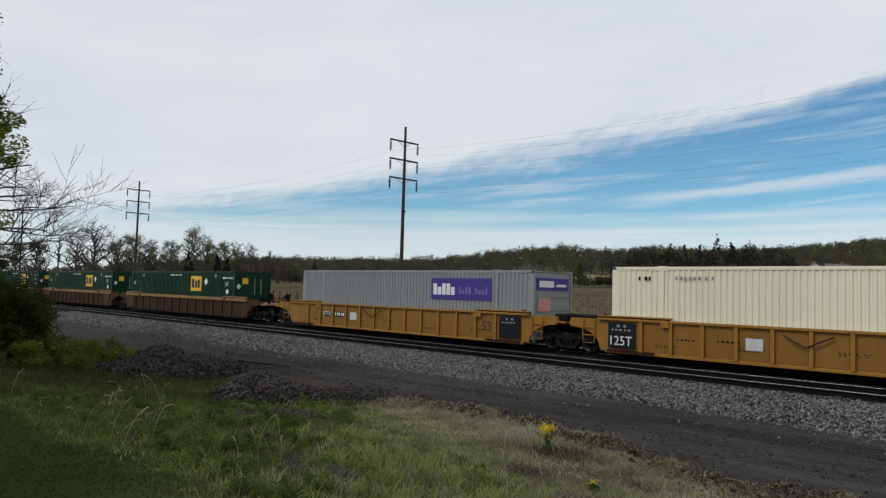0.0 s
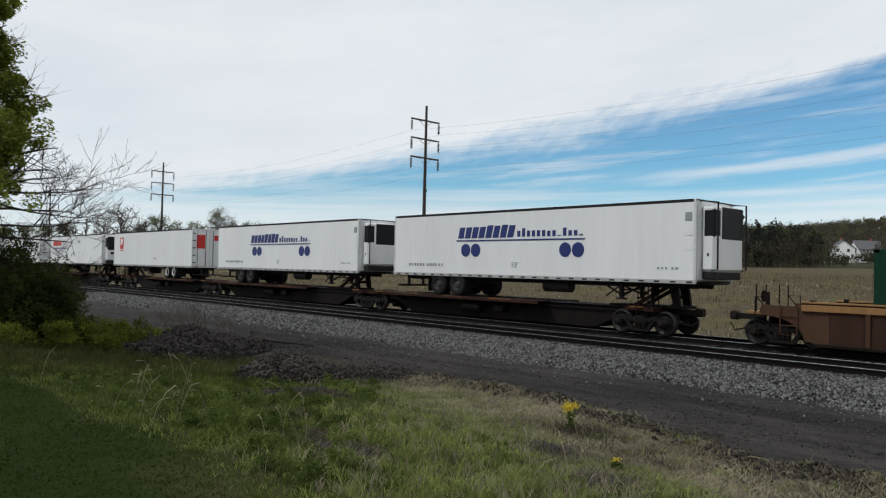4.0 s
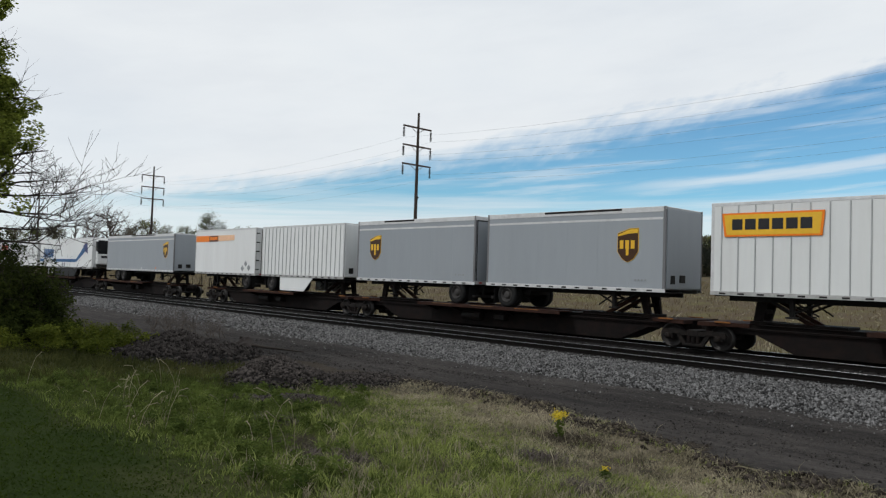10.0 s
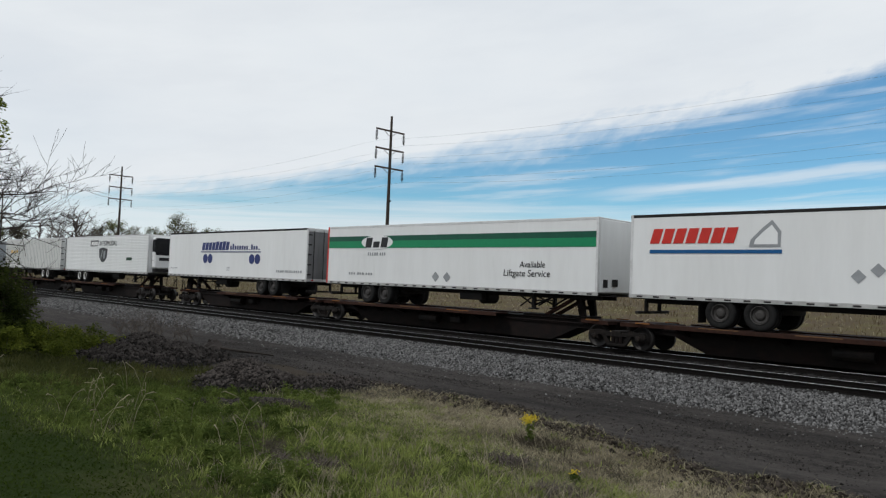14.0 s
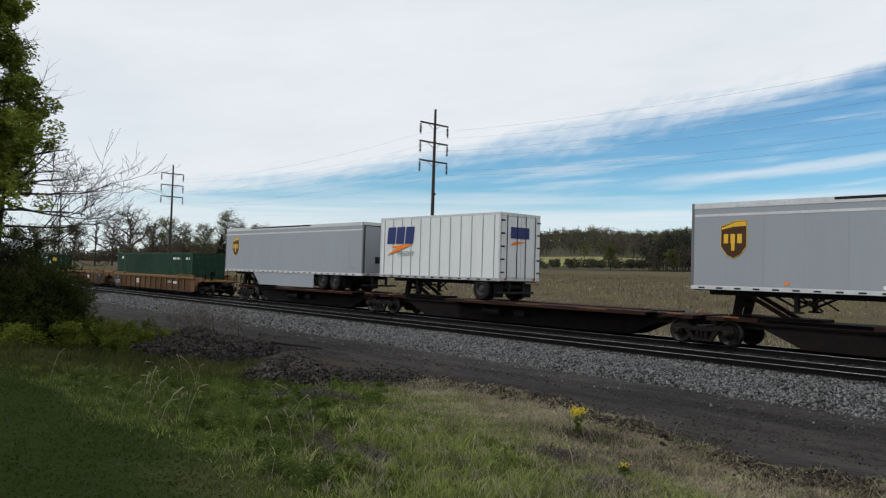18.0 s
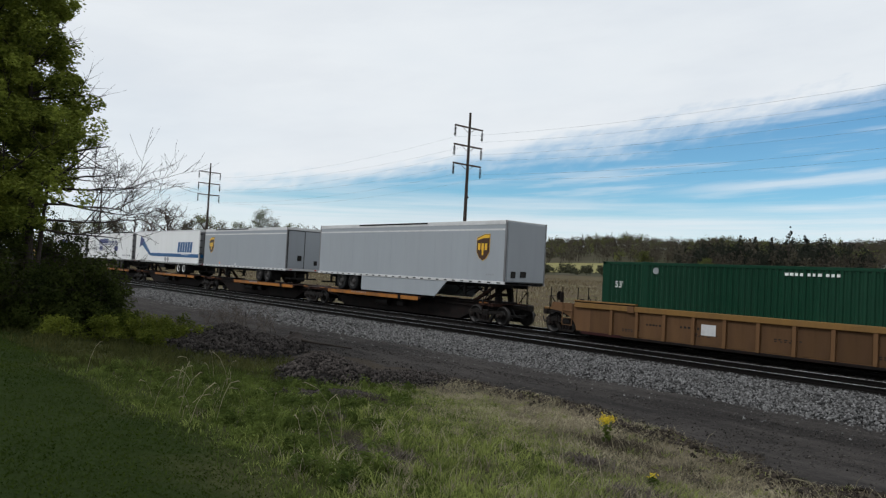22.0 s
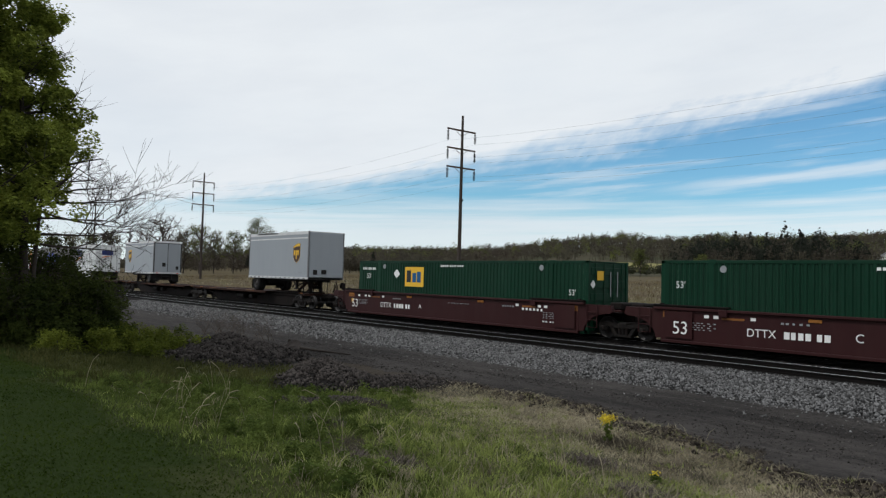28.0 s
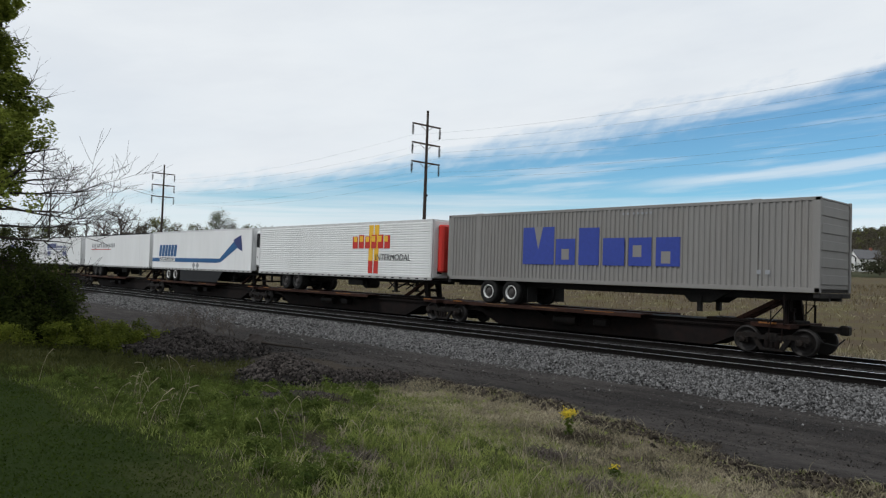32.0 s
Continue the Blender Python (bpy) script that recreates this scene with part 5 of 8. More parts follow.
    for s in (-1, 1):
        leg = part("landing_leg", Geo().box(xl - 0.07, xl + 0.07, s * 0.62, s * 0.78, z0 - 0.62, z0, 0.012).box(xl - 0.17, xl + 0.17, s * 0.56, s * 0.84, z0 - 0.66, z0 - 0.60, 0.01), FRAME, t, "folded landing leg")
        part("leg_brace", Geo().rod((xl, s * 0.7, z0 - 0.5), (xl - nose * 0.95, s * 0.5, z0 - 0.08), 0.04, n=6).rod((xl, s * 0.7, z0 - 0.5), (xl + nose * 0.9, s * 0.5, z0 - 0.08), 0.04, n=6).rod((xl, s * 0.7, z0 - 0.1), (xl - nose * 0.75, s * 0.6, z0 - 0.55), 0.03, n=6), FRAME, leg)
    part("leg_cross_shaft", Geo().rod((xl, -0.7, z0 - 0.3), (xl, 0.7, z0 - 0.3), 0.03, n=6), FRAME, t)
    pos = (L - 1.75 + dx, L - 3.0 + dx) if axles == 2 else (L - 1.15,)
    for d in pos:
        road_wheel(t, X(d), rim)
    part("suspension", Geo().box(X(pos[0] + 0.75), X(pos[-1] - 0.75), -0.6, 0.6, z0 - 0.34, z0 - 0.16, 0.03).box(X(pos[0] + 0.05), X(pos[-1] - 0.05), -0.5, 0.5, z0 - 0.5, z0 - 0.34, 0.02), FRAME, t)
    for s in (-1, 1):
        part("mud_flap", Geo().box(X(pos[0] + 0.74), X(pos[0] + 0.76), s * 0.62, s * 1.2, z0 - 0.72, z0 - 0.1), RUBBER, t)
        part("underride_post", Geo().box(X(L - 0.28), X(L - 0.16), s * 0.42, s * 0.52, z0 - 0.52, z0 + 0.02, 0.01), FRAME, t)
    part("underride_bar", Geo().box(X(L - 0.28), X(L - 0.14), -1.12, 1.12, z0 - 0.56, z0 - 0.46, 0.015), FRAME, t)
    if tank and not reefer and axles == 2:
        part("tyre_carrier", Geo().rod((X(6.3), -0.35, z0 - 0.28), (X(6.3), 0.35, z0 - 0.28), 0.30, n=16).box(X(5.9), X(7.2), -0.9, -0.6, z0 - 0.42, z0 - 0.1, 0.03), FRAME, t)
    if skirt:
        a, b = (4.0, pos[-1] - 0.9) if axles == 2 else (2.9, pos[-1] - 1.0)
        for s in (-1, 1):
            part("side_skirt", Geo().prism([(X(a), z0), (X(b), z0), (X(b), z0 - 0.78), (X(a + 0.9), z0 - 0.78)], "y", s * (HALF - 0.06), s * (HALF - 0.02)), BLACK if skirt == "black" else SHEET if skin is not GREY else GREY, t, "black side skirt" if skirt == "black" else "pale side skirt")
    return rolling(t, mid), mid, half


def container(name, label, x0, x1, skin, z1, bars_at_end=True, ribs=72, chassis=False, z0=None):
    """A corrugated domestic container, 53 feet long, in a well or on a wheeled chassis."""
    mid, half = (x0 + x1) / 2, (x1 - x0) / 2
    z0 = z1 - 2.89 if z0 is None else z0
    t = thing(name, label, "shipping container", "containers")
    L = 2 * half
    # trapezoid corrugation, seen from above
    for s in (-1, 1):
        pts, pitch = [], (L - 0.5) / ribs
        for i in range(ribs):
            a = -half + 0.25 + i * pitch
            pts += [(a, 0), (a + pitch * 0.36, 0), (a + pitch * 0.5, 0.036), (a + pitch * 0.86, 0.036)]
        pts = [(-half + 0.1, 0)] + pts + [(half - 0.25, 0), (half - 0.1, 0)]
        v = [(x, s * (HALF - 0.006 - d), z) for z in (z0 + 0.13, z1 - 0.10) for x, d in pts]
        n = len(pts)
        g = Geo().add(v, [(i, i + 1, n + i + 1, n + i) for i in range(n - 1)])
        part("side_wall", g, skin, t)
        part("top_rail", Geo().box(-half, half, s * (HALF - 0.05), s * HALF, z1 - 0.11, z1, 0.008), skin, t)
        part("bottom_rail", Geo().box(-half, half, s * (HALF - 0.05), s * HALF, z0, z0 + 0.15, 0.008), skin, t)
        for e in (-1, 1):
            part("corner_post", Geo().box(e * (half - 0.16), e * half, s * (HALF - 0.14), s * HALF, z0, z1, 0.01), skin, t)
            part("lift_post", Geo().box(e * (half - 2.05), e * (half - 1.87), s * (HALF - 0.05), s * (HALF + 0.002), z0, z1 + 0.004, 0.008), skin, t)
            part("corner_casting", Geo().box(e * (half - 2.12), e * (half - 1.80), s * (HALF - 0.12), s * (HALF + 0.006), z1 - 0.13, z1 + 0.02, 0.01), skin, t)
    part("roof", Geo().box(-half + 0.05, half - 0.05, -HALF + 0.04, HALF - 0.04, z1 - 0.06, z1 - 0.015), skin, t)
    part("floor", Geo().box(-half + 0.05, half - 0.05, -HALF + 0.04, HALF - 0.04, z0, z0 + 0.12), FRAME, t)
    for e in (-1, 1):
        g = Geo().box(e * (half - 0.09), e * (half - 0.05), -HALF + 0.1, HALF - 0.1, z0 + 0.1, z1 - 0.08)
        for k in range(5):
            g.box(e * (half - 0.06), e * (half - 0.02), -HALF + 0.2, HALF - 0.2, z0 + 0.25 + k * 0.52, z0 + 0.55 + k * 0.52, 0.012)
        part("end_wall", g, skin, t)
        if bars_at_end and e > 0:
            for y in (-0.85, -0.3, 0.3, 0.85):
                part("lock_rod", Geo().rod((half - 0.005, y, z0 + 0.1), (half - 0.005, y, z1 - 0.08), 0.02, n=6), skin, t)
    return rolling(t, mid), mid, half


# ---------------------------------------------------------------- the train: loads, from the head backwards
def two_dots(t, x):
    for d in (0.0, 0.62):
        disc(t, x + d, 3.05, 0.29, NAVY)


def dotted_trailer(x0, x1, nose, reefer=False, rim=None):
    """White trailer with navy blocks, two pairs of round dots and a grey line of small print."""
    t, mid, h = trailer("semi_trailer", "white %s trailer with navy lettering blocks and round dots" % ("refrigerated" if reefer else "box"), x0, x1, nose, WHITE, reefer=3 if reefer else 0,
                        roof_trim=FRAME, rim=rim, doors=DOOR_GREY if nose < 0 else SHEET)
    word(t, -3.5, -0.1, 3.58, 4.12, (0.9, 0.9, 0.9, 0.9, 1, 0.95, 1, 0.95), NAVY, 0.25)
    word(t, 0.05, 3.5, 3.60, 3.95, (0.7, 1, 0.7, 0.7, 0.7, 0.7, 0.6, 0.65, 0.1, 0.9, 0.6, 0.6, 0.15), NAVY, 0.0, gap=0.4)
    patch(t, "underline", [(-3.6, 3.44), (3.5, 3.44), (3.5, 3.50), (-3.6, 3.50)], NAVY)
    two_dots(t, -3.0)
    two_dots(t, 2.55)
    x = -6.9 if nose > 0 else 5.2
    marks(t, bars(x, Y0, 2.32, 0.13, 12, 0.15), LETTER_GREY)
    marks(t, bars(6.6 if nose > 0 else -7.7, Y0, 2.35, 0.08, 5, 0.12), LETTER_GREY)
    lettering(t, "53'", -0.25, 0.1, Y0 - 0.004, 2.32, LETTER_GREY)
    return t


def shield_trailer(x0, x1, nose, axles=2, skirt=False, z1=4.76, shift=1.5):
    """Grey trailer with a bright band under the roof and a brown shield near the nose."""
    big = axles == 2
    t, mid, h = trailer("semi_trailer", "grey %s trailer with a brown and gold shield" % ("long" if big else "short"), x0, x1, nose, GREY, z1=z1, axles=axles, skirt=skirt, doors=GREY,
                        post=ALU, tank=False, dx=-0.9, plain_rear=True, corner=DOOR_GREY)
    rear = -nose * (h + 0.032)
    # door seal, and dark strips that stand in for shade along the frame
    part("door_seal", Geo().box(rear, rear - nose * 0.012, -0.02, 0.02, 2.06, z1 - 0.2).box(rear, rear - nose * 0.012, HALF - 0.12, HALF - 0.05, 2.04, z1 - 0.18).box(rear, rear - nose * 0.012, -HALF + 0.05, -HALF + 0.09, 2.04, z1 - 0.18).box(rear, rear - nose * 0.012, -HALF + 0.09, HALF - 0.12, z1 - 0.23, z1 - 0.18), FRAME, t, "dark door seal, and dark strips painted for frame-edge shade")
    part("door_latch", Geo().box(rear, rear - nose * 0.04, -0.5, -0.2, 2.55, 2.9, 0.01).box(rear, rear - nose * 0.03, 0.75, 1.0, 2.3, 2.6, 0.01), FRAME, t)
    patch(t, "bright_band", [(-h + 0.12, z1 - 0.46), (h - 0.12, z1 - 0.46), (h - 0.12, z1 - 0.38), (-h + 0.12, z1 - 0.38)], ALU, "bright metal band", y=-HALF - 0.002)
    patch(t, "upper_rail", [(-h + 0.1, z1 - 0.19), (h - 0.1, z1 - 0.19), (h - 0.1, z1 - 0.10), (-h + 0.1, z1 - 0.10)], ALU, y=-HALF - 0.006)
    rng = random.Random(int(-x0))
    xa = -h * rng.uniform(0.1, 0.7)
    xb = xa + h * rng.uniform(0.5, 0.9)
    patch(t, "worn_edge", [(xa, z1 - 0.10), (xb, z1 - 0.10), (xb, z1 - 0.02), (xa, z1 - 0.02)], FRAME, "dark worn roof edge", y=-HALF - 0.010)
    shield(t, nose * (h - shift), 3.52)
    marks(t, bars(h - 1.2, Y0, 2.25, 0.07, 4, 0.1), LETTER_GREY)
    if big and not skirt:
        disc(t, nose * 0.53 * h, 2.14, 0.065, ORANGE)
        disc(t, nose * 0.13 * h, 2.10, 0.06, LETTER_WHITE)
    return t


def arrow_trailer(x0, x1, nose):
    """White refrigerated trailer with a blue stripe that turns up into an arrow at the nose."""
    t, mid, h = trailer("semi_trailer", "white refrigerated trailer with a blue stripe and upturned arrow", x0, x1, nose, WHITE, reefer=nose > 0, rim=RIM, doors=DOOR_GREY if nose < 0 else SHEET, skirt="black" if nose > 0 else False)
    n = nose
    patch(t, "blue_stripe", [(n * -h * 0.99, 2.45), (n * 3.1, 2.45), (n * 3.7, 2.74), (n * -h * 0.99, 2.74)][::n], BLUE)
    patch(t, "arrow_shaft", [(n * 3.1, 2.45), (n * 3.85, 2.50), (n * 6.35, 3.55), (n * 5.85, 3.98), (n * 3.7, 2.74)][::n], BLUE)
    patch(t, "arrow_tip", [(n * 5.75, 3.85), (n * 5.6, 4.0), (n * 6.65, 4.3), (n * 6.9, 3.25), (n * 6.3, 3.42)][::n], NAVY, y=Y0 - 0.006)
    a = -6.8 if n > 0 else 3.25
    word(t, a, a + 3.35, 2.86, 3.74, (1, 1, 1, 1, 1, 1), BLUE, 0.18, gap=0.24)
    if n > 0:
        patch(t, "stripe_gap", [(a + 0.2, 2.46), (a + 3.1, 2.46), (a + 3.1, 2.72), (a + 0.2, 2.72)], WHITE, y=Y0 - 0.006)
        lettering(t, "INTERMODAL", a + 0.25, a + 3.05, Y0 - 0.012, 2.46, INK, 0.15)
    else:
        part("rear_band", Geo().box(h + 0.060, h + 0.066, -HALF + 0.1, HALF - 0.1, 2.45, 2.74), BLUE, t, "blue stripe round the rear doors")
        part("rear_mark", Geo().box(h + 0.060, h + 0.066, -0.9, -0.15, 2.95, 3.35).box(h + 0.060, h + 0.066, 0.1, 0.8, 2.95, 3.35), NAVY, t, "navy blocks on the rear doors")
        patch(t, "thin_print", [(a + 1.0, 2.64), (a + 2.6, 2.64), (a + 2.6, 2.69), (a + 1.0, 2.69)], LETTER_WHITE, y=Y0 - 0.006)
    for d in (0.0, 0.62):
        x = n * -0.4 + d
        patch(t, "diamond_placard", [(x, 1.98), (x + 0.26, 2.22), (x, 2.46), (x - 0.26, 2.22)], LETTER_GREY)
    return t


def slant_block_trailer(x0, x1):
    t, mid, h = trailer("semi_trailer", "white refrigerated trailer with red slanted blocks and a blue underline", x0, x1, 1, WHITE, reefer=2 if x0 < -300 else 1, roof_trim=FRAME)
    word(t, -7.35, -4.35, 3.75, 4.25, (1, 1, 1, 1, 1, 1, 1), RED, 0.3)
    patch(t, "sketch_mark", [(-3.95, 3.62), (-3.0, 3.62), (-2.98, 4.1), (-3.25, 4.45), (-3.55, 4.2), (-3.9, 3.85)], LETTER_GREY)
    patch(t, "sketch_inner", [(-3.8, 3.7), (-3.08, 3.7), (-3.08, 4.05), (-3.26, 4.3), (-3.5, 4.1), (-3.75, 3.85)], WHITE, y=Y0 - 0.006)
    patch(t, "underline", [(-7.35, 3.42), (-2.95, 3.42), (-2.95, 3.54), (-7.35, 3.54)], BLUE)
    for x, z in ((-0.85, 2.77), (-0.35, 2.95), (0.05, 2.85), (1.2, 4.1), (1.65, 4.1)):
        patch(t, "diamond_placard", [(x, z - 0.2), (x + 0.2, z), (x, z + 0.2), (x - 0.2, z)], LETTER_GREY)
    marks(t, bars(h - 2.6, Y0, 2.15, 0.09, 10, 0.12), LETTER_GREY)
    return t


def fluted(x0, x1, nose, reefer):
    t, mid, h = trailer("semi_trailer", "white fluted %s trailer with a dark shield and black words" % ("refrigerated" if reefer else "box"), x0, x1, nose, SHEET, sides="fluted", reefer=reefer, rim=RIM,
                        skirt=nose < 0)
    y = Y0 - 0.008
    patch(t, "black_block", [(-2.7, 3.92), (-1.2, 3.92), (-1.05, 4.40), (-2.7, 4.40)], INK, y=y)
    word(t, -2.5, -1.15, 4.0, 4.3, (1, 1, 1, 1, 1), LETTER_WHITE, 0.1, y=y - 0.007)
    lettering(t, "INTERMODAL", -0.8, 2.6, y - 0.008, 3.97, INK, 0.15)
    patch(t, "dark_shield", [(-0.85, 3.72), (0.0, 3.82), (0.85, 3.72), (0.75, 3.05), (0.35, 2.72), (0.0, 2.64), (-0.35, 2.72), (-0.75, 3.05)], INK, y=y)
    patch(t, "shield_bar", [(-0.5, 2.95), (-0.35, 2.95), (-0.05, 3.6), (-0.2, 3.6)], LETTER_GREY, y=y - 0.007)
    patch(t, "shield_bar", [(0.05, 2.95), (0.4, 2.95), (0.45, 3.55), (0.1, 3.55)], LETTER_GREY, y=y - 0.007)
    if reefer:
        patch(t, "green_plate", [(4.46, 2.84), (5.5, 2.84), (5.45, 3.06), (4.5, 3.06)], OLIVE, y=y)
    return t


def pup(x0, x1, nose, brand):
    """A 28-foot pup trailer, one axle."""
    kw = dict(axles=1, z1=4.88, tank=False)
    if brand == "orange_r":
        t, mid, h = trailer("pup_trailer", "short white ribbed trailer with an orange band", x0, x1, nose, SHEET, sides="ribbed", pitch=0.66, **kw)
        y = -HALF - 0.034
        patch(t, "orange_band", [(0.6, 4.10), (h - 0.05, 4.10), (h - 0.05, 4.50), (0.6, 4.50)], ORANGE, y=y)
        patch(t, "fading_band", [(-1.3, 4.14), (0.6, 4.10), (0.6, 4.50), (-1.3, 4.50)], mat("faded_orange_vinyl", (0.78, 0.48, 0.30), 0.5), y=y)
        patch(t, "black_block", [(0.8, 4.12), (2.06, 4.12), (2.06, 4.48), (0.8, 4.48)], INK, y=y - 0.006)
        word(t, 0.9, 2.0, 4.2, 4.42, (1, 1, 1, 1, 1, 1), ORANGE, y=y - 0.012)
        part("nose_sign", Geo().box(nose * h, nose * (h + 0.02), -HALF + 0.12, HALF - 0.12, 4.1, 4.5), GOLD, t, "yellow sign on the nose")
        part("nose_sign_block", Geo().box(nose * (h + 0.02), nose * (h + 0.026), -HALF + 0.2, 0.5, 4.16, 4.44), INK, t)
        for x, z in ((-3.2, 2.45), (-2.75, 2.45), (-2.1, 2.5)):
            patch(t, "diamond_placard", [(x, z - 0.18), (x + 0.18, z), (x, z + 0.18), (x - 0.18, z)], LETTER_GREY, y=y)
    elif brand == "orange_l":
        t, mid, h = trailer("pup_trailer", "short smooth white trailer with a faded orange band", x0, x1, nose, WHITE, **kw)
        patch(t, "orange_band", [(-h + 0.05, 4.05), (-0.85, 4.05), (-0.85, 4.46), (-h + 0.05, 4.46)], ORANGE)
        patch(t, "fading_band", [(-0.85, 4.07), (1.4, 4.12), (1.4, 4.46), (-0.85, 4.46)], mat("faded_orange_vinyl", (0.78, 0.48, 0.30), 0.5))
        patch(t, "black_block", [(-2.13, 4.06), (-0.85, 4.06), (-0.85, 4.45), (-2.13, 4.45)], INK, y=Y0 - 0.006)
        word(t, -2.05, -0.9, 4.14, 4.38, (1, 1, 1, 1, 1, 1), ORANGE, y=Y0 - 0.012)
        for x, z in ((3.0, 2.6), (3.4, 2.35), (2.6, 2.3)):
            patch(t, "diamond_placard", [(x, z - 0.2), (x + 0.2, z), (x, z + 0.2), (x - 0.2, z)], LETTER_GREY)
    elif brand == "sign":
        t, mid, h = trailer("pup_trailer", "short white ribbed trailer with a yellow sign panel", x0, x1, nose, SHEET, sides="ribbed", pitch=0.53, **kw)
        y = -HALF - 0.034
        patch(t, "sign_rim", [(-3.75, 3.76), (-0.75, 3.76), (-0.68, 4.52), (-3.85, 4.52)], ORANGE, y=y)
        patch(t, "sign_panel", [(-3.68, 3.82), (-0.82, 3.82), (-0.76, 4.46), (-3.77, 4.46)], GOLD, y=y - 0.006)
        word(t, -3.5, -0.95, 3.98, 4.32, (1, 1, 1, 1, 1, 1), INK, y=y - 0.012)
    elif brand == "plain":
        t, mid, h = trailer("pup_trailer", "short white ribbed trailer with a pale side skirt", x0, x1, nose, SHEET, sides="ribbed", skirt=True, **kw)
    else:
        t, mid, h = trailer("pup_trailer", "short white ribbed trailer with blue blocks and an orange swoosh", x0, x1, nose, SHEET, sides="ribbed", pitch=0.66, skirt=brand == "freight_skirt", doors=SHEET, **kw)
        y = -HALF - 0.034
        word(t, -3.65, -1.5, 3.55, 4.38, (1, 1, 1), NAVY, 0.12, y=y, gap=0.16)
        patch(t, "orange_swoosh", [(-3.62, 2.98), (-2.9, 3.12), (-1.65, 3.52), (-2.3, 3.50), (-3.3, 3.42), (-2.9, 3.30)], ORANGE, y=y)
        lettering(t, "FREIGHT", -2.75, -1.5, y - 0.006, 2.95, LETTER_GREY, 0.1)
        if nose < 0:
            xr = h + 0.056
            part("door_mark", Geo().box(xr, xr + 0.006, -0.7, 0.5, 3.75, 4.25), NAVY, t, "navy mark on the rear door")
            part("door_swoosh", Geo().prism([(-0.7, 3.42), (0.35, 3.62), (-0.2, 3.62), (-0.55, 3.58)], "x", xr, xr + 0.006), ORANGE, t)
    return t


def square_mark_container(x0, x1, z1=3.02, f=1):
    """f: 1 with the yellow square towards +x, -1 towards -x."""
    t, mid, h = container("shipping_container", "green corrugated 53-foot container with a yellow square mark", x0, x1, GREEN, z1)
    y = -HALF - 0.004
    c = 2.92 if f > 0 else -3.1
    patch(t, "yellow_square", [(c - 0.77, 1.70), (c + 0.77, 1.70), (c + 0.77, 2.70), (c - 0.77, 2.70)], GOLD, y=y)
    word(t, c - 0.62, c - 0.18, 1.92, 2.52, (1,), INK, y=y - 0.007)
    word(t, c - 0.14, c + 0.62, 1.92, 2.52, (0.8, 0.9), BLUE if f < 0 else INK, y=y - 0.007)
    d = 4.33 if f > 0 else -4.6
    patch(t, "white_diamond", [(d, 2.1), (d + 0.27, 2.34), (d, 2.58), (d - 0.27, 2.34)], LETTER_WHITE, y=y)
    marks(t, bars(6.62 if f > 0 else -7.75, y, 2.53, 0.13, 8, 0.12, 0.2), LETTER_WHITE)
    lettering(t, "53'", f * 7.15 - 0.2, f * 7.15 + 0.2, y - 0.006, 2.08, LETTER_WHITE)
    lettering(t, "53'", -f * 7.32 - 0.18, -f * 7.32 + 0.18, y - 0.006, 2.05 if f > 0 else 1.62, LETTER_WHITE)
    marks(t, bars(-1.0, y, 2.72, 0.09, 10, 0.13, 0.2), LETTER_WHITE)
    for x in (-h + 2.4, h - 2.5):
        disc(t, x, z1 - 0.30, 0.12, LETTER_GREY, y=y)
    if f > 0:
        patch(t, "white_diamond", [(h - 0.9, 1.55), (h - 0.7, 1.73), (h - 0.9, 1.91), (h - 1.1, 1.73)], LETTER_WHITE, y=y)
    part("end_square", Geo().box(h - 0.012, h + 0.004, -0.75, -0.35, 2.25, 2.62), GOLD, t)
    part("end_diamond", Geo().prism([(-1.0, 1.9), (-0.85, 2.08), (-1.0, 2.26), (-1.15, 2.08)], "x", h - 0.012, h + 0.004), LETTER_WHITE, t)
    for yy in (0.1, 0.55):
        marks(t, Geo().box(h - 0.012, h + 0.004, yy, yy + 0.05, 1.6, 2.6), LETTER_GREY)
    return t


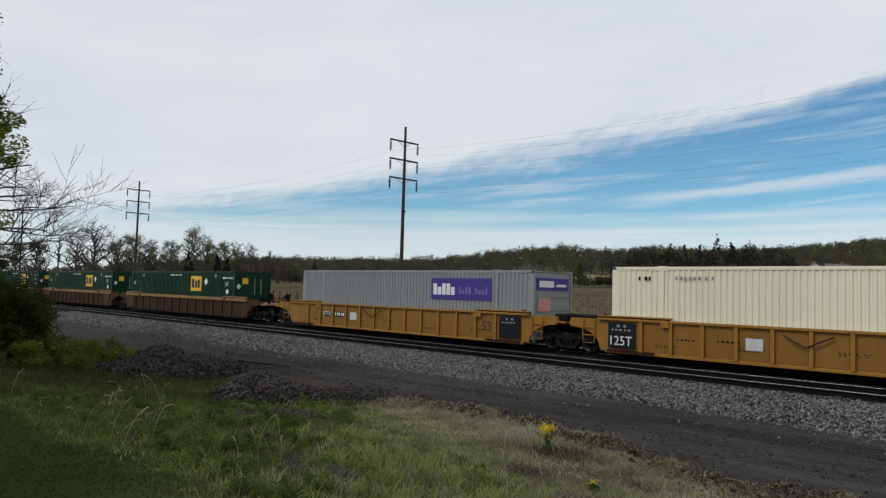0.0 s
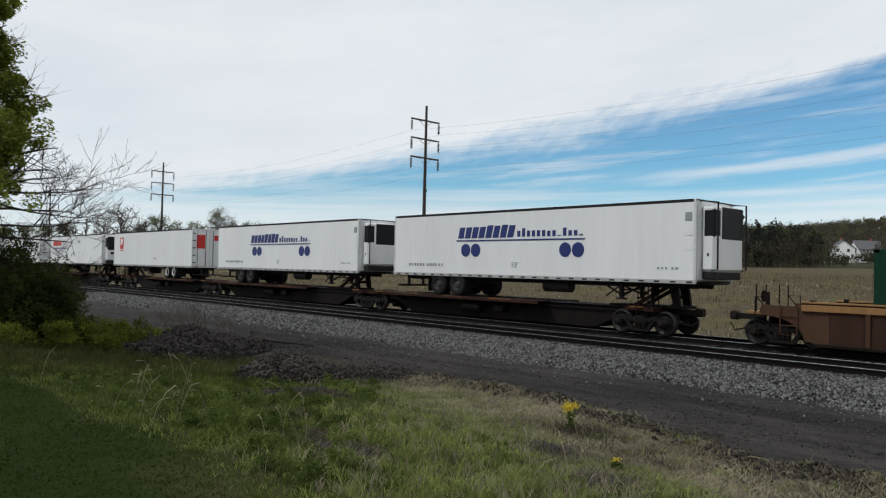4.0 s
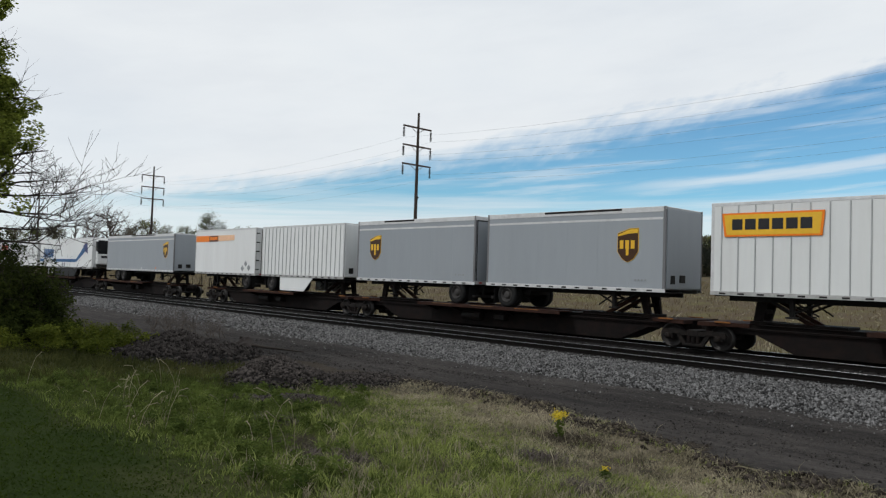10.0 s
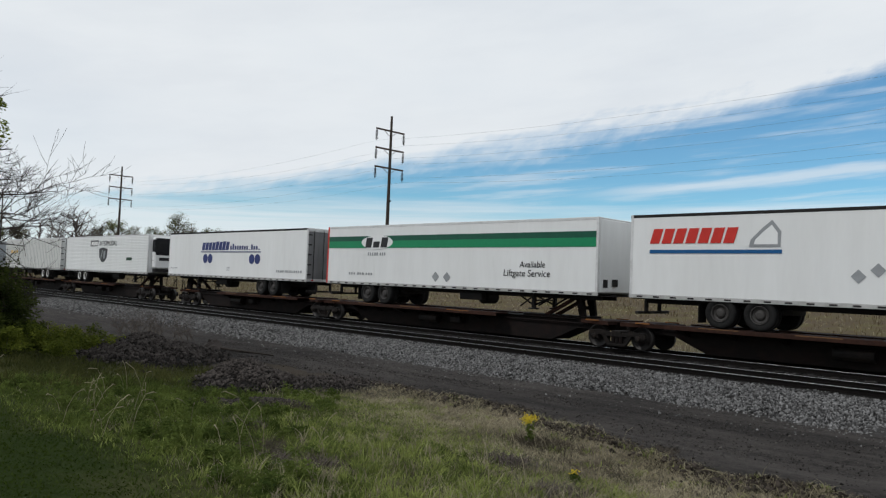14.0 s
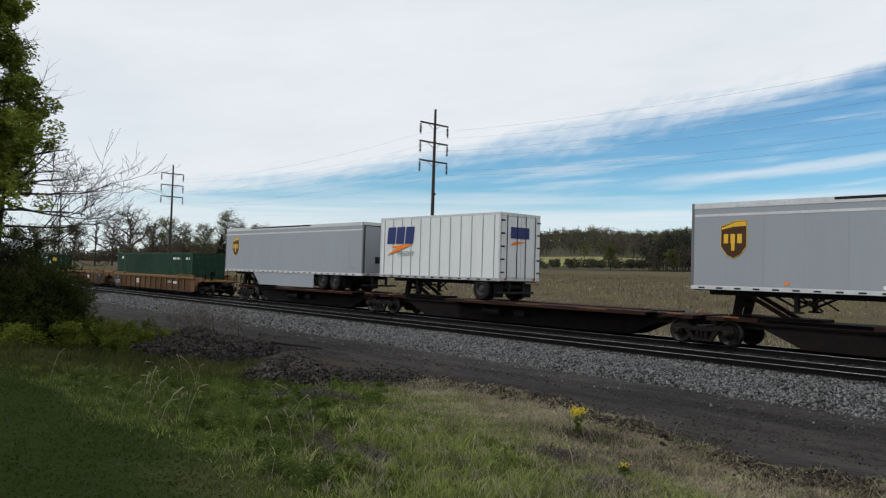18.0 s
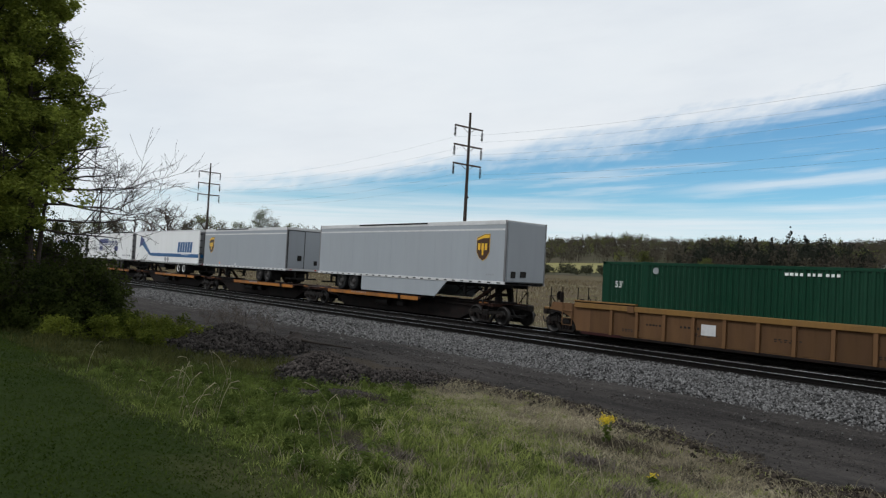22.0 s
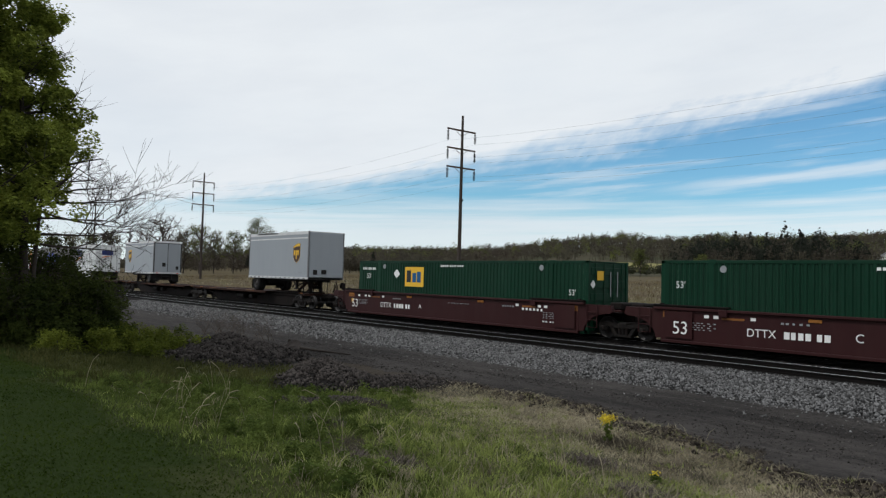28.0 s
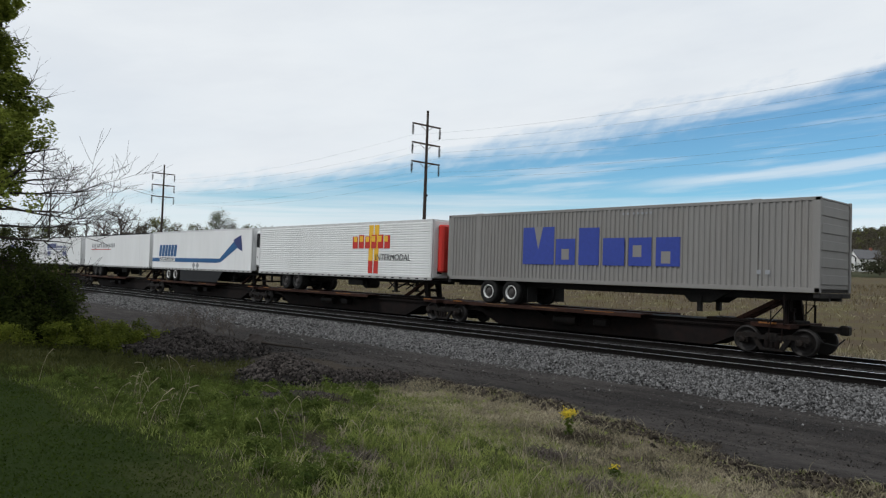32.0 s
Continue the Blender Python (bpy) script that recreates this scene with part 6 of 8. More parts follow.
def load_wells():
    t, mid, h = container("shipping_container", "cream corrugated 53-foot container in a yellow well car", -14.9, 1.25, CREAM, 3.2, ribs=76)
    marks(t, bars(-5.6, -HALF - 0.004, 2.75, 0.12, 8, 0.12), LETTER_GREY)
    marks(t, bars(-7.0, -HALF - 0.004, 2.72, 0.14, 3, 0.12), BLACK)
    t, mid, h = container("shipping_container", "cream corrugated 53-foot container in a yellow well car", 5.3, 21.45, CREAM, 3.2, ribs=76)
    t, mid, h = container("shipping_container", "silver corrugated 53-foot container with a purple sign", -34.7, -18.5, SILVER, 3.08, False)
    y = -HALF - 0.004
    patch(t, "purple_sign", [(2.2, 1.80), (5.88, 1.80), (5.88, 2.74), (2.2, 2.74)], PURPLE, y=y)
    word(t, 2.35, 3.75, 2.0, 2.5, (1, 0.7, 1, 1, 0.7), LETTER_WHITE, y=y - 0.007)
    word(t, 3.95, 5.7, 2.05, 2.4, (0.9, 0.6, 0.9, 0.9, 0.1, 0.8, 0.6, 0.6, 0.9), mat("dull_violet_vinyl", (0.16, 0.13, 0.36), 0.5), y=y - 0.007, gap=0.35)
    marks(t, bars(-4.2, y, 2.62, 0.13, 7, 0.14), LETTER_GREY)
    part("end_sign", Geo().box(h - 0.015, h + 0.006, -1.1, 1.0, 2.3, 2.8), PURPLE, t, "purple sign on the end")
    part("end_bars", Geo().box(h - 0.01, h + 0.012, -0.95, 0.0, 2.42, 2.68).box(h - 0.01, h + 0.010, 0.15, 0.85, 2.45, 2.55), LETTER_WHITE, t)
    part("red_decal", Geo().box(h - 0.015, h + 0.006, -1.0, -0.2, 1.45, 2.0), mat("faded_red_decal", (0.5, 0.25, 0.24), 0.6), t)
    square_mark_container(-58.55, -42.3)
    square_mark_container(-78.7, -62.45)
    square_mark_container(-98.2, -81.95)
    t, mid, h = container("shipping_container", "faded dark green corrugated 53-foot container", -479.5, -463.3, OLIVE, 3.10)
    marks(t, bars(4.53, y, 2.58, 0.17, 8, 0.13, 0.15), LETTER_WHITE)
    marks(t, bars(-6.9, y, 2.6, 0.2, 2, 0.18, 0.15), LETTER_WHITE)
    marks(t, bars(6.9, y, 2.58, 0.17, 3, 0.2, 0.15), LETTER_WHITE)
    square_mark_container(-519.0, -502.75)
    square_mark_container(-633.95, -617.7)
    square_mark_container(-652.8, -636.55)
    square_mark_container(-672.35, -656.1, f=-1)


def load_spines():
    dotted_trailer(-119.75, -103.6, 1, True)
    dotted_trailer(-139.0, -122.75, 1, True)
    t, mid, h = trailer("semi_trailer", "white box trailer with a small red square mark", -159.35, -143.15, -1, WHITE, rim=RIM, roof_trim=FRAME)
    patch(t, "red_square", [(-6.6, 3.30), (-5.82, 3.30), (-5.82, 4.30), (-6.6, 4.30)], RED)
    patch(t, "white_flash", [(-6.5, 3.75), (-6.25, 3.65), (-5.95, 3.9), (-5.95, 4.2), (-6.4, 4.2)], WHITE, y=Y0 - 0.006)
    patch(t, "red_underline", [(-6.6, 3.12), (-5.82, 3.12), (-5.82, 3.2), (-6.6, 3.2)], RED)
    part("door_mark", Geo().box(h + 0.056, h + 0.062, -1.0, -0.35, 3.3, 4.3).box(h + 0.056, h + 0.062, 0.35, 0.95, 3.9, 4.3), RED, t, "red mark on the rear doors")
    marks(t, bars(0.9, Y0, 2.45, 0.14, 2, 0.25), LETTER_GREY)
    slant_block_trailer(-178.85, -162.55)
    t, mid, h = trailer("semi_trailer", "plain white box trailer with small gold print", -199.4, -183.2, -1, WHITE, rim=RIM, doors=WHITE)
    word(t, -6.65, -5.8, 4.07, 4.38, (1, 1, 1), GOLD, 0.1)
    marks(t, bars(-6.45, Y0, 3.92, 0.1, 6, 0.13), LETTER_GREY)
    part("roof_edge", Geo().box(-4.9, -2.2, -HALF - 0.012, -HALF + 0.02, 4.66, 4.775), FRAME, t, "dark patch of roof edge")
    fluted(-218.15, -201.95, -1, False)
    pup(-230.1, -221.55, 1, "orange_r")
    pup(-239.3, -230.85, -1, "sign")
    shield_trailer(-249.4, -240.95, 1, 1, z1=4.88)
    shield_trailer(-258.6, -250.1, -1, 1, z1=4.88)
    pup(-268.3, -259.8, 1, "plain")
    pup(-277.5, -269.1, -1, "orange_l")
    shield_trailer(-294.9, -281.1, 1)
    arrow_trailer(-314.95, -298.7, 1)
    slant_block_trailer(-332.2, -316.0)
    t, mid, h = trailer("semi_trailer", "white trailer with a broad green band", -349.75, -333.5, 1, WHITE, z1=4.76)
    patch(t, "green_band", [(-h + 0.1, 3.66), (h - 0.1, 3.66), (h - 0.1, 4.0), (-h + 0.1, 4.0)], STRIPE_GREEN)
    patch(t, "dark_green_band", [(-h + 0.1, 4.0), (h - 0.1, 4.0), (h - 0.1, 4.24), (-h + 0.1, 4.24)], mat("dark_green_vinyl", (0.008, 0.075, 0.045), 0.45))
    patch(t, "white_oval", [(-4.25 + 1.15 * math.cos(i * 0.314), 3.93 + 0.34 * math.sin(i * 0.314)) for i in range(20)], WHITE, y=Y0 - 0.006)
    word(t, -5.1, -3.4, 3.68, 4.16, (1, 0.6, 1), INK, 0.2, y=Y0 - 0.012)
    marks(t, bars(-4.9, Y0, 3.3, 0.14, 8, 0.12), LETTER_GREY)
    lettering(t, "Available", 4.5, 5.75, Y0 - 0.004, 2.86, INK, 0.1)
    lettering(t, "Liftgate Service", 3.7, 6.0, Y0 - 0.004, 2.50, INK, 0.1)
    marks(t, bars(-6.3, Y0, 2.35, 0.11, 9, 0.14), LETTER_GREY)
    for x in (-0.2, 0.5):
        patch(t, "diamond_placard", [(x, 2.15), (x + 0.22, 2.37), (x, 2.6), (x - 0.22, 2.37)], LETTER_GREY)
    part("rear_post", Geo().box(-h - 0.02, -h + 0.09, -HALF - 0.012, -HALF + 0.04, 1.88, 4.74), RED, t, "red rear corner post")
    dotted_trailer(-367.75, -351.55, -1)
    fluted(-387.45, -371.1, 1, True)
    t, mid, h = trailer("semi_trailer", "off-white ribbed box trailer with a small gold mark", -405.0, -388.85, -1, mat("off_white_sheet", (0.62, 0.62, 0.59), 0.5, vary=0.05, dirt=0.15, dirt_color=GRIME, streak=True), rim=RIM, sides="ribbed")
    marks(t, bars(-6.2, -HALF - 0.034, 3.35, 0.3, 5, 0.3), GOLD)
    shield_trailer(-422.8, -409.1, -1)
    pup(-440.25, -431.75, -1, "freight")
    shield_trailer(-457.85, -441.75, -1, skirt=True)
    shield_trailer(-540.7, -524.4, 1, skirt=True)
    shield_trailer(-558.9, -544.95, -1)
    arrow_trailer(-576.2, -559.95, -1)
    dotted_trailer(-593.65, -577.4, -1)
    dotted_trailer(-611.0, -594.85, -1)
    shield_trailer(-686.5, -678.15, 1, 1, z1=4.9)
    t = shield_trailer(-714.65, -706.4, -1, 1, z1=4.9)
    patch(t, "roof_sketch", [(1.0, 2.42), (2.2, 2.68), (3.0, 2.42), (3.0, 2.52), (2.2, 2.86), (1.0, 2.55)], LETTER_GREY, y=-HALF - 0.002)
    pup(-733.6, -725.1, -1, "freight_skirt")
    t, mid, h = container("chassis_container", "taupe corrugated container with tall blue blocks on a wheeled chassis", -753.2, -737.0, TAUPE, 4.87, False, 80, z0=1.98)
    y = -HALF - 0.004
    word(t, -3.56, -1.95, 2.7, 4.2, (1,), ROYAL, y=y, gap=0.0)
    patch(t, "block_notch", [(-2.98, 4.22), (-2.75, 3.3), (-2.52, 4.22)], TAUPE, y=y - 0.006)
    word(t, -1.85, 3.72, 2.7, 4.2, (0.68, 0.95, 0.68, 0.68, 0.68), ROYAL, y=y, gap=0.16)
    for x, z in ((-1.38, 3.1), (1.85, 3.22), (3.0, 3.0)):
        patch(t, "block_hole", [(x - 0.18, z - 0.2), (x + 0.18, z - 0.2), (x + 0.18, z + 0.22), (x - 0.18, z + 0.22)], TAUPE, y=y - 0.006)
    marks(t, bars(1.2, y, 4.55, 0.09, 7, 0.13), LETTER_GREY)
    marks(t, bars(6.2, y, 2.5, 0.14, 2, 0.2), LETTER_GREY)
    ch = part("chassis", Geo().box(-h, h, -0.55, -0.42, 1.72, 1.96, 0.01).box(-h, h, 0.42, 0.55, 1.72, 1.96, 0.01).box(-h, -h + 0.2, -1.25, 1.25, 1.82, 1.97, 0.01).box(h - 0.2, h, -1.25, 1.25, 1.82, 1.97, 0.01), FRAME, t, "dark container chassis")
    for d in (2.6, 3.9):
        road_wheel(ch, -h + d, RIM)
    for s in (-1, 1):
        part("landing_leg", Geo().box(h - 4.2, h - 4.05, s * 0.6, s * 0.75, 1.2, 1.75, 0.01), FRAME, ch)
        part("gear_bracket", Geo().prism([(h - 5.0, 1.96), (h - 3.0, 1.96), (h - 3.75, 1.5), (h - 4.5, 1.5)], "y", s * 0.60, s * 0.66), FRAME, ch)
        part("mud_flap", Geo().box(-h + 4.75, -h + 4.77, s * 0.6, s * 1.2, 1.15, 1.75), RUBBER, ch)
    t, mid, h = trailer("semi_trailer", "white fluted refrigerated trailer with yellow and red bars", -770.6, -754.3, 1, SHEET, sides="fluted", reefer=False)
    y = Y0 - 0.008
    for x in (3.25, 3.72):
        patch(t, "yellow_bar", [(x, 2.1), (x + 0.36, 2.1), (x + 0.36, 4.58), (x, 4.58)], GOLD, y=y)
        patch(t, "red_fade", [(x, 2.1), (x + 0.36, 2.1), (x + 0.36, 2.75), (x, 2.75)], RED, y=y - 0.006)
    word(t, 1.85, 5.1, 3.38, 4.08, (0.9, 1, 0.9, 1, 1, 0.95), RED, y=y - 0.008)
    word(t, 1.95, 5.05, 3.72, 4.02, (0.9, 1, 0.9, 1, 1, 0.95), GOLD, y=y - 0.014, gap=0.42)
    lettering(t, "INTERMODAL", 3.85, 6.6, y - 0.014, 2.78, INK, 0.12)
    part("red_unit", Geo().box(h + 0.02, h + 0.42, -1.0, 1.0, 2.25, 4.5, 0.08), RED, t, "red cooling unit on the nose")
    arrow_trailer(-787.9, -771.6, 1)
    t, mid, h = trailer("semi_trailer", "plain white box trailer with small print", -804.7, -788.5, 1, WHITE, roof_trim=FRAME)
    marks(t, bars(-6.0, Y0, 3.6, 0.35, 14, 0.3), LETTER_GREY)
    patch(t, "red_underline", [(-6.2, 3.4), (-1.0, 3.4), (-1.0, 3.46), (-6.2, 3.46)], RED)
    dotted_trailer(-822.2, -806.0, 1)
    dotted_trailer(-839.6, -823.4, 1)


def build_train():
    # well cars: bogie centres from the head backwards
    for pts, side, top, panel, style in (((22.9, 3.2, -17.0, -37.3), YELLOW, YELLOW, BLACK, "y"), ((-38.9, -60.6, -80.9, -101.7), BROWN, FADED_TAN, BROWN, "g"),
                                         ((-461.0, -481.4, -501.1, -521.8), TAN, DULL_YELLOW, BLACK, "t"), ((-613.6, -635.1, -654.6, -675.2), MAROON, MAROON, MAROON, "m")):
        for i in range(3):
            well_unit(pts[i + 1], pts[i], i == 2, i == 0, side, top, panel, style)
    # spine cars: bogie centres, orange deck edges or not
    cars = (((-105.0, -122.2, -140.7, -157.4), 0), ((-162.6, -180.8, -199.4, -216.9), 0), ((-221.8, -240.0, -259.1, -275.8), 0),
            ((-281.2, -297.5, -315.4, -332.8, -350.2, -366.2), 0), ((-371.2, -387.8, -405.9, -422.5, -440.5, -456.1), 0),
            ((-524.9, -541.5, -558.3, -575.5, -593.7, -608.4), 1), ((-678.3, -696.5, -714.7, -732.2), 0), ((-737.6, -753.7, -771.0, -788.0, -805.2, -822.8, -840.0), 0))
    for pts, orange in cars:
        for i in range(len(pts) - 1):
            b, a = pts[i], pts[i + 1]
            hitches, decks = [], []
            for x, s in NOSES:
                if a < x - s * 3 < b:
                    hitches.append((x - s * 1.35, s))
            ends = [s for x, s in hitches]
            decks.append((a + (5.4 if -1 in ends else 2.0), b - (5.4 if 1 in ends else 2.0)))
            spine_unit(a, b, i == len(pts) - 2, i == 0, orange, hitches, decks)


# where each piggyback trailer's nose stands on the train, and which way it points
NOSES = ((-103.6, 1), (-122.75, 1), (-159.35, -1), (-162.55, 1), (-199.4, -1), (-218.15, -1), (-221.55, 1), (-239.3, -1), (-240.95, 1), (-258.6, -1), (-259.8, 1), (-277.5, -1),
         (-281.1, 1), (-298.7, 1), (-316.0, 1), (-333.5, 1), (-367.75, -1), (-371.1, 1), (-405.0, -1), (-422.8, -1), (-440.25, -1), (-457.85, -1), (-524.4, 1), (-558.9, -1),
         (-576.2, -1), (-593.65, -1), (-611.0, -1), (-678.15, 1), (-714.65, -1), (-733.6, -1), (-737.0, 1), (-754.3, 1), (-771.6, 1), (-788.5, 1), (-806.0, 1), (-823.4, 1))


def motions():
    """The whole train rolls past at one steady speed."""
    for ob, x in MOVERS:
        walk(ob, [(0.0, pose(x, TRACK_FAR, 0)), (32.0, pose(x + SPEED * 32.0, TRACK_FAR, 0))])


build_train()
load_wells()
load_spines()


# ---------------------------------------------------------------- plants
def patchy(x, y, f, seed):
    """A cheap smooth pattern between 0 and 1 over the ground."""
    a = np.sin(x * f + seed) * np.cos(y * f * 1.3 - seed * 2.1) + 0.7 * np.sin(x * f * 2.3 + y * f * 1.7 + seed * 3.3) + 0.4 * np.cos(x * f * 4.1 - y * f * 3.7 + seed)
    return np.clip(a / 4.2 + 0.5, 0, 1)


def blades(name, label, xy, height, width, lean, material, seed, category="grass", lift=0.0):
    """Loose blades, each one bent triangle pair rooted in the ground."""
    rg = np.random.default_rng(seed)
    n = len(xy)
    z = land(xy[:, 0], xy[:, 1]) + lift
    base = np.stack([xy[:, 0], xy[:, 1], z - 0.01], -1)
    a = rg.uniform(0, 2 * math.pi, n)
    side = np.stack([np.cos(a), np.sin(a), np.zeros(n)], -1) * (width * rg.uniform(0.6, 1.3, n))[:, None]
    b = rg.uniform(0, 2 * math.pi, n)
    h = height * rg.uniform(0.45, 1.25, n)
    out = np.stack([np.cos(b), np.sin(b), np.zeros(n)], -1) * (h * lean * rg.uniform(0.2, 1.3, n))[:, None]
    up = np.zeros((n, 3))
    up[:, 2] = h
    p0, p1 = base - side, base + side
    m0, m1 = base - side * 0.75 + out * 0.35 + up * 0.6, base + side * 0.75 + out * 0.35 + up * 0.6
    tip = base + out + up * rg.uniform(0.75, 1.05, n)[:, None]
    v = np.stack([p0, p1, m1, m0, m0, m1, tip], 1)
    idx = np.array([0, 1, 2, 3])
    quads = v[:, :4].reshape(-1, 3)
    tris = v[:, 4:].reshape(-1, 3)
    me = bpy.data.meshes.new(name)
    allv = np.concatenate([v[:, [0, 1, 2, 3, 6]].reshape(-1, 3)])
    me.vertices.add(len(allv))
    me.vertices.foreach_set("co", allv.astype(np.float32).ravel())
    k = 5 * np.arange(n)
    loops = np.stack([k, k + 1, k + 2, k + 3, k + 3, k + 2, k + 4], 1).ravel()
    me.loops.add(len(loops))
    me.loops.foreach_set("vertex_index", loops.astype(np.int32))
    me.polygons.add(2 * n)
    s = 7 * np.arange(n)
    me.polygons.foreach_set("loop_start", np.stack([s, s + 4], 1).ravel().astype(np.int32))
    me.polygons.foreach_set("loop_total", np.tile([4, 3], n).astype(np.int32))
    me.update(calc_edges=True)
    me.materials.append(material)
    return tagged(new(name, me), label, category, "", "stuff")


def scatter(n, x0, x1, y0, y1, seed, keep=None):
    rg = np.random.default_rng(seed)
    xy = np.stack([rg.uniform(x0, x1, n), rg.uniform(y0, y1, n)], -1)
    if keep is not None:
        xy = xy[keep(xy[:, 0], xy[:, 1], rg.uniform(0, 1, n))]
    return xy


def wedge(x, y):
    """Ground that the eye ever looks over, with some margin."""
    az = np.degrees(np.arctan2(-x, np.maximum(y, 0.01)))
    return (az > -35) & (az < 88)


def tufts(n, each, spread, x0, x1, y0, y1, seed, keep):
    """Blades in clumps: a root place for every blade, and a height for its clump."""
    c = scatter(n, x0, x1, y0, y1, seed, keep)
    rg = np.random.default_rng(seed + 500)
    k = np.repeat(np.arange(len(c)), each)
    r = spread * rg.uniform(0.5, 1.6, len(c))
    xy = c[k] + rg.normal(0, 1, (len(k), 2)) * r[k][:, None]
    return xy, (rg.uniform(0.45, 1.5, len(c)) ** 1.2)[k]


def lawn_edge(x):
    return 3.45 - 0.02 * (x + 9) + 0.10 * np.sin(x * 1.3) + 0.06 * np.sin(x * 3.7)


def thin(x, y):
    """Poor soil between the slag and the flowering weed: 1 in its middle, 0 outside."""
    u, w = ((x + 10.6) + (y - 9.7)) * 0.7071, ((y - 9.7) - (x + 10.6)) * 0.7071
    return np.clip(1.6 - np.hypot(u / 1.4, w / 2.3) * 1.2, 0, 1)


def olive(x, y):
    """How far the grass has gone over from lush green to olive and straw."""
    return np.clip((x + 1.05 * y + 3.3 + 1.6 * (patchy(x, y, 0.8, 3.3) - 0.5)) / 3.2, 0, 1)


def fade(xy):
    """Grass stands lower near the road, near the lawn and where the soil is thin."""
    x, y = xy[:, 0], xy[:, 1]
    return (1 - 0.6 * thin(x, y)) * np.clip((grass_edge(x) + 0.3 - y) / 2.6, 0.28, 1) * np.clip((y - lawn_edge(x) + 0.5) / 1.4, 0.35, 1)


def slag(x, y):
    """Ground under the slag heaps, where little grows."""
    near = np.zeros(np.shape(x), bool)
    for cx, cy, r in ((-13.2, 8.2, 1.0), (-16.0, 9.75, 1.35), (-23.4, 10.3, 2.6)):
        near |= np.hypot(x - cx, y - cy) < r * (0.9 + 0.15 * np.sin(x * 5 + y * 7))
    return near


def make_grass():
    def rough(x, y, u):
        return wedge(x, y) & (y < grass_edge(x) + 0.35 * np.sin(x * 2.1) + 0.6 * u - 0.3) & (u < np.clip((y - lawn_edge(x) + 0.35) / 0.9, 0, 1)) & (u < 0.45 + 0.6 * patchy(x, y, 0.9, 1.7)) & (~slag(x, y) | (u < 0.06))

    def clumps(x, y, u):
        return wedge(x, y) & (y < grass_edge(x) + 0.8 * u - 0.3) & (y > lawn_edge(x) + 0.1) & (u < 0.25 + 0.9 * patchy(x, y, 1.1, 5.1)) & (~slag(x, y) | (u < 0.04))
    def lush(x, y, u):
        return rough(x, y, u) & (np.modf(u * 97.3)[0] > 0.85 * olive(x, y)) & (u < 1 - 0.45 * thin(x, y))

    def poor(x, y, u):
        return rough(x, y, u) & (np.modf(u * 97.3)[0] < 0.15 + olive(x, y))
    blades("green_grass", "rough green grass with lighter yellow-green patches", scatter(120000, -17, 4, 2.2, 11.6, 1, lush), 0.085, 0.0062, 0.9, GRASS, 2)
    blades("olive_grass", "olive and straw-coloured rough grass", scatter(95000, -14, 4, 3.4, 11.6, 101, poor), 0.085, 0.0062, 1.1, OLIVE_GRASS, 102)
    xy, k = tufts(3000, 30, 0.05, -17, 4, 3.0, 11.6, 21, lambda x, y, u: clumps(x, y, u) & (np.modf(u * 91.7)[0] > 0.8 * olive(x, y)))
    blades("grass_tufts", "coarse tufts of green grass", xy, 0.145 * k * fade(xy), 0.0068, 0.9, GRASS, 22)
    xy, k = tufts(3000, 26, 0.05, -14, 4, 3.6, 11.4, 121, lambda x, y, u: clumps(x, y, u) & (np.modf(u * 91.7)[0] < 0.1 + olive(x, y)))
    blades("olive_tufts", "coarse tufts of olive grass going to straw", xy, 0.16 * k * fade(xy), 0.0065, 1.0, OLIVE_GRASS, 122)
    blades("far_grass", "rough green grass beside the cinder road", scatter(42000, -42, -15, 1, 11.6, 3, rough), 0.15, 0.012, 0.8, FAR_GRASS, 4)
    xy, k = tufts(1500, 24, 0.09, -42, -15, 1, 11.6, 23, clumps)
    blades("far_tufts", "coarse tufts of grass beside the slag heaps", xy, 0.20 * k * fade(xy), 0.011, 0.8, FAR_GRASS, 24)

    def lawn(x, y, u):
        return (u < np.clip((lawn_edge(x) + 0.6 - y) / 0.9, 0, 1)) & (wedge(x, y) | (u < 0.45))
    blades("mown_lawn", "short mown lawn, its green darkened for tree shade", scatter(130000, -24, 4, -3.5, 5.0, 5, lawn), 0.036, 0.009, 1.5, LAWN, 6)

    def dry(x, y, u):
        return wedge(x, y) & (y > grass_edge(x) - 1.3) & (y < road_edge(x) + 0.1) & (u < 0.24 + 1.0 * patchy(x, y, 1.5, 4.0) ** 1.5)
    blades("dry_grass", "bleached flattened dry grass along the road", scatter(100000, -15, 4, 7.6, 13.0, 7, dry), 0.065, 0.0065, 2.2, STRAW, 8)

    def matted(x, y, u):
        return wedge(x, y) & (y > grass_edge(x) - 0.5) & (y < road_edge(x) + 0.05) & (u < 0.1 + 0.9 * patchy(x, y, 1.3, 6.0))
    xy, k = tufts(2300, 22, 0.10, -14, 3, 7.8, 12.6, 207, matted)
    blades("matted_straw", "matted tufts of bleached straw by the road", xy, 0.085 * k, 0.006, 1.9, STRAW, 208)
    xy = scatter(26000, -14, -7, 7, 12.4, 211, lambda x, y, u: thin(x, y) * (0.25 + patchy(x, y, 1.4, 9.0)) > u)
    blades("thin_straw", "short bleached grass on thin soil", xy, 0.06, 0.006, 1.6, STRAW, 212)
    xy, k = tufts(700, 22, 0.07, -14, 1, 7.6, 12.4, 209, lambda x, y, u: matted(x, y, u) | (thin(x, y) > u))
    blades("short_weeds", "short green weeds growing through the straw", xy, 0.07 * k, 0.0065, 1.1, OLIVE_GRASS, 210, "weeds")
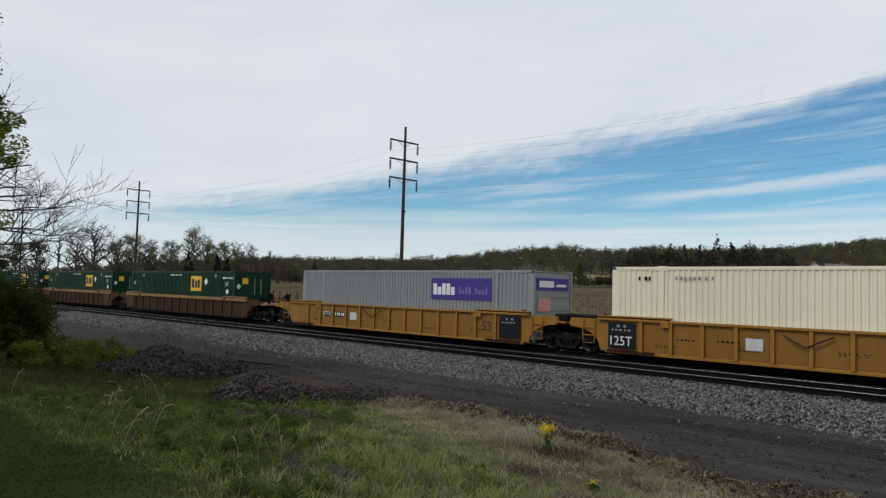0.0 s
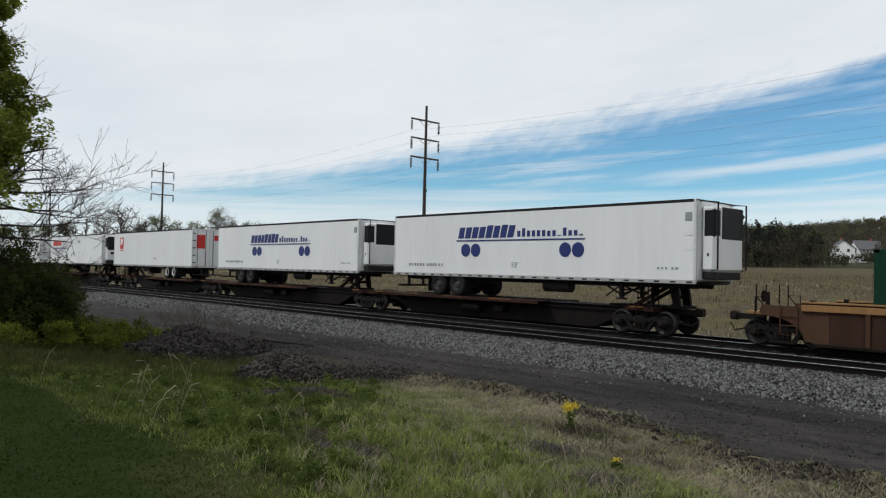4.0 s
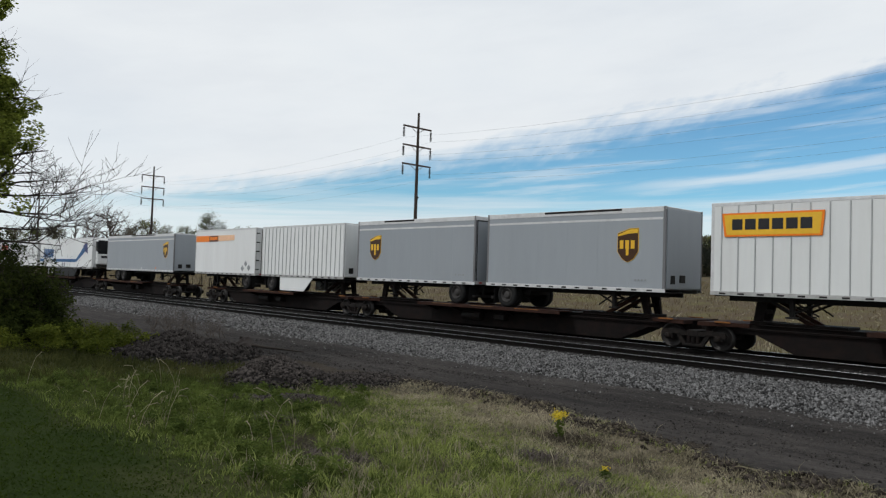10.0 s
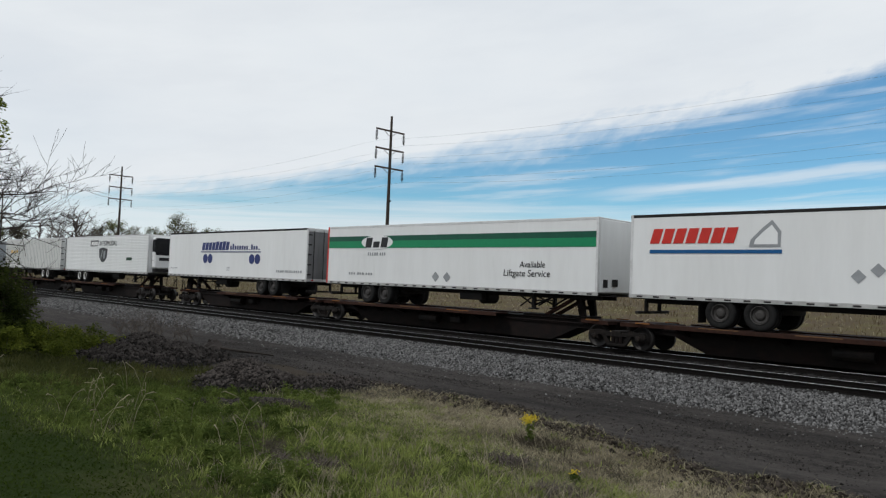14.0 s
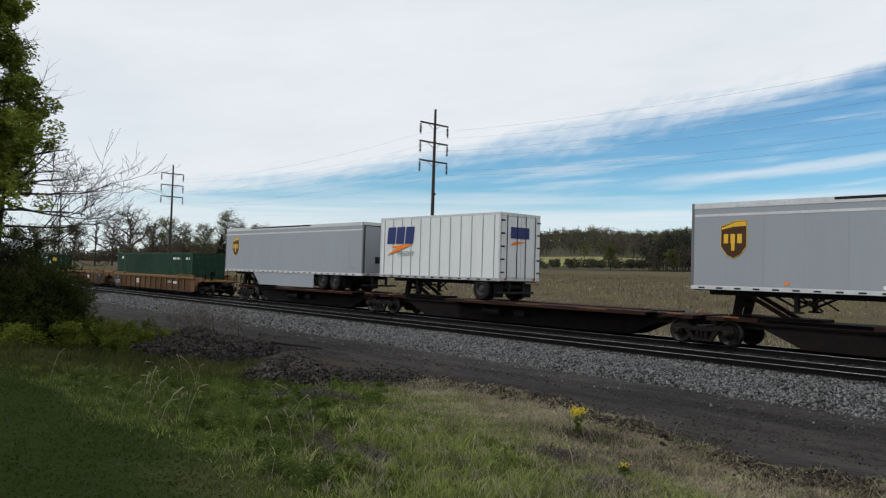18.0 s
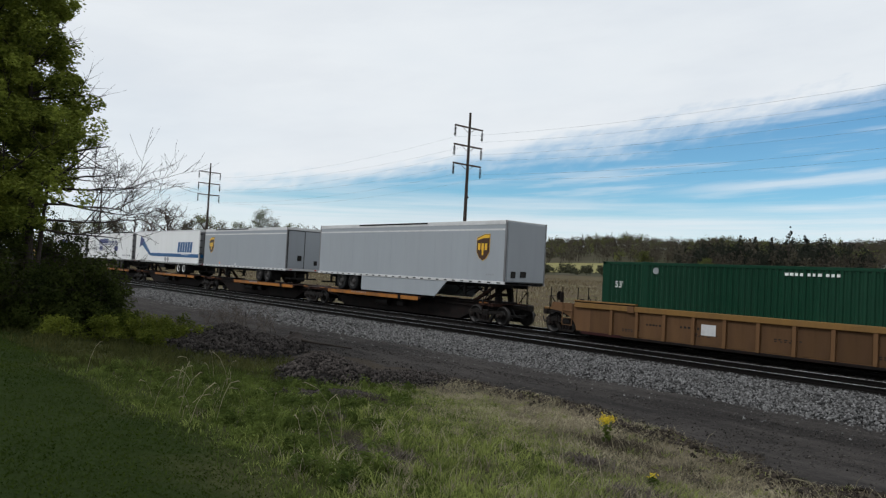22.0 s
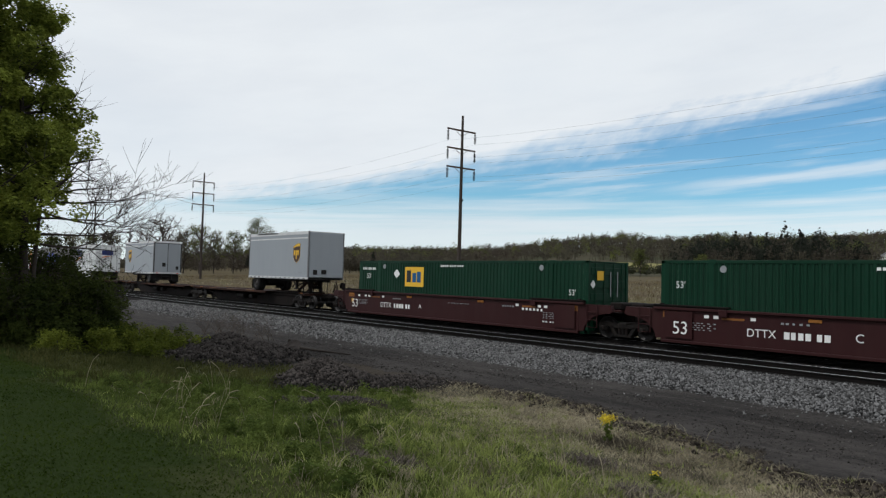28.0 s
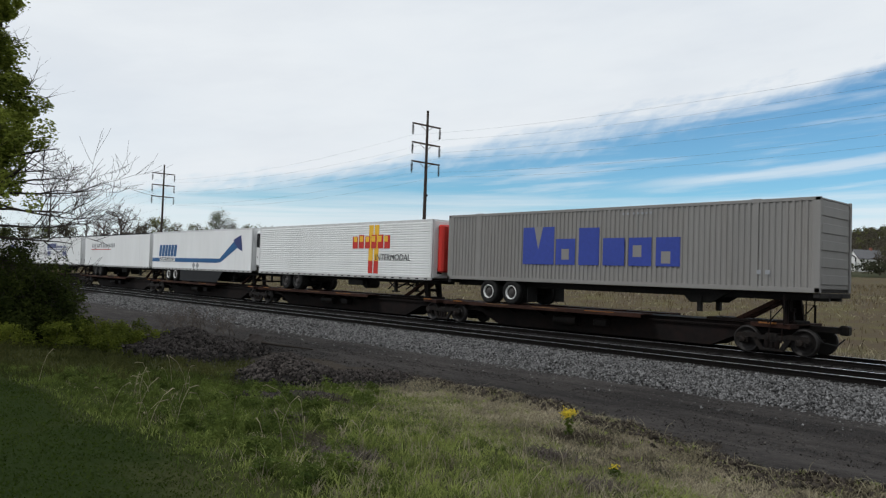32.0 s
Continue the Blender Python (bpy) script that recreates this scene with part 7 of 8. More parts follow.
    xy = scatter(900, -13, 2, 5.5, 12.2, 215, lambda x, y, u: (u < olive(x, y)) & (y < road_edge(x)))
    blades("straw_stems", "long pale straw stems fallen over the grass", xy, 0.24, 0.0045, 1.7, STRAW, 216)
    xy, k = tufts(260, 20, 0.10, -14, 2, 7.8, 12.4, 213, matted)
    blades("dead_stems", "dark dead stems lying in the straw", xy, 0.075 * k, 0.0055, 2.0, LEAF_HEDGE, 214, "weeds")

    def mixed(x, y, u):
        return wedge(x, y) & (y < grass_edge(x) + 0.4) & (y > lawn_edge(x) + 0.3) & (u < np.clip(0.75 * olive(x, y), 0.06, 0.7) * patchy(x, y, 0.8, 8.0) * 1.5)
    xy, k = tufts(2400, 16, 0.06, -15, 0, 3.6, 11.0, 9, mixed)
    blades("dry_tufts", "pale dry blades among the green grass", xy, 0.17 * k * fade(xy) ** 0.6, 0.0048, 1.0, STRAW, 10)

    # low broad-leaved weeds
    rg = np.random.default_rng(33)
    c = scatter(420, -15, -1, 4.0, 11.0, 34, lambda x, y, u: wedge(x, y) & (y < grass_edge(x)) & (y > lawn_edge(x) + 0.5) & (u < patchy(x, y, 0.7, 2.2) * 1.3) & (olive(x, y) < 0.45))
    cen = np.concatenate([np.stack([c[:, 0] + rg.normal(0, 0.07, len(c)), c[:, 1] + rg.normal(0, 0.07, len(c)), land(c[:, 0], c[:, 1]) + rg.uniform(0.04, 0.13, len(c))], -1) for i in range(3)])
    soup("broadleaf_weeds", leaf_cloud(cen, rg.uniform(0.06, 0.14, len(cen)), 26000, 0.028, 35), 4, GRASS, "low broad-leaved green weeds in the grass", "weeds")
    rg = random.Random(3)
    for k, (cx, cy, r, num) in enumerate(((-8.1, 5.75, 0.55, 1100), (-8.9, 5.9, 0.5, 800), (-6.9, 8.7, 0.5, 700), (-12.6, 8.4, 0.8, 900), (-5.4, 7.6, 0.45, 700), (-7.6, 10.3, 0.6, 700), (-10.6, 6.4, 0.4, 500))):
        q = np.random.default_rng(40 + k)
        xy = np.stack([cx + q.normal(0, r * 0.5, num), cy + q.normal(0, r * 0.4, num)], -1)
        blades("withered_weeds", "dark withered weeds low in the grass", xy, 0.13, 0.008, 1.2, LEAF_WOOD if k % 2 else TWIG, 60 + k, "weeds")
    # tall seeding stalks
    for i in range(46):
        x, y = rg.uniform(-15, -8), rg.uniform(3.7, 6.6)
        if i > 34:
            x, y = rg.uniform(-7, -2), rg.uniform(6.5, 9.0)
        h, d, a = rg.uniform(0.25, 0.70), rg.uniform(0.12, 0.5), rg.uniform(0, 6.28)
        z = float(land(x, y))
        pts = [(0, 0, 0), (0.25 * d * math.cos(a), 0.25 * d * math.sin(a), h * 0.5), (0.6 * d * math.cos(a), 0.6 * d * math.sin(a), h * 0.85), (d * math.cos(a), d * math.sin(a), h * (1.0 if i % 3 else 0.88))]
        st = thing("grass_stalk", "tall pale dry grass stalk with a thin seed head", "grass stalk", "tall stalks", (x, y, z - 0.02))
        part("stalk", Geo().tube(pts, [0.0045, 0.004, 0.0035, 0.002], 4), STRAW, st)
        part("seed_head", Geo().tube([pts[2], pts[3], (pts[3][0] * 1.12, pts[3][1] * 1.12, pts[3][2] - 0.02)], [0.004, 0.009, 0.002], 5), STRAW, st)

    def corn(x, y, u):
        return u < 0.35 + 0.65 * patchy(x, y, 0.12, 2.0)
    xy = scatter(52000, -170, 6, 29.5, 110, 11, corn)
    xy[:, 1] = np.where(xy[:, 1] < 75, np.round(xy[:, 1] / 0.76) * 0.76 + np.random.default_rng(1).normal(0, 0.07, len(xy)), xy[:, 1])
    blades("corn_stubble", "tan corn stubble in the field beyond the tracks", xy, 0.36, 0.024, 0.6, STUBBLE, 12, "stubble")
    xy = scatter(26000, -130, 4, 29.5, 80, 15, lambda x, y, u: u < patchy(x, y, 0.35, 3.0) ** 1.3)
    blades("fallen_stalks", "pale fallen corn stalks strewn over the field", xy, 0.22, 0.026, 2.2, STRAW, 16, "stubble")
    xy = scatter(9000, -120, 4, 28.0, 33, 13)
    blades("field_edge_grass", "pale grass along the field edge", xy, 0.5, 0.02, 0.6, STRAW, 14)


def leaf_cloud(centres, radii, count, size, seed, flat=0.5):
    """Corners of small four-sided leaves spread through clumps."""
    rg = np.random.default_rng(seed)
    centres, radii = np.asarray(centres, float), np.asarray(radii, float)
    k = rg.integers(0, len(centres), count)
    d = rg.normal(0, 1, (count, 3))
    d /= np.linalg.norm(d, axis=1)[:, None]
    p = centres[k] + d * (radii[k] * rg.uniform(0.15, 1, count) ** 0.5)[:, None]
    a = rg.normal(0, 1, (count, 3))
    a[:, 2] *= flat
    a /= np.linalg.norm(a, axis=1)[:, None]
    b = rg.normal(0, 1, (count, 3))
    b -= a * (a * b).sum(1)[:, None]
    b /= np.linalg.norm(b, axis=1)[:, None]
    s = size * rg.uniform(0.55, 1.3, count)[:, None]
    v = np.stack([p - a * s, p - b * s * 0.45, p + a * s, p + b * s * 0.45], 1)
    return v.reshape(-1, 3)


def limb_parts(parent, limbs, material, name="limb"):
    """Each main limb, with its own twigs, as one part."""
    for g in limbs:
        part(name, g, material, parent)


def grow(g, p, d, length, r, depth, rng, tips, spread=0.75, droop=0.0, n=5, floor=0.002):
    """One branch with its side branches; twig ends are collected."""
    pts, rad = [Vector(p)], [r]
    d = Vector(d).normalized()
    for i in range(1, n):
        d = (d + Vector((rng.gauss(0, 0.13), rng.gauss(0, 0.13), rng.gauss(0, 0.10) + 0.03 - droop * 0.1))).normalized()
        pts.append(pts[-1] + d * (length / (n - 1)))
        rad.append(max(r * (1 - 0.75 * i / (n - 1)), floor))
    g.tube(pts, rad, 6 if depth > 2 else (5 if depth > 1 else 3))
    tips.append((pts[-1], depth))
    if depth <= 0:
        return
    for i in range(rng.randint(3, 5)):
        t = rng.uniform(0.3, 1.0)
        k = min(int(t * (n - 1)), n - 2)
        q = pts[k].lerp(pts[k + 1], t * (n - 1) - k)
        side = Vector((rng.gauss(0, 1), rng.gauss(0, 1), rng.gauss(0.15, 0.6))).normalized()
        grow(g, q, d * (1 - spread) + side * spread + Vector((0, 0, 0.12)), length * rng.uniform(0.45, 0.7), r * (1 - 0.75 * t) * 0.65 + floor, depth - 1, rng, tips, spread, droop, 4, floor)


def tree(label, x, y, height, crown, seed, leaf=None, count=0, size=0.1, stems=1, bare_from=0.25, depth=3, bark=None, fall=0.0, thick=3.2):
    """A trunk with limbs, branches and twigs, and a crown of small leaves."""
    rng = random.Random(seed)
    z = float(land(x, y))
    t = thing("tree", label, "tree", "", (x, y, z - 0.05))
    tips, g, limbs = [], Geo(), []
    for s in range(stems):
        ox, oy = (rng.uniform(-0.7, 0.7), rng.uniform(-0.7, 0.7)) if stems > 1 else (0, 0)
        pts = [(ox, oy, 0)]
        for i in range(1, 6):
            pts.append((ox + rng.gauss(0, 0.02) * height * 0.5 * i / 5 + ox * 0.5 * i / 5, oy + rng.gauss(0, 0.02) * height * 0.5 * i / 5 + oy * 0.5 * i / 5, height * 0.82 * i / 5))
        r = height * (0.016 if stems == 1 else 0.011)
        g.tube(pts, [r * (1 - 0.13 * i) for i in range(6)], 9)
        for i in range(int(11 / stems) + 3):
            f = bare_from + (1 - bare_from) * (i + rng.random()) / (int(11 / stems) + 3)
            k = min(int(f * 5), 4)
            p = Vector(pts[k]).lerp(Vector(pts[k + 1]), f * 5 - k)
            a = i * 2.4 + rng.uniform(-0.5, 0.5)
            limbs.append(Geo())
            grow(limbs[-1], p, (math.cos(a), math.sin(a), 0.35 + 0.9 * f), crown * (1.15 - 0.55 * f) * rng.uniform(0.8, 1.1), r * (0.55 - 0.3 * f) * thick, depth - 1, rng, tips, droop=fall, floor=0.002 * thick * thick)
    part("trunk", g, bark or BARK, t, smooth=True)
    limb_parts(t, limbs, bark or TWIG)
    if leaf is not None:
        c = [p for p, d in tips if d < 2]
        v = leaf_cloud([tuple(p) for p in c], [crown * rng.uniform(0.10, 0.24) for p in c], count, size, seed)
        me_ob = soup("crown", v, 4, leaf, "", "", t)
    return t


def make_near_trees():
    # the leafy tree at the edge of the lawn
    t = thing("tree", "leafy spring tree with dark stems over a shrub", "tree", "", (-25.9, 3.9, -0.4))
    rng = random.Random(11)
    g, limbs, tips = Geo(), [], []
    for ox, oy, h, lx, ly in ((0.2, 0.05, 11.5, -0.5, -1.2), (0.3, 0.85, 9.5, -0.3, -0.4), (-0.6, -1.2, 12.0, -0.6, -1.6), (0.0, -2.4, 10.5, 0.4, -1.2)):
        pts = [(ox + lx * (i / 6) ** 1.3 + rng.gauss(0, 0.06), oy + ly * (i / 6) ** 1.3 + rng.gauss(0, 0.06), h * i / 6) for i in range(7)]
        g.tube(pts, [0.15 * (1 - 0.12 * i) for i in range(7)], 9)
        for i in range(9):
            f = 0.34 + 0.66 * (i + rng.random()) / 9
            k = min(int(f * 6), 5)
            p = Vector(pts[k]).lerp(Vector(pts[k + 1]), f * 6 - k)
            a = rng.uniform(0, 6.28)
            limbs.append(Geo())
            grow(limbs[-1], p, (math.cos(a), math.sin(a), 0.45), rng.uniform(1.7, 3.0) * (1.25 - 0.75 * f), 0.055, 2, rng, tips)
    part("trunk", g, BARK, t, smooth=True)
    limb_parts(t, limbs, BARK)
    def rim(z):
        return 2.20 + 0.28 * math.sin(z * 1.9) + 0.20 * math.sin(z * 4.3 + 1) - 0.30 * max(0.0, z - 7.6)
    c = [tuple(p) for p, d in tips if d < 2 and p.z > 3.6 and p.y < rim(p.z)]
    for i in range(1150):
        z = 3.4 + 11.0 * rng.random() ** 1.35
        q = (rng.gauss(-0.3, 0.9), rim(z) - 0.25 - 4.6 * rng.random() ** 1.15, z)
        if q[1] < 1.1 or z > 4.7:
            c.append(q)
    soup("crown", leaf_cloud(c, [rng.uniform(0.14, 0.46) for p in c], 285000, 0.062, 12, 0.3), 4, LEAF_NEAR, "", "", t)
    # bare branches that reach out over the grass
    t = thing("bare_tree", "bare grey-brown tree reaching out from behind the leafy one", "tree", "", (-25.6, 4.9, -0.4))
    rng = random.Random(27)
    g, limbs, tips = Geo(), [], []
    g.tube([(0, 0, 0), (0.05, 0.05, 2.0), (0.0, 0.15, 4.0), (0.1, 0.25, 5.6)], [0.075, 0.065, 0.05, 0.03], 8)
    for z, dy, dz, ln in ((3.6, 1.0, 0.02, 2.7), (4.1, 1.0, 0.16, 3.3), (4.5, 1.0, 0.26, 3.1), (4.8, 0.9, 0.22, 2.3), (5.2, 0.9, 0.18, 1.7), (4.3, 0.9, -0.15, 2.5), (3.3, 0.9, -0.06, 2.2)):
        limbs.append(Geo())
        grow(limbs[-1], (0.05, 0.2, z), (rng.uniform(-0.3, 0.3), dy, dz), ln, 0.042, 3, rng, tips, 0.5, 0.25, 7, 0.0045)
    part("trunk", g, BARK, t, smooth=True)
    limb_parts(t, limbs, BARK)
    # the thicket below
    rng = random.Random(31)
    for k, (x, y, w, h) in enumerate(((-25.2, 6.0, 1.25, 2.7), (-25.6, 4.4, 1.5, 3.3), (-25.0, 2.9, 1.4, 3.1), (-24.2, 4.9, 1.1, 2.0), (-25.9, 1.3, 1.5, 3.6), (-24.4, 3.4, 1.2, 1.9), (-27.0, 6.8, 1.0, 1.7), (-25.5, 6.9, 1.0, 2.5), (-24.7, 6.4, 1.1, 2.0), (-27.4, 4.6, 1.3, 4.9), (-27.2, 2.9, 1.4, 5.2), (-27.0, 5.9, 1.0, 3.6))):
        s = thing("shrub", "dense dark green shrub at the foot of the trees", "shrub", "thicket", (x, y, float(land(x, y)) - 0.05))
        stems, tips = [], []
        for i in range(7):
            a = rng.uniform(0, 6.28)
            stems.append(Geo())
            grow(stems[-1], (rng.uniform(-0.2, 0.2), rng.uniform(-0.2, 0.2), 0), (math.cos(a) * 0.5, math.sin(a) * 0.5, 1), h * rng.uniform(0.6, 0.85), 0.022, 2, rng, tips)
        limb_parts(s, stems, BARK, "stem")
        cen = [(rng.gauss(0, w * 0.42), rng.gauss(0, w * 0.42), 0) for i in range(70)]
        cen = [(a, b, rng.uniform(0.12, 1.0) * h * max(0.25, 1 - ((a * a + b * b) / (w * w)) * 0.55)) for a, b, c in cen]
        soup("leaves", leaf_cloud(cen, [rng.uniform(0.2, 0.42) for c in cen], 9000, 0.055, 70 + k), 4, LEAF_BUSH, "", "", s)
    # yellow-green weeds in front of it
    for k, (x, y, w, h, num) in enumerate(((-23.6, 7.0, 0.7, 0.75, 2600), (-23.4, 8.2, 0.7, 0.6, 2200), (-22.6, 6.2, 0.6, 0.65, 2200), (-24.4, 7.8, 0.6, 0.8, 2000), (-22.0, 7.4, 0.5, 0.5, 1500), (-24.2, 8.7, 0.7, 0.85, 2600), (-23.6, 9.3, 0.6, 0.6, 1800), (-22.4, 5.0, 0.6, 0.5, 1800))):
        s = thing("weed_clump", "leafy yellow-green weeds beside the thicket", "weeds", "weed clumps", (x, y, float(land(x, y))))
        cen = [(rng.gauss(0, w * 0.5), rng.gauss(0, w * 0.5), rng.uniform(0.05, 1.0) * h) for i in range(40)]
        part("stem", Geo().rod((0, 0, 0), (0.05, 0.02, h * 0.8), 0.01, n=5), TWIG, s)
        soup("leaves", leaf_cloud(cen, [0.16] * 40, num, 0.045, 90 + k), 4, LEAF_WEED, "", "", s)
    # twiggy brush by the ballast
    for k, (x, y) in enumerate(((-29.5, 13.2), (-28.0, 12.8), (-31.2, 13.0), (-26.6, 13.4))):
        s = thing("brush", "bare grey twiggy brush beside the ballast", "brush", "brush", (x, y, float(land(x, y))))
        g, tips = Geo(), []
        for i in range(12):
            a = rng.uniform(0, 6.28)
            grow(g, (rng.uniform(-0.6, 0.6), rng.uniform(-0.5, 0.5), 0), (math.cos(a) * 0.6, math.sin(a) * 0.6, 1), rng.uniform(0.6, 1.1), 0.012, 2, rng, tips)
        tagged(part("twigs", g, TWIG, s), kind="stuff")


def make_mid_trees():
    spots = ((74.4, 232, 12.0, 0), (73.1, 235, 16.0, 4), (72.0, 240, 14.0, 1), (70.9, 228, 17.0, 1), (69.4, 236, 13.5, 0), (68.3, 230, 14.0, 2), (67.3, 240, 12.5, 0), (65.9, 236, 12.5, 2),
             (64.3, 226, 15.5, 2), (63.3, 238, 13.5, 0), (62.1, 230, 12.5, 2), (61.2, 236, 11.5, 0), (60.2, 244, 11.5, 1), (58.8, 250, 10.0, 1), (35.2, 240, 8.0, 2), (30.8, 242, 7.0, 2), (75.6, 236, 11.0, 2), (76.8, 240, 11.5, 0), (78.0, 240, 11.0, 2))
    for k, (az, r, h, kind) in enumerate(spots):
        x, y = -r * math.sin(radians(az)), r * math.cos(radians(az))
        if kind == 0:
            tree("half-budded brown tree behind the field", x, y, h, h * 0.34, 100 + k, LEAF_BUD, 2600, 0.20, depth=3)
        elif kind == 1:
            tree("bare spreading grey tree behind the field", x, y, h, h * 0.42, 100 + k, None, depth=4, bare_from=0.2)
        elif kind == 2:
            tree("budding yellow-green tree behind the field", x, y, h, h * 0.36, 100 + k, LEAF_MID, 3300, 0.20, depth=3)
        else:
            tree("tall dead snag behind the field", x, y, h, h * 0.12, 100 + k, None, depth=2, bare_from=0.5)
    for az, r, h in ((64.6, 222, 9.5), (62.6, 222, 8.5), (61.9, 224, 7.5), (55.5, 300, 9.0)):
        conifer(-r * math.sin(radians(az)), r * math.cos(radians(az)), h, int(az * 10))


def conifer(x, y, h, seed):
    rng = random.Random(seed)
    t = thing("conifer", "dark narrow evergreen tree", "tree", "conifers", (x, y, float(land(x, y)) - 0.1))
    part("trunk", Geo().tube([(0, 0, 0), (0, 0, h * 0.95)], [h * 0.014, 0.03], 7), BARK, t)
    cen, rad = [], []
    for i in range(60):
        f = rng.uniform(0.1, 1.0)
        a, w = rng.uniform(0, 6.28), h * 0.20 * (1.05 - f)
        cen.append((w * math.cos(a), w * math.sin(a), h * f))
        rad.append(0.2 + h * 0.05 * (1.1 - f))
    soup("crown", leaf_cloud(cen, rad, 3200, 0.20, seed), 4, LEAF_PINE, "", "", t)


def wood(name, label, pos, height, width, tris, size, material, seed, trunks=False):
    """A wood in which single trees can't be told apart: lumpy crowns of loose foliage, and trunks, in one object."""
    rg = np.random.default_rng(seed)
    n, lumps = len(pos), 7
    z = land(pos[:, 0], pos[:, 1])
    h = height * rg.uniform(0.65, 1.2, n)
    w = width * rg.uniform(0.7, 1.3, n)
    off = rg.normal(0, 1, (n, lumps, 3))
    off /= np.linalg.norm(off, axis=2)[:, :, None]
    off *= rg.uniform(0.35, 0.75, (n, lumps, 1))
    k = np.repeat(np.arange(n), tris)
    j = rg.integers(0, lumps, n * tris)
    d = rg.normal(0, 1, (n * tris, 3))
    d /= np.linalg.norm(d, axis=1)[:, None]
    d = off[k, j] + d * (rg.uniform(0, 1, n * tris) ** 0.4 * 0.42)[:, None]
    c = np.stack([pos[k, 0] + d[:, 0] * w[k], pos[k, 1] + d[:, 1] * w[k], z[k] + h[k] * (0.58 + 0.44 * d[:, 2])], -1)
    v = c[:, None, :] + rg.normal(0, 1, (n * tris, 3, 3)) * (size * rg.uniform(0.5, 1.3, n * tris))[:, None, None]
    v = v.reshape(-1, 3)
    if trunks:
        g = np.repeat(np.arange(n), 3)
        x, y = pos[g, 0] + rg.normal(0, 1.2, len(g)), pos[g, 1] + rg.normal(0, 1.2, len(g))
        b = np.stack([x, y, land(x, y) - 0.2], -1)
        t = b + np.stack([rg.normal(0, 0.4, len(g)), rg.normal(0, 0.4, len(g)), h[g] * rg.uniform(0.6, 1.02, len(g))], -1)
        r = np.array([0.16, 0.05, 0])
        v = np.concatenate([v, np.stack([b - r, b + r, t], 1).reshape(-1, 3)])
    return soup(name, v, 3, material, label, "woods")


def make_woods():
    rg = np.random.default_rng(77)

    def polar(n, az0, az1, r0, r1):
        az, r = np.radians(rg.uniform(az0, az1, n)), np.sqrt(rg.uniform(r0 ** 2, r1 ** 2, n))
        return np.stack([-r * np.sin(az), r * np.cos(az)], -1)

    p = polar(3300, 2, 70, 330, 740)
    az, r = np.degrees(np.arctan2(-p[:, 0], p[:, 1])), np.hypot(p[:, 0], p[:, 1])
    p = p[~((az > 32.2) & (az < 44.5) & (r < 445)) & ~((az > 16) & (az < 20.5) & (r < 400))]
    wood("hill_woods", "brown-grey spring woods covering the far hill", p, 10.0, 4.6, 135, 0.36, LEAF_WOOD, 1, True)
    p = polar(640, 2, 72, 440, 735)
    wood("budding_woods", "pale yellow-green crowns among the far woods", p, 10.8, 4.0, 130, 0.34, LEAF_MID, 2)
    xs = np.concatenate([rg.uniform(-520, 40, 520)])
    p = np.stack([xs, 236 + rg.normal(0, 4, len(xs))], -1)
    wood("hedge", "dark brushy hedge along the far edge of the field", p, 4.8, 3.0, 150, 0.26, LEAF_HEDGE, 3)
    xs = rg.uniform(-420, -195, 240)
    p = np.stack([xs, 78 + (xs + 420) * 0.22 + rg.normal(0, 4, len(xs))], -1)
    wood("undergrowth", "brown undergrowth below the trees beyond the field", p, 5.5, 3.0, 120, 0.30, LEAF_WOOD, 4)
    p = polar(95, 20.5, 32.5, 252, 300)
    wood("evergreen_woods", "dark evergreen woods beyond the field", p, 13.0, 3.2, 260, 0.30, LEAF_PINE, 5)
    def clear(p, a, b):
        az = np.degrees(np.arctan2(-p[:, 0], p[:, 1]))
        return p[(az < a) | (az > b)]

    p = clear(polar(130, 14, 32.5, 246, 300), 16.9, 19.8)
    wood("brown_thicket", "grey-brown thicket before the evergreens", p, 9.5, 3.6, 190, 0.26, LEAF_WOOD, 6, True)
    p = clear(polar(34, 14.0, 22.5, 290, 345), 16.9, 19.8)
    wood("pale_thicket", "pale green budding trees near the white houses", p, 12.5, 4.4, 260, 0.26, LEAF_MID, 7, True)
    for az, r, h in ((28.6, 262, 15.5), (27.6, 266, 15.0), (24.4, 270, 16.0), (23.4, 264, 14.5), (26.5, 270, 15.0)):
        conifer(-r * math.sin(radians(az)), r * math.cos(radians(az)), h, int(az * 10))
    conifer(-268 * math.sin(radians(25.4)), 268 * math.cos(radians(25.4)), 18.5, 9)
    # the bright meadow behind the hedge
    g, n, m = Geo(), 14, 6
    v = []
    for i in range(n):
        for j in range(m):
            a, r = radians(32.4 + 12.0 * i / (n - 1)), 345 + 95 * j / (m - 1)
            x, y = -r * math.sin(a), r * math.cos(a)
            v.append((x, y, float(land(x, y)) + 0.35))
    g.add(v, [(i * m + j, (i + 1) * m + j, (i + 1) * m + j + 1, i * m + j + 1) for i in range(n - 1) for j in range(m - 1)])
    solid("meadow", g, mat("spring_meadow", (0.20, 0.185, 0.075), 0.95, vary=0.25, scale=0.08, world_space=True), "yellow-green meadow behind the hedge", "meadow", "structure", True)


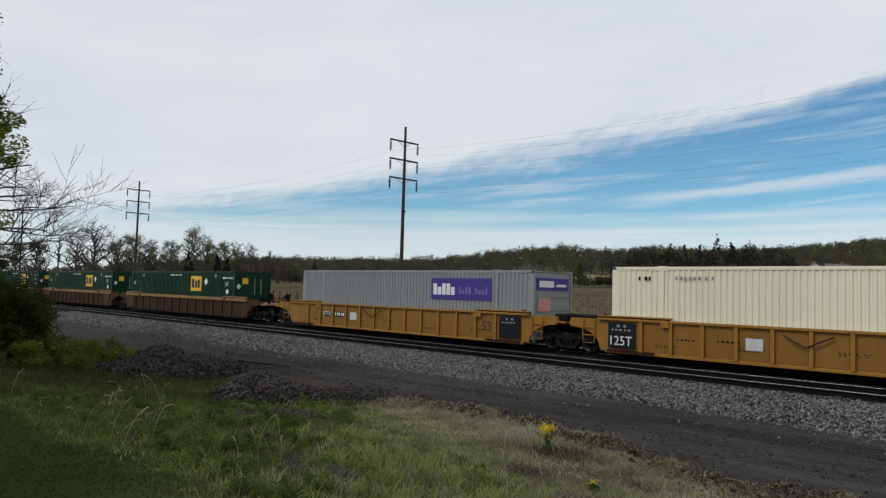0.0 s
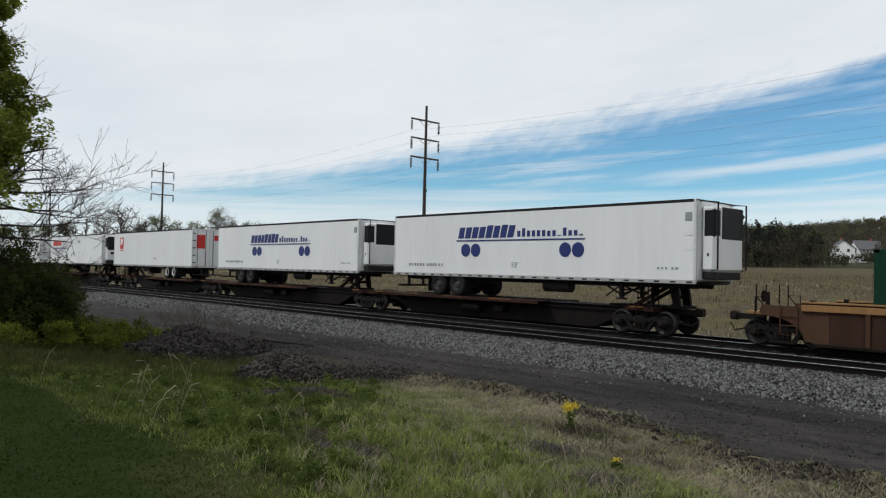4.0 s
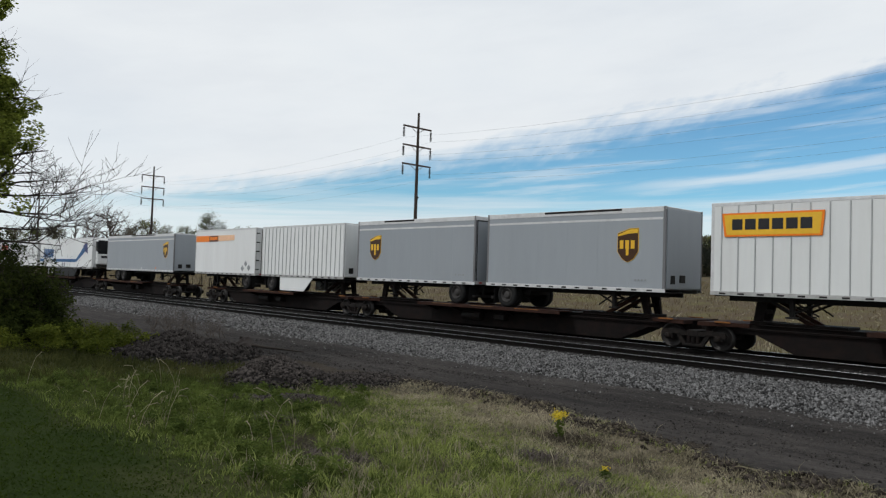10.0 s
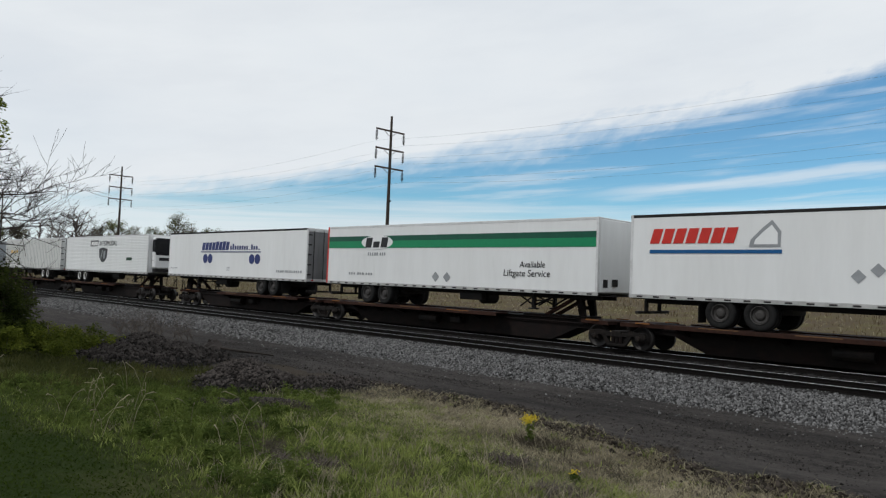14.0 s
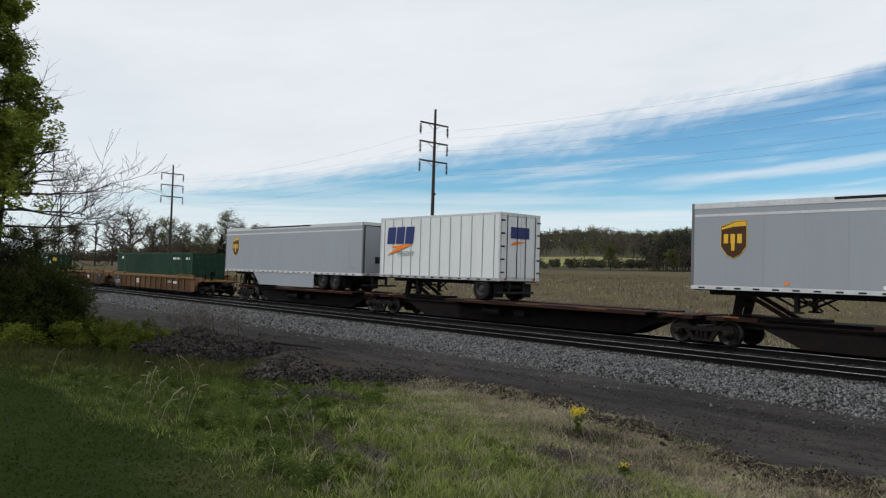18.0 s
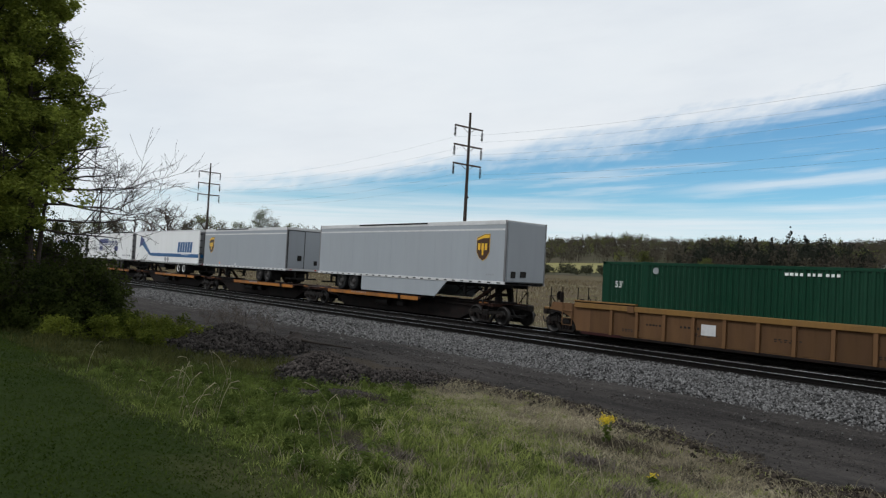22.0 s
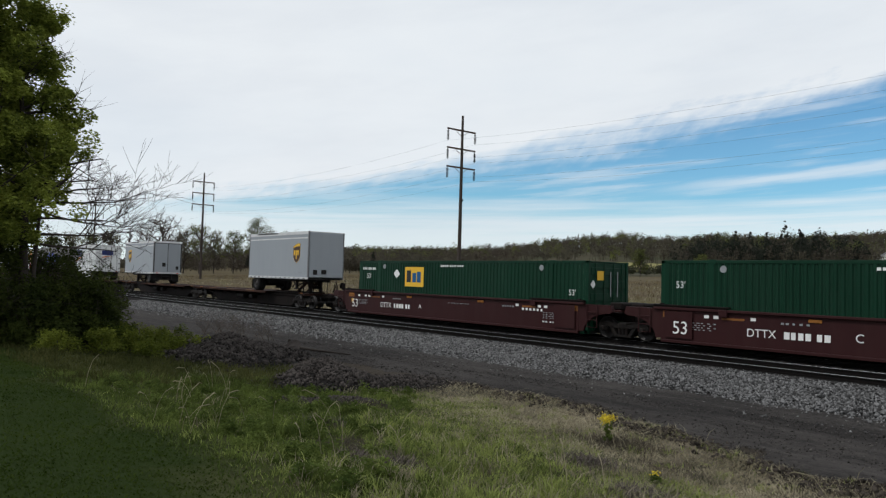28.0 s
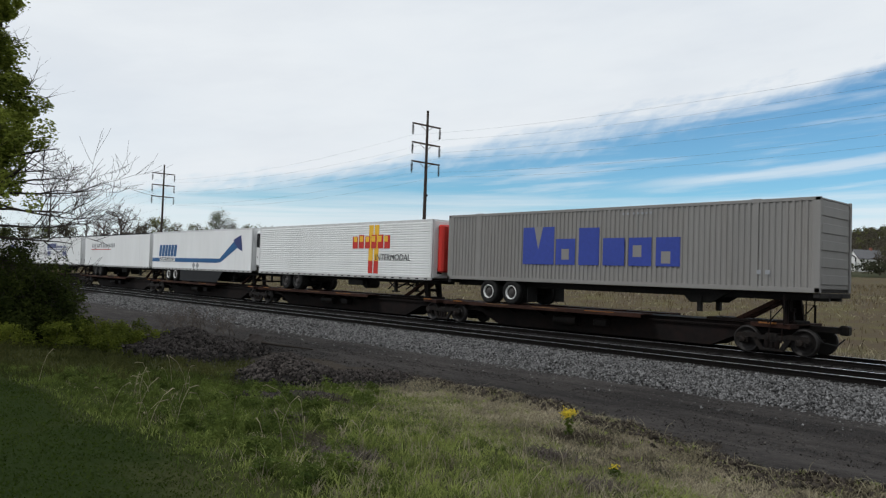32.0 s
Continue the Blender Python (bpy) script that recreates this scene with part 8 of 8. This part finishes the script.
def make_houses():
    for az, r, turn, w in ((19.05, 322, 25, 8.0), (17.6, 330, -40, 7.0)):
        x, y = -r * math.sin(radians(az)), r * math.cos(radians(az))
        h = thing("house", "white gabled house before the far woods", "house", "", (x, y, float(land(x, y)) - 0.1))
        h.rotation_euler = (0, 0, radians(turn))
        wall = part("wall", Geo().prism([(-w / 2, 0), (w / 2, 0), (w / 2, 5.2), (0, 8.4), (-w / 2, 5.2)], "y", -5, 5), mat("white_siding", (0.78, 0.78, 0.76), 0.6, vary=0.05), h, "white siding")
        for s in (-1, 1):
            part("roof", Geo().prism([(0, 8.45), (0, 8.75), (s * (w / 2 + 0.5), 5.2), (s * (w / 2 + 0.5), 4.9)], "y", -5.4, 5.4), mat("grey_shingles", (0.11, 0.11, 0.115), 0.85), h, "grey shingle roof")
        for zz in (1.2, 3.8):
            for xx in (-w * 0.22, w * 0.22):
                wd = part("window", Geo().box(xx - 0.55, xx + 0.55, -5.06, -5.0, zz, zz + 1.4), WHITE, h)
                part("pane", Geo().box(xx - 0.42, xx + 0.42, -5.075, -5.06, zz + 0.12, zz + 1.28), mat("dark_glass", (0.02, 0.025, 0.03), 0.1), wd)
        part("chimney", Geo().box(-0.4, 0.4, 1.5, 2.3, 7.4, 9.6), mat("brick_chimney", (0.25, 0.10, 0.07), 0.9), h)


def make_heaps():
    rg = np.random.default_rng(21)

    def mound(name, label, cx, cy, lx, ly, h, turn, num, a, b):
        c, s = math.cos(turn), math.sin(turn)

        def top(u, w):
            q = np.clip(1 - np.sqrt(u * u + w * w), 0, 1)
            return h * (q ** 0.85) * (0.9 + 0.16 * np.sin(u * 5 + cx) * np.cos(w * 4) + 0.06 * np.sin(u * 11 + w * 8))
        n = 26
        us = np.linspace(-1, 1, n)
        v = []
        for u in us:
            for w in us:
                x, y = cx + u * lx * c - w * ly * s, cy + u * lx * s + w * ly * c
                v.append((x, y, float(land(x, y)) - 0.04 + float(top(u, w)) + (0.03 * rg.uniform() if abs(u) < 0.99 else 0)))
        ob = solid(name, Geo().add(v, [(i * n + j, (i + 1) * n + j, (i + 1) * n + j + 1, i * n + j + 1) for i in range(n - 1) for j in range(n - 1)]), COAL_BED, label, "slag mound", "", True)
        u, w = rg.normal(0, 0.42, num), rg.normal(0, 0.42, num)
        x, y = cx + u * lx * c - w * ly * s, cy + u * lx * s + w * ly * c
        z = land(x, y) + top(u, w) - 0.01
        stones("rubble", np.stack([x, y, z], -1), rg.uniform(a, b, num), COAL, "dark broken slag", "", ob)

    mound("slag_mound", "long low heap of dark slag beside the road", -23.4, 10.3, 2.8, 3.6, 0.62, 1.15, 6500, 0.02, 0.08)
    mound("slag_mound", "low pointed heap of dark slag in the grass", -16.0, 9.75, 1.55, 1.6, 0.62, 1.0, 3600, 0.018, 0.065)
    mound("slag_mound", "flat spread of dark slag beside the road", -15.6, 11.6, 1.9, 1.4, 0.16, 0.9, 1800, 0.015, 0.05)
    mound("slag_mound", "thin dark slag scattered in the grass", -13.2, 8.2, 1.6, 0.9, 0.13, 0.95, 1900, 0.015, 0.045)
    solid("fallen_branch", Geo().tube([(-23.7, 13.1, -0.42), (-22.9, 13.25, -0.45), (-22.0, 13.5, -0.46), (-21.1, 13.7, -0.47)], [0.05, 0.045, 0.035, 0.02], 6), BARK, "dark fallen branch lying on the cinder road", "branch", "", True)
    lump = solid("boulder", Geo().lathe([(0.2, 0.0), (0.40, 0.04), (0.34, 0.18), (0.16, 0.30), (0.04, 0.33)], "z", 11, (-23.9, 13.05, -0.52)), COAL, "dark lump of rubble beside the road", "boulder")
    for vt in lump.data.vertices:
        vt.co += Vector((random.gauss(0, 0.05), random.gauss(0, 0.05), random.gauss(0, 0.03)))


def make_flower(x, y, h, heads, label):
    t = thing("wildflower", label, "wildflower", "wildflowers", (x, y, float(land(x, y)) - 0.02))
    rng = random.Random(int(x * 100))
    for i in range(heads):
        a, d = rng.uniform(0, 6.28), rng.uniform(0.02, 0.16) * h * 1.6
        tip = (d * math.cos(a), d * math.sin(a), h * rng.uniform(0.82, 1.0))
        st = part("stem", Geo().tube([(0, 0, 0), (tip[0] * 0.3, tip[1] * 0.3, h * 0.5), tip], [0.008, 0.006, 0.004], 5), GRASS, t)
        g = Geo()
        for k in range(22):
            p = Vector(tip) + Vector((rng.gauss(0, 0.03), rng.gauss(0, 0.03), rng.gauss(0, 0.025)))
            g.rod(p, p + Vector((rng.gauss(0, 0.012), rng.gauss(0, 0.012), 0.012)), 0.009, 0.005, 5)
        part("blossom", g, BLOSSOM, st, "cluster of small yellow blossoms")
    soup("leaves", leaf_cloud([(0, 0, h * f) for f in (0.12, 0.25, 0.4, 0.55)], [0.1, 0.1, 0.08, 0.06], 90, 0.05, 5), 4, GRASS, "", "", t)


make_grass()
make_near_trees()
make_mid_trees()
make_woods()
make_houses()
make_heaps()
make_flower(-7.85, 10.3, 0.46, 10, "yellow flowering weed standing by the road")
make_flower(-5.75, 8.55, 0.16, 1, "small yellow flowering weed in the grass")


motions()
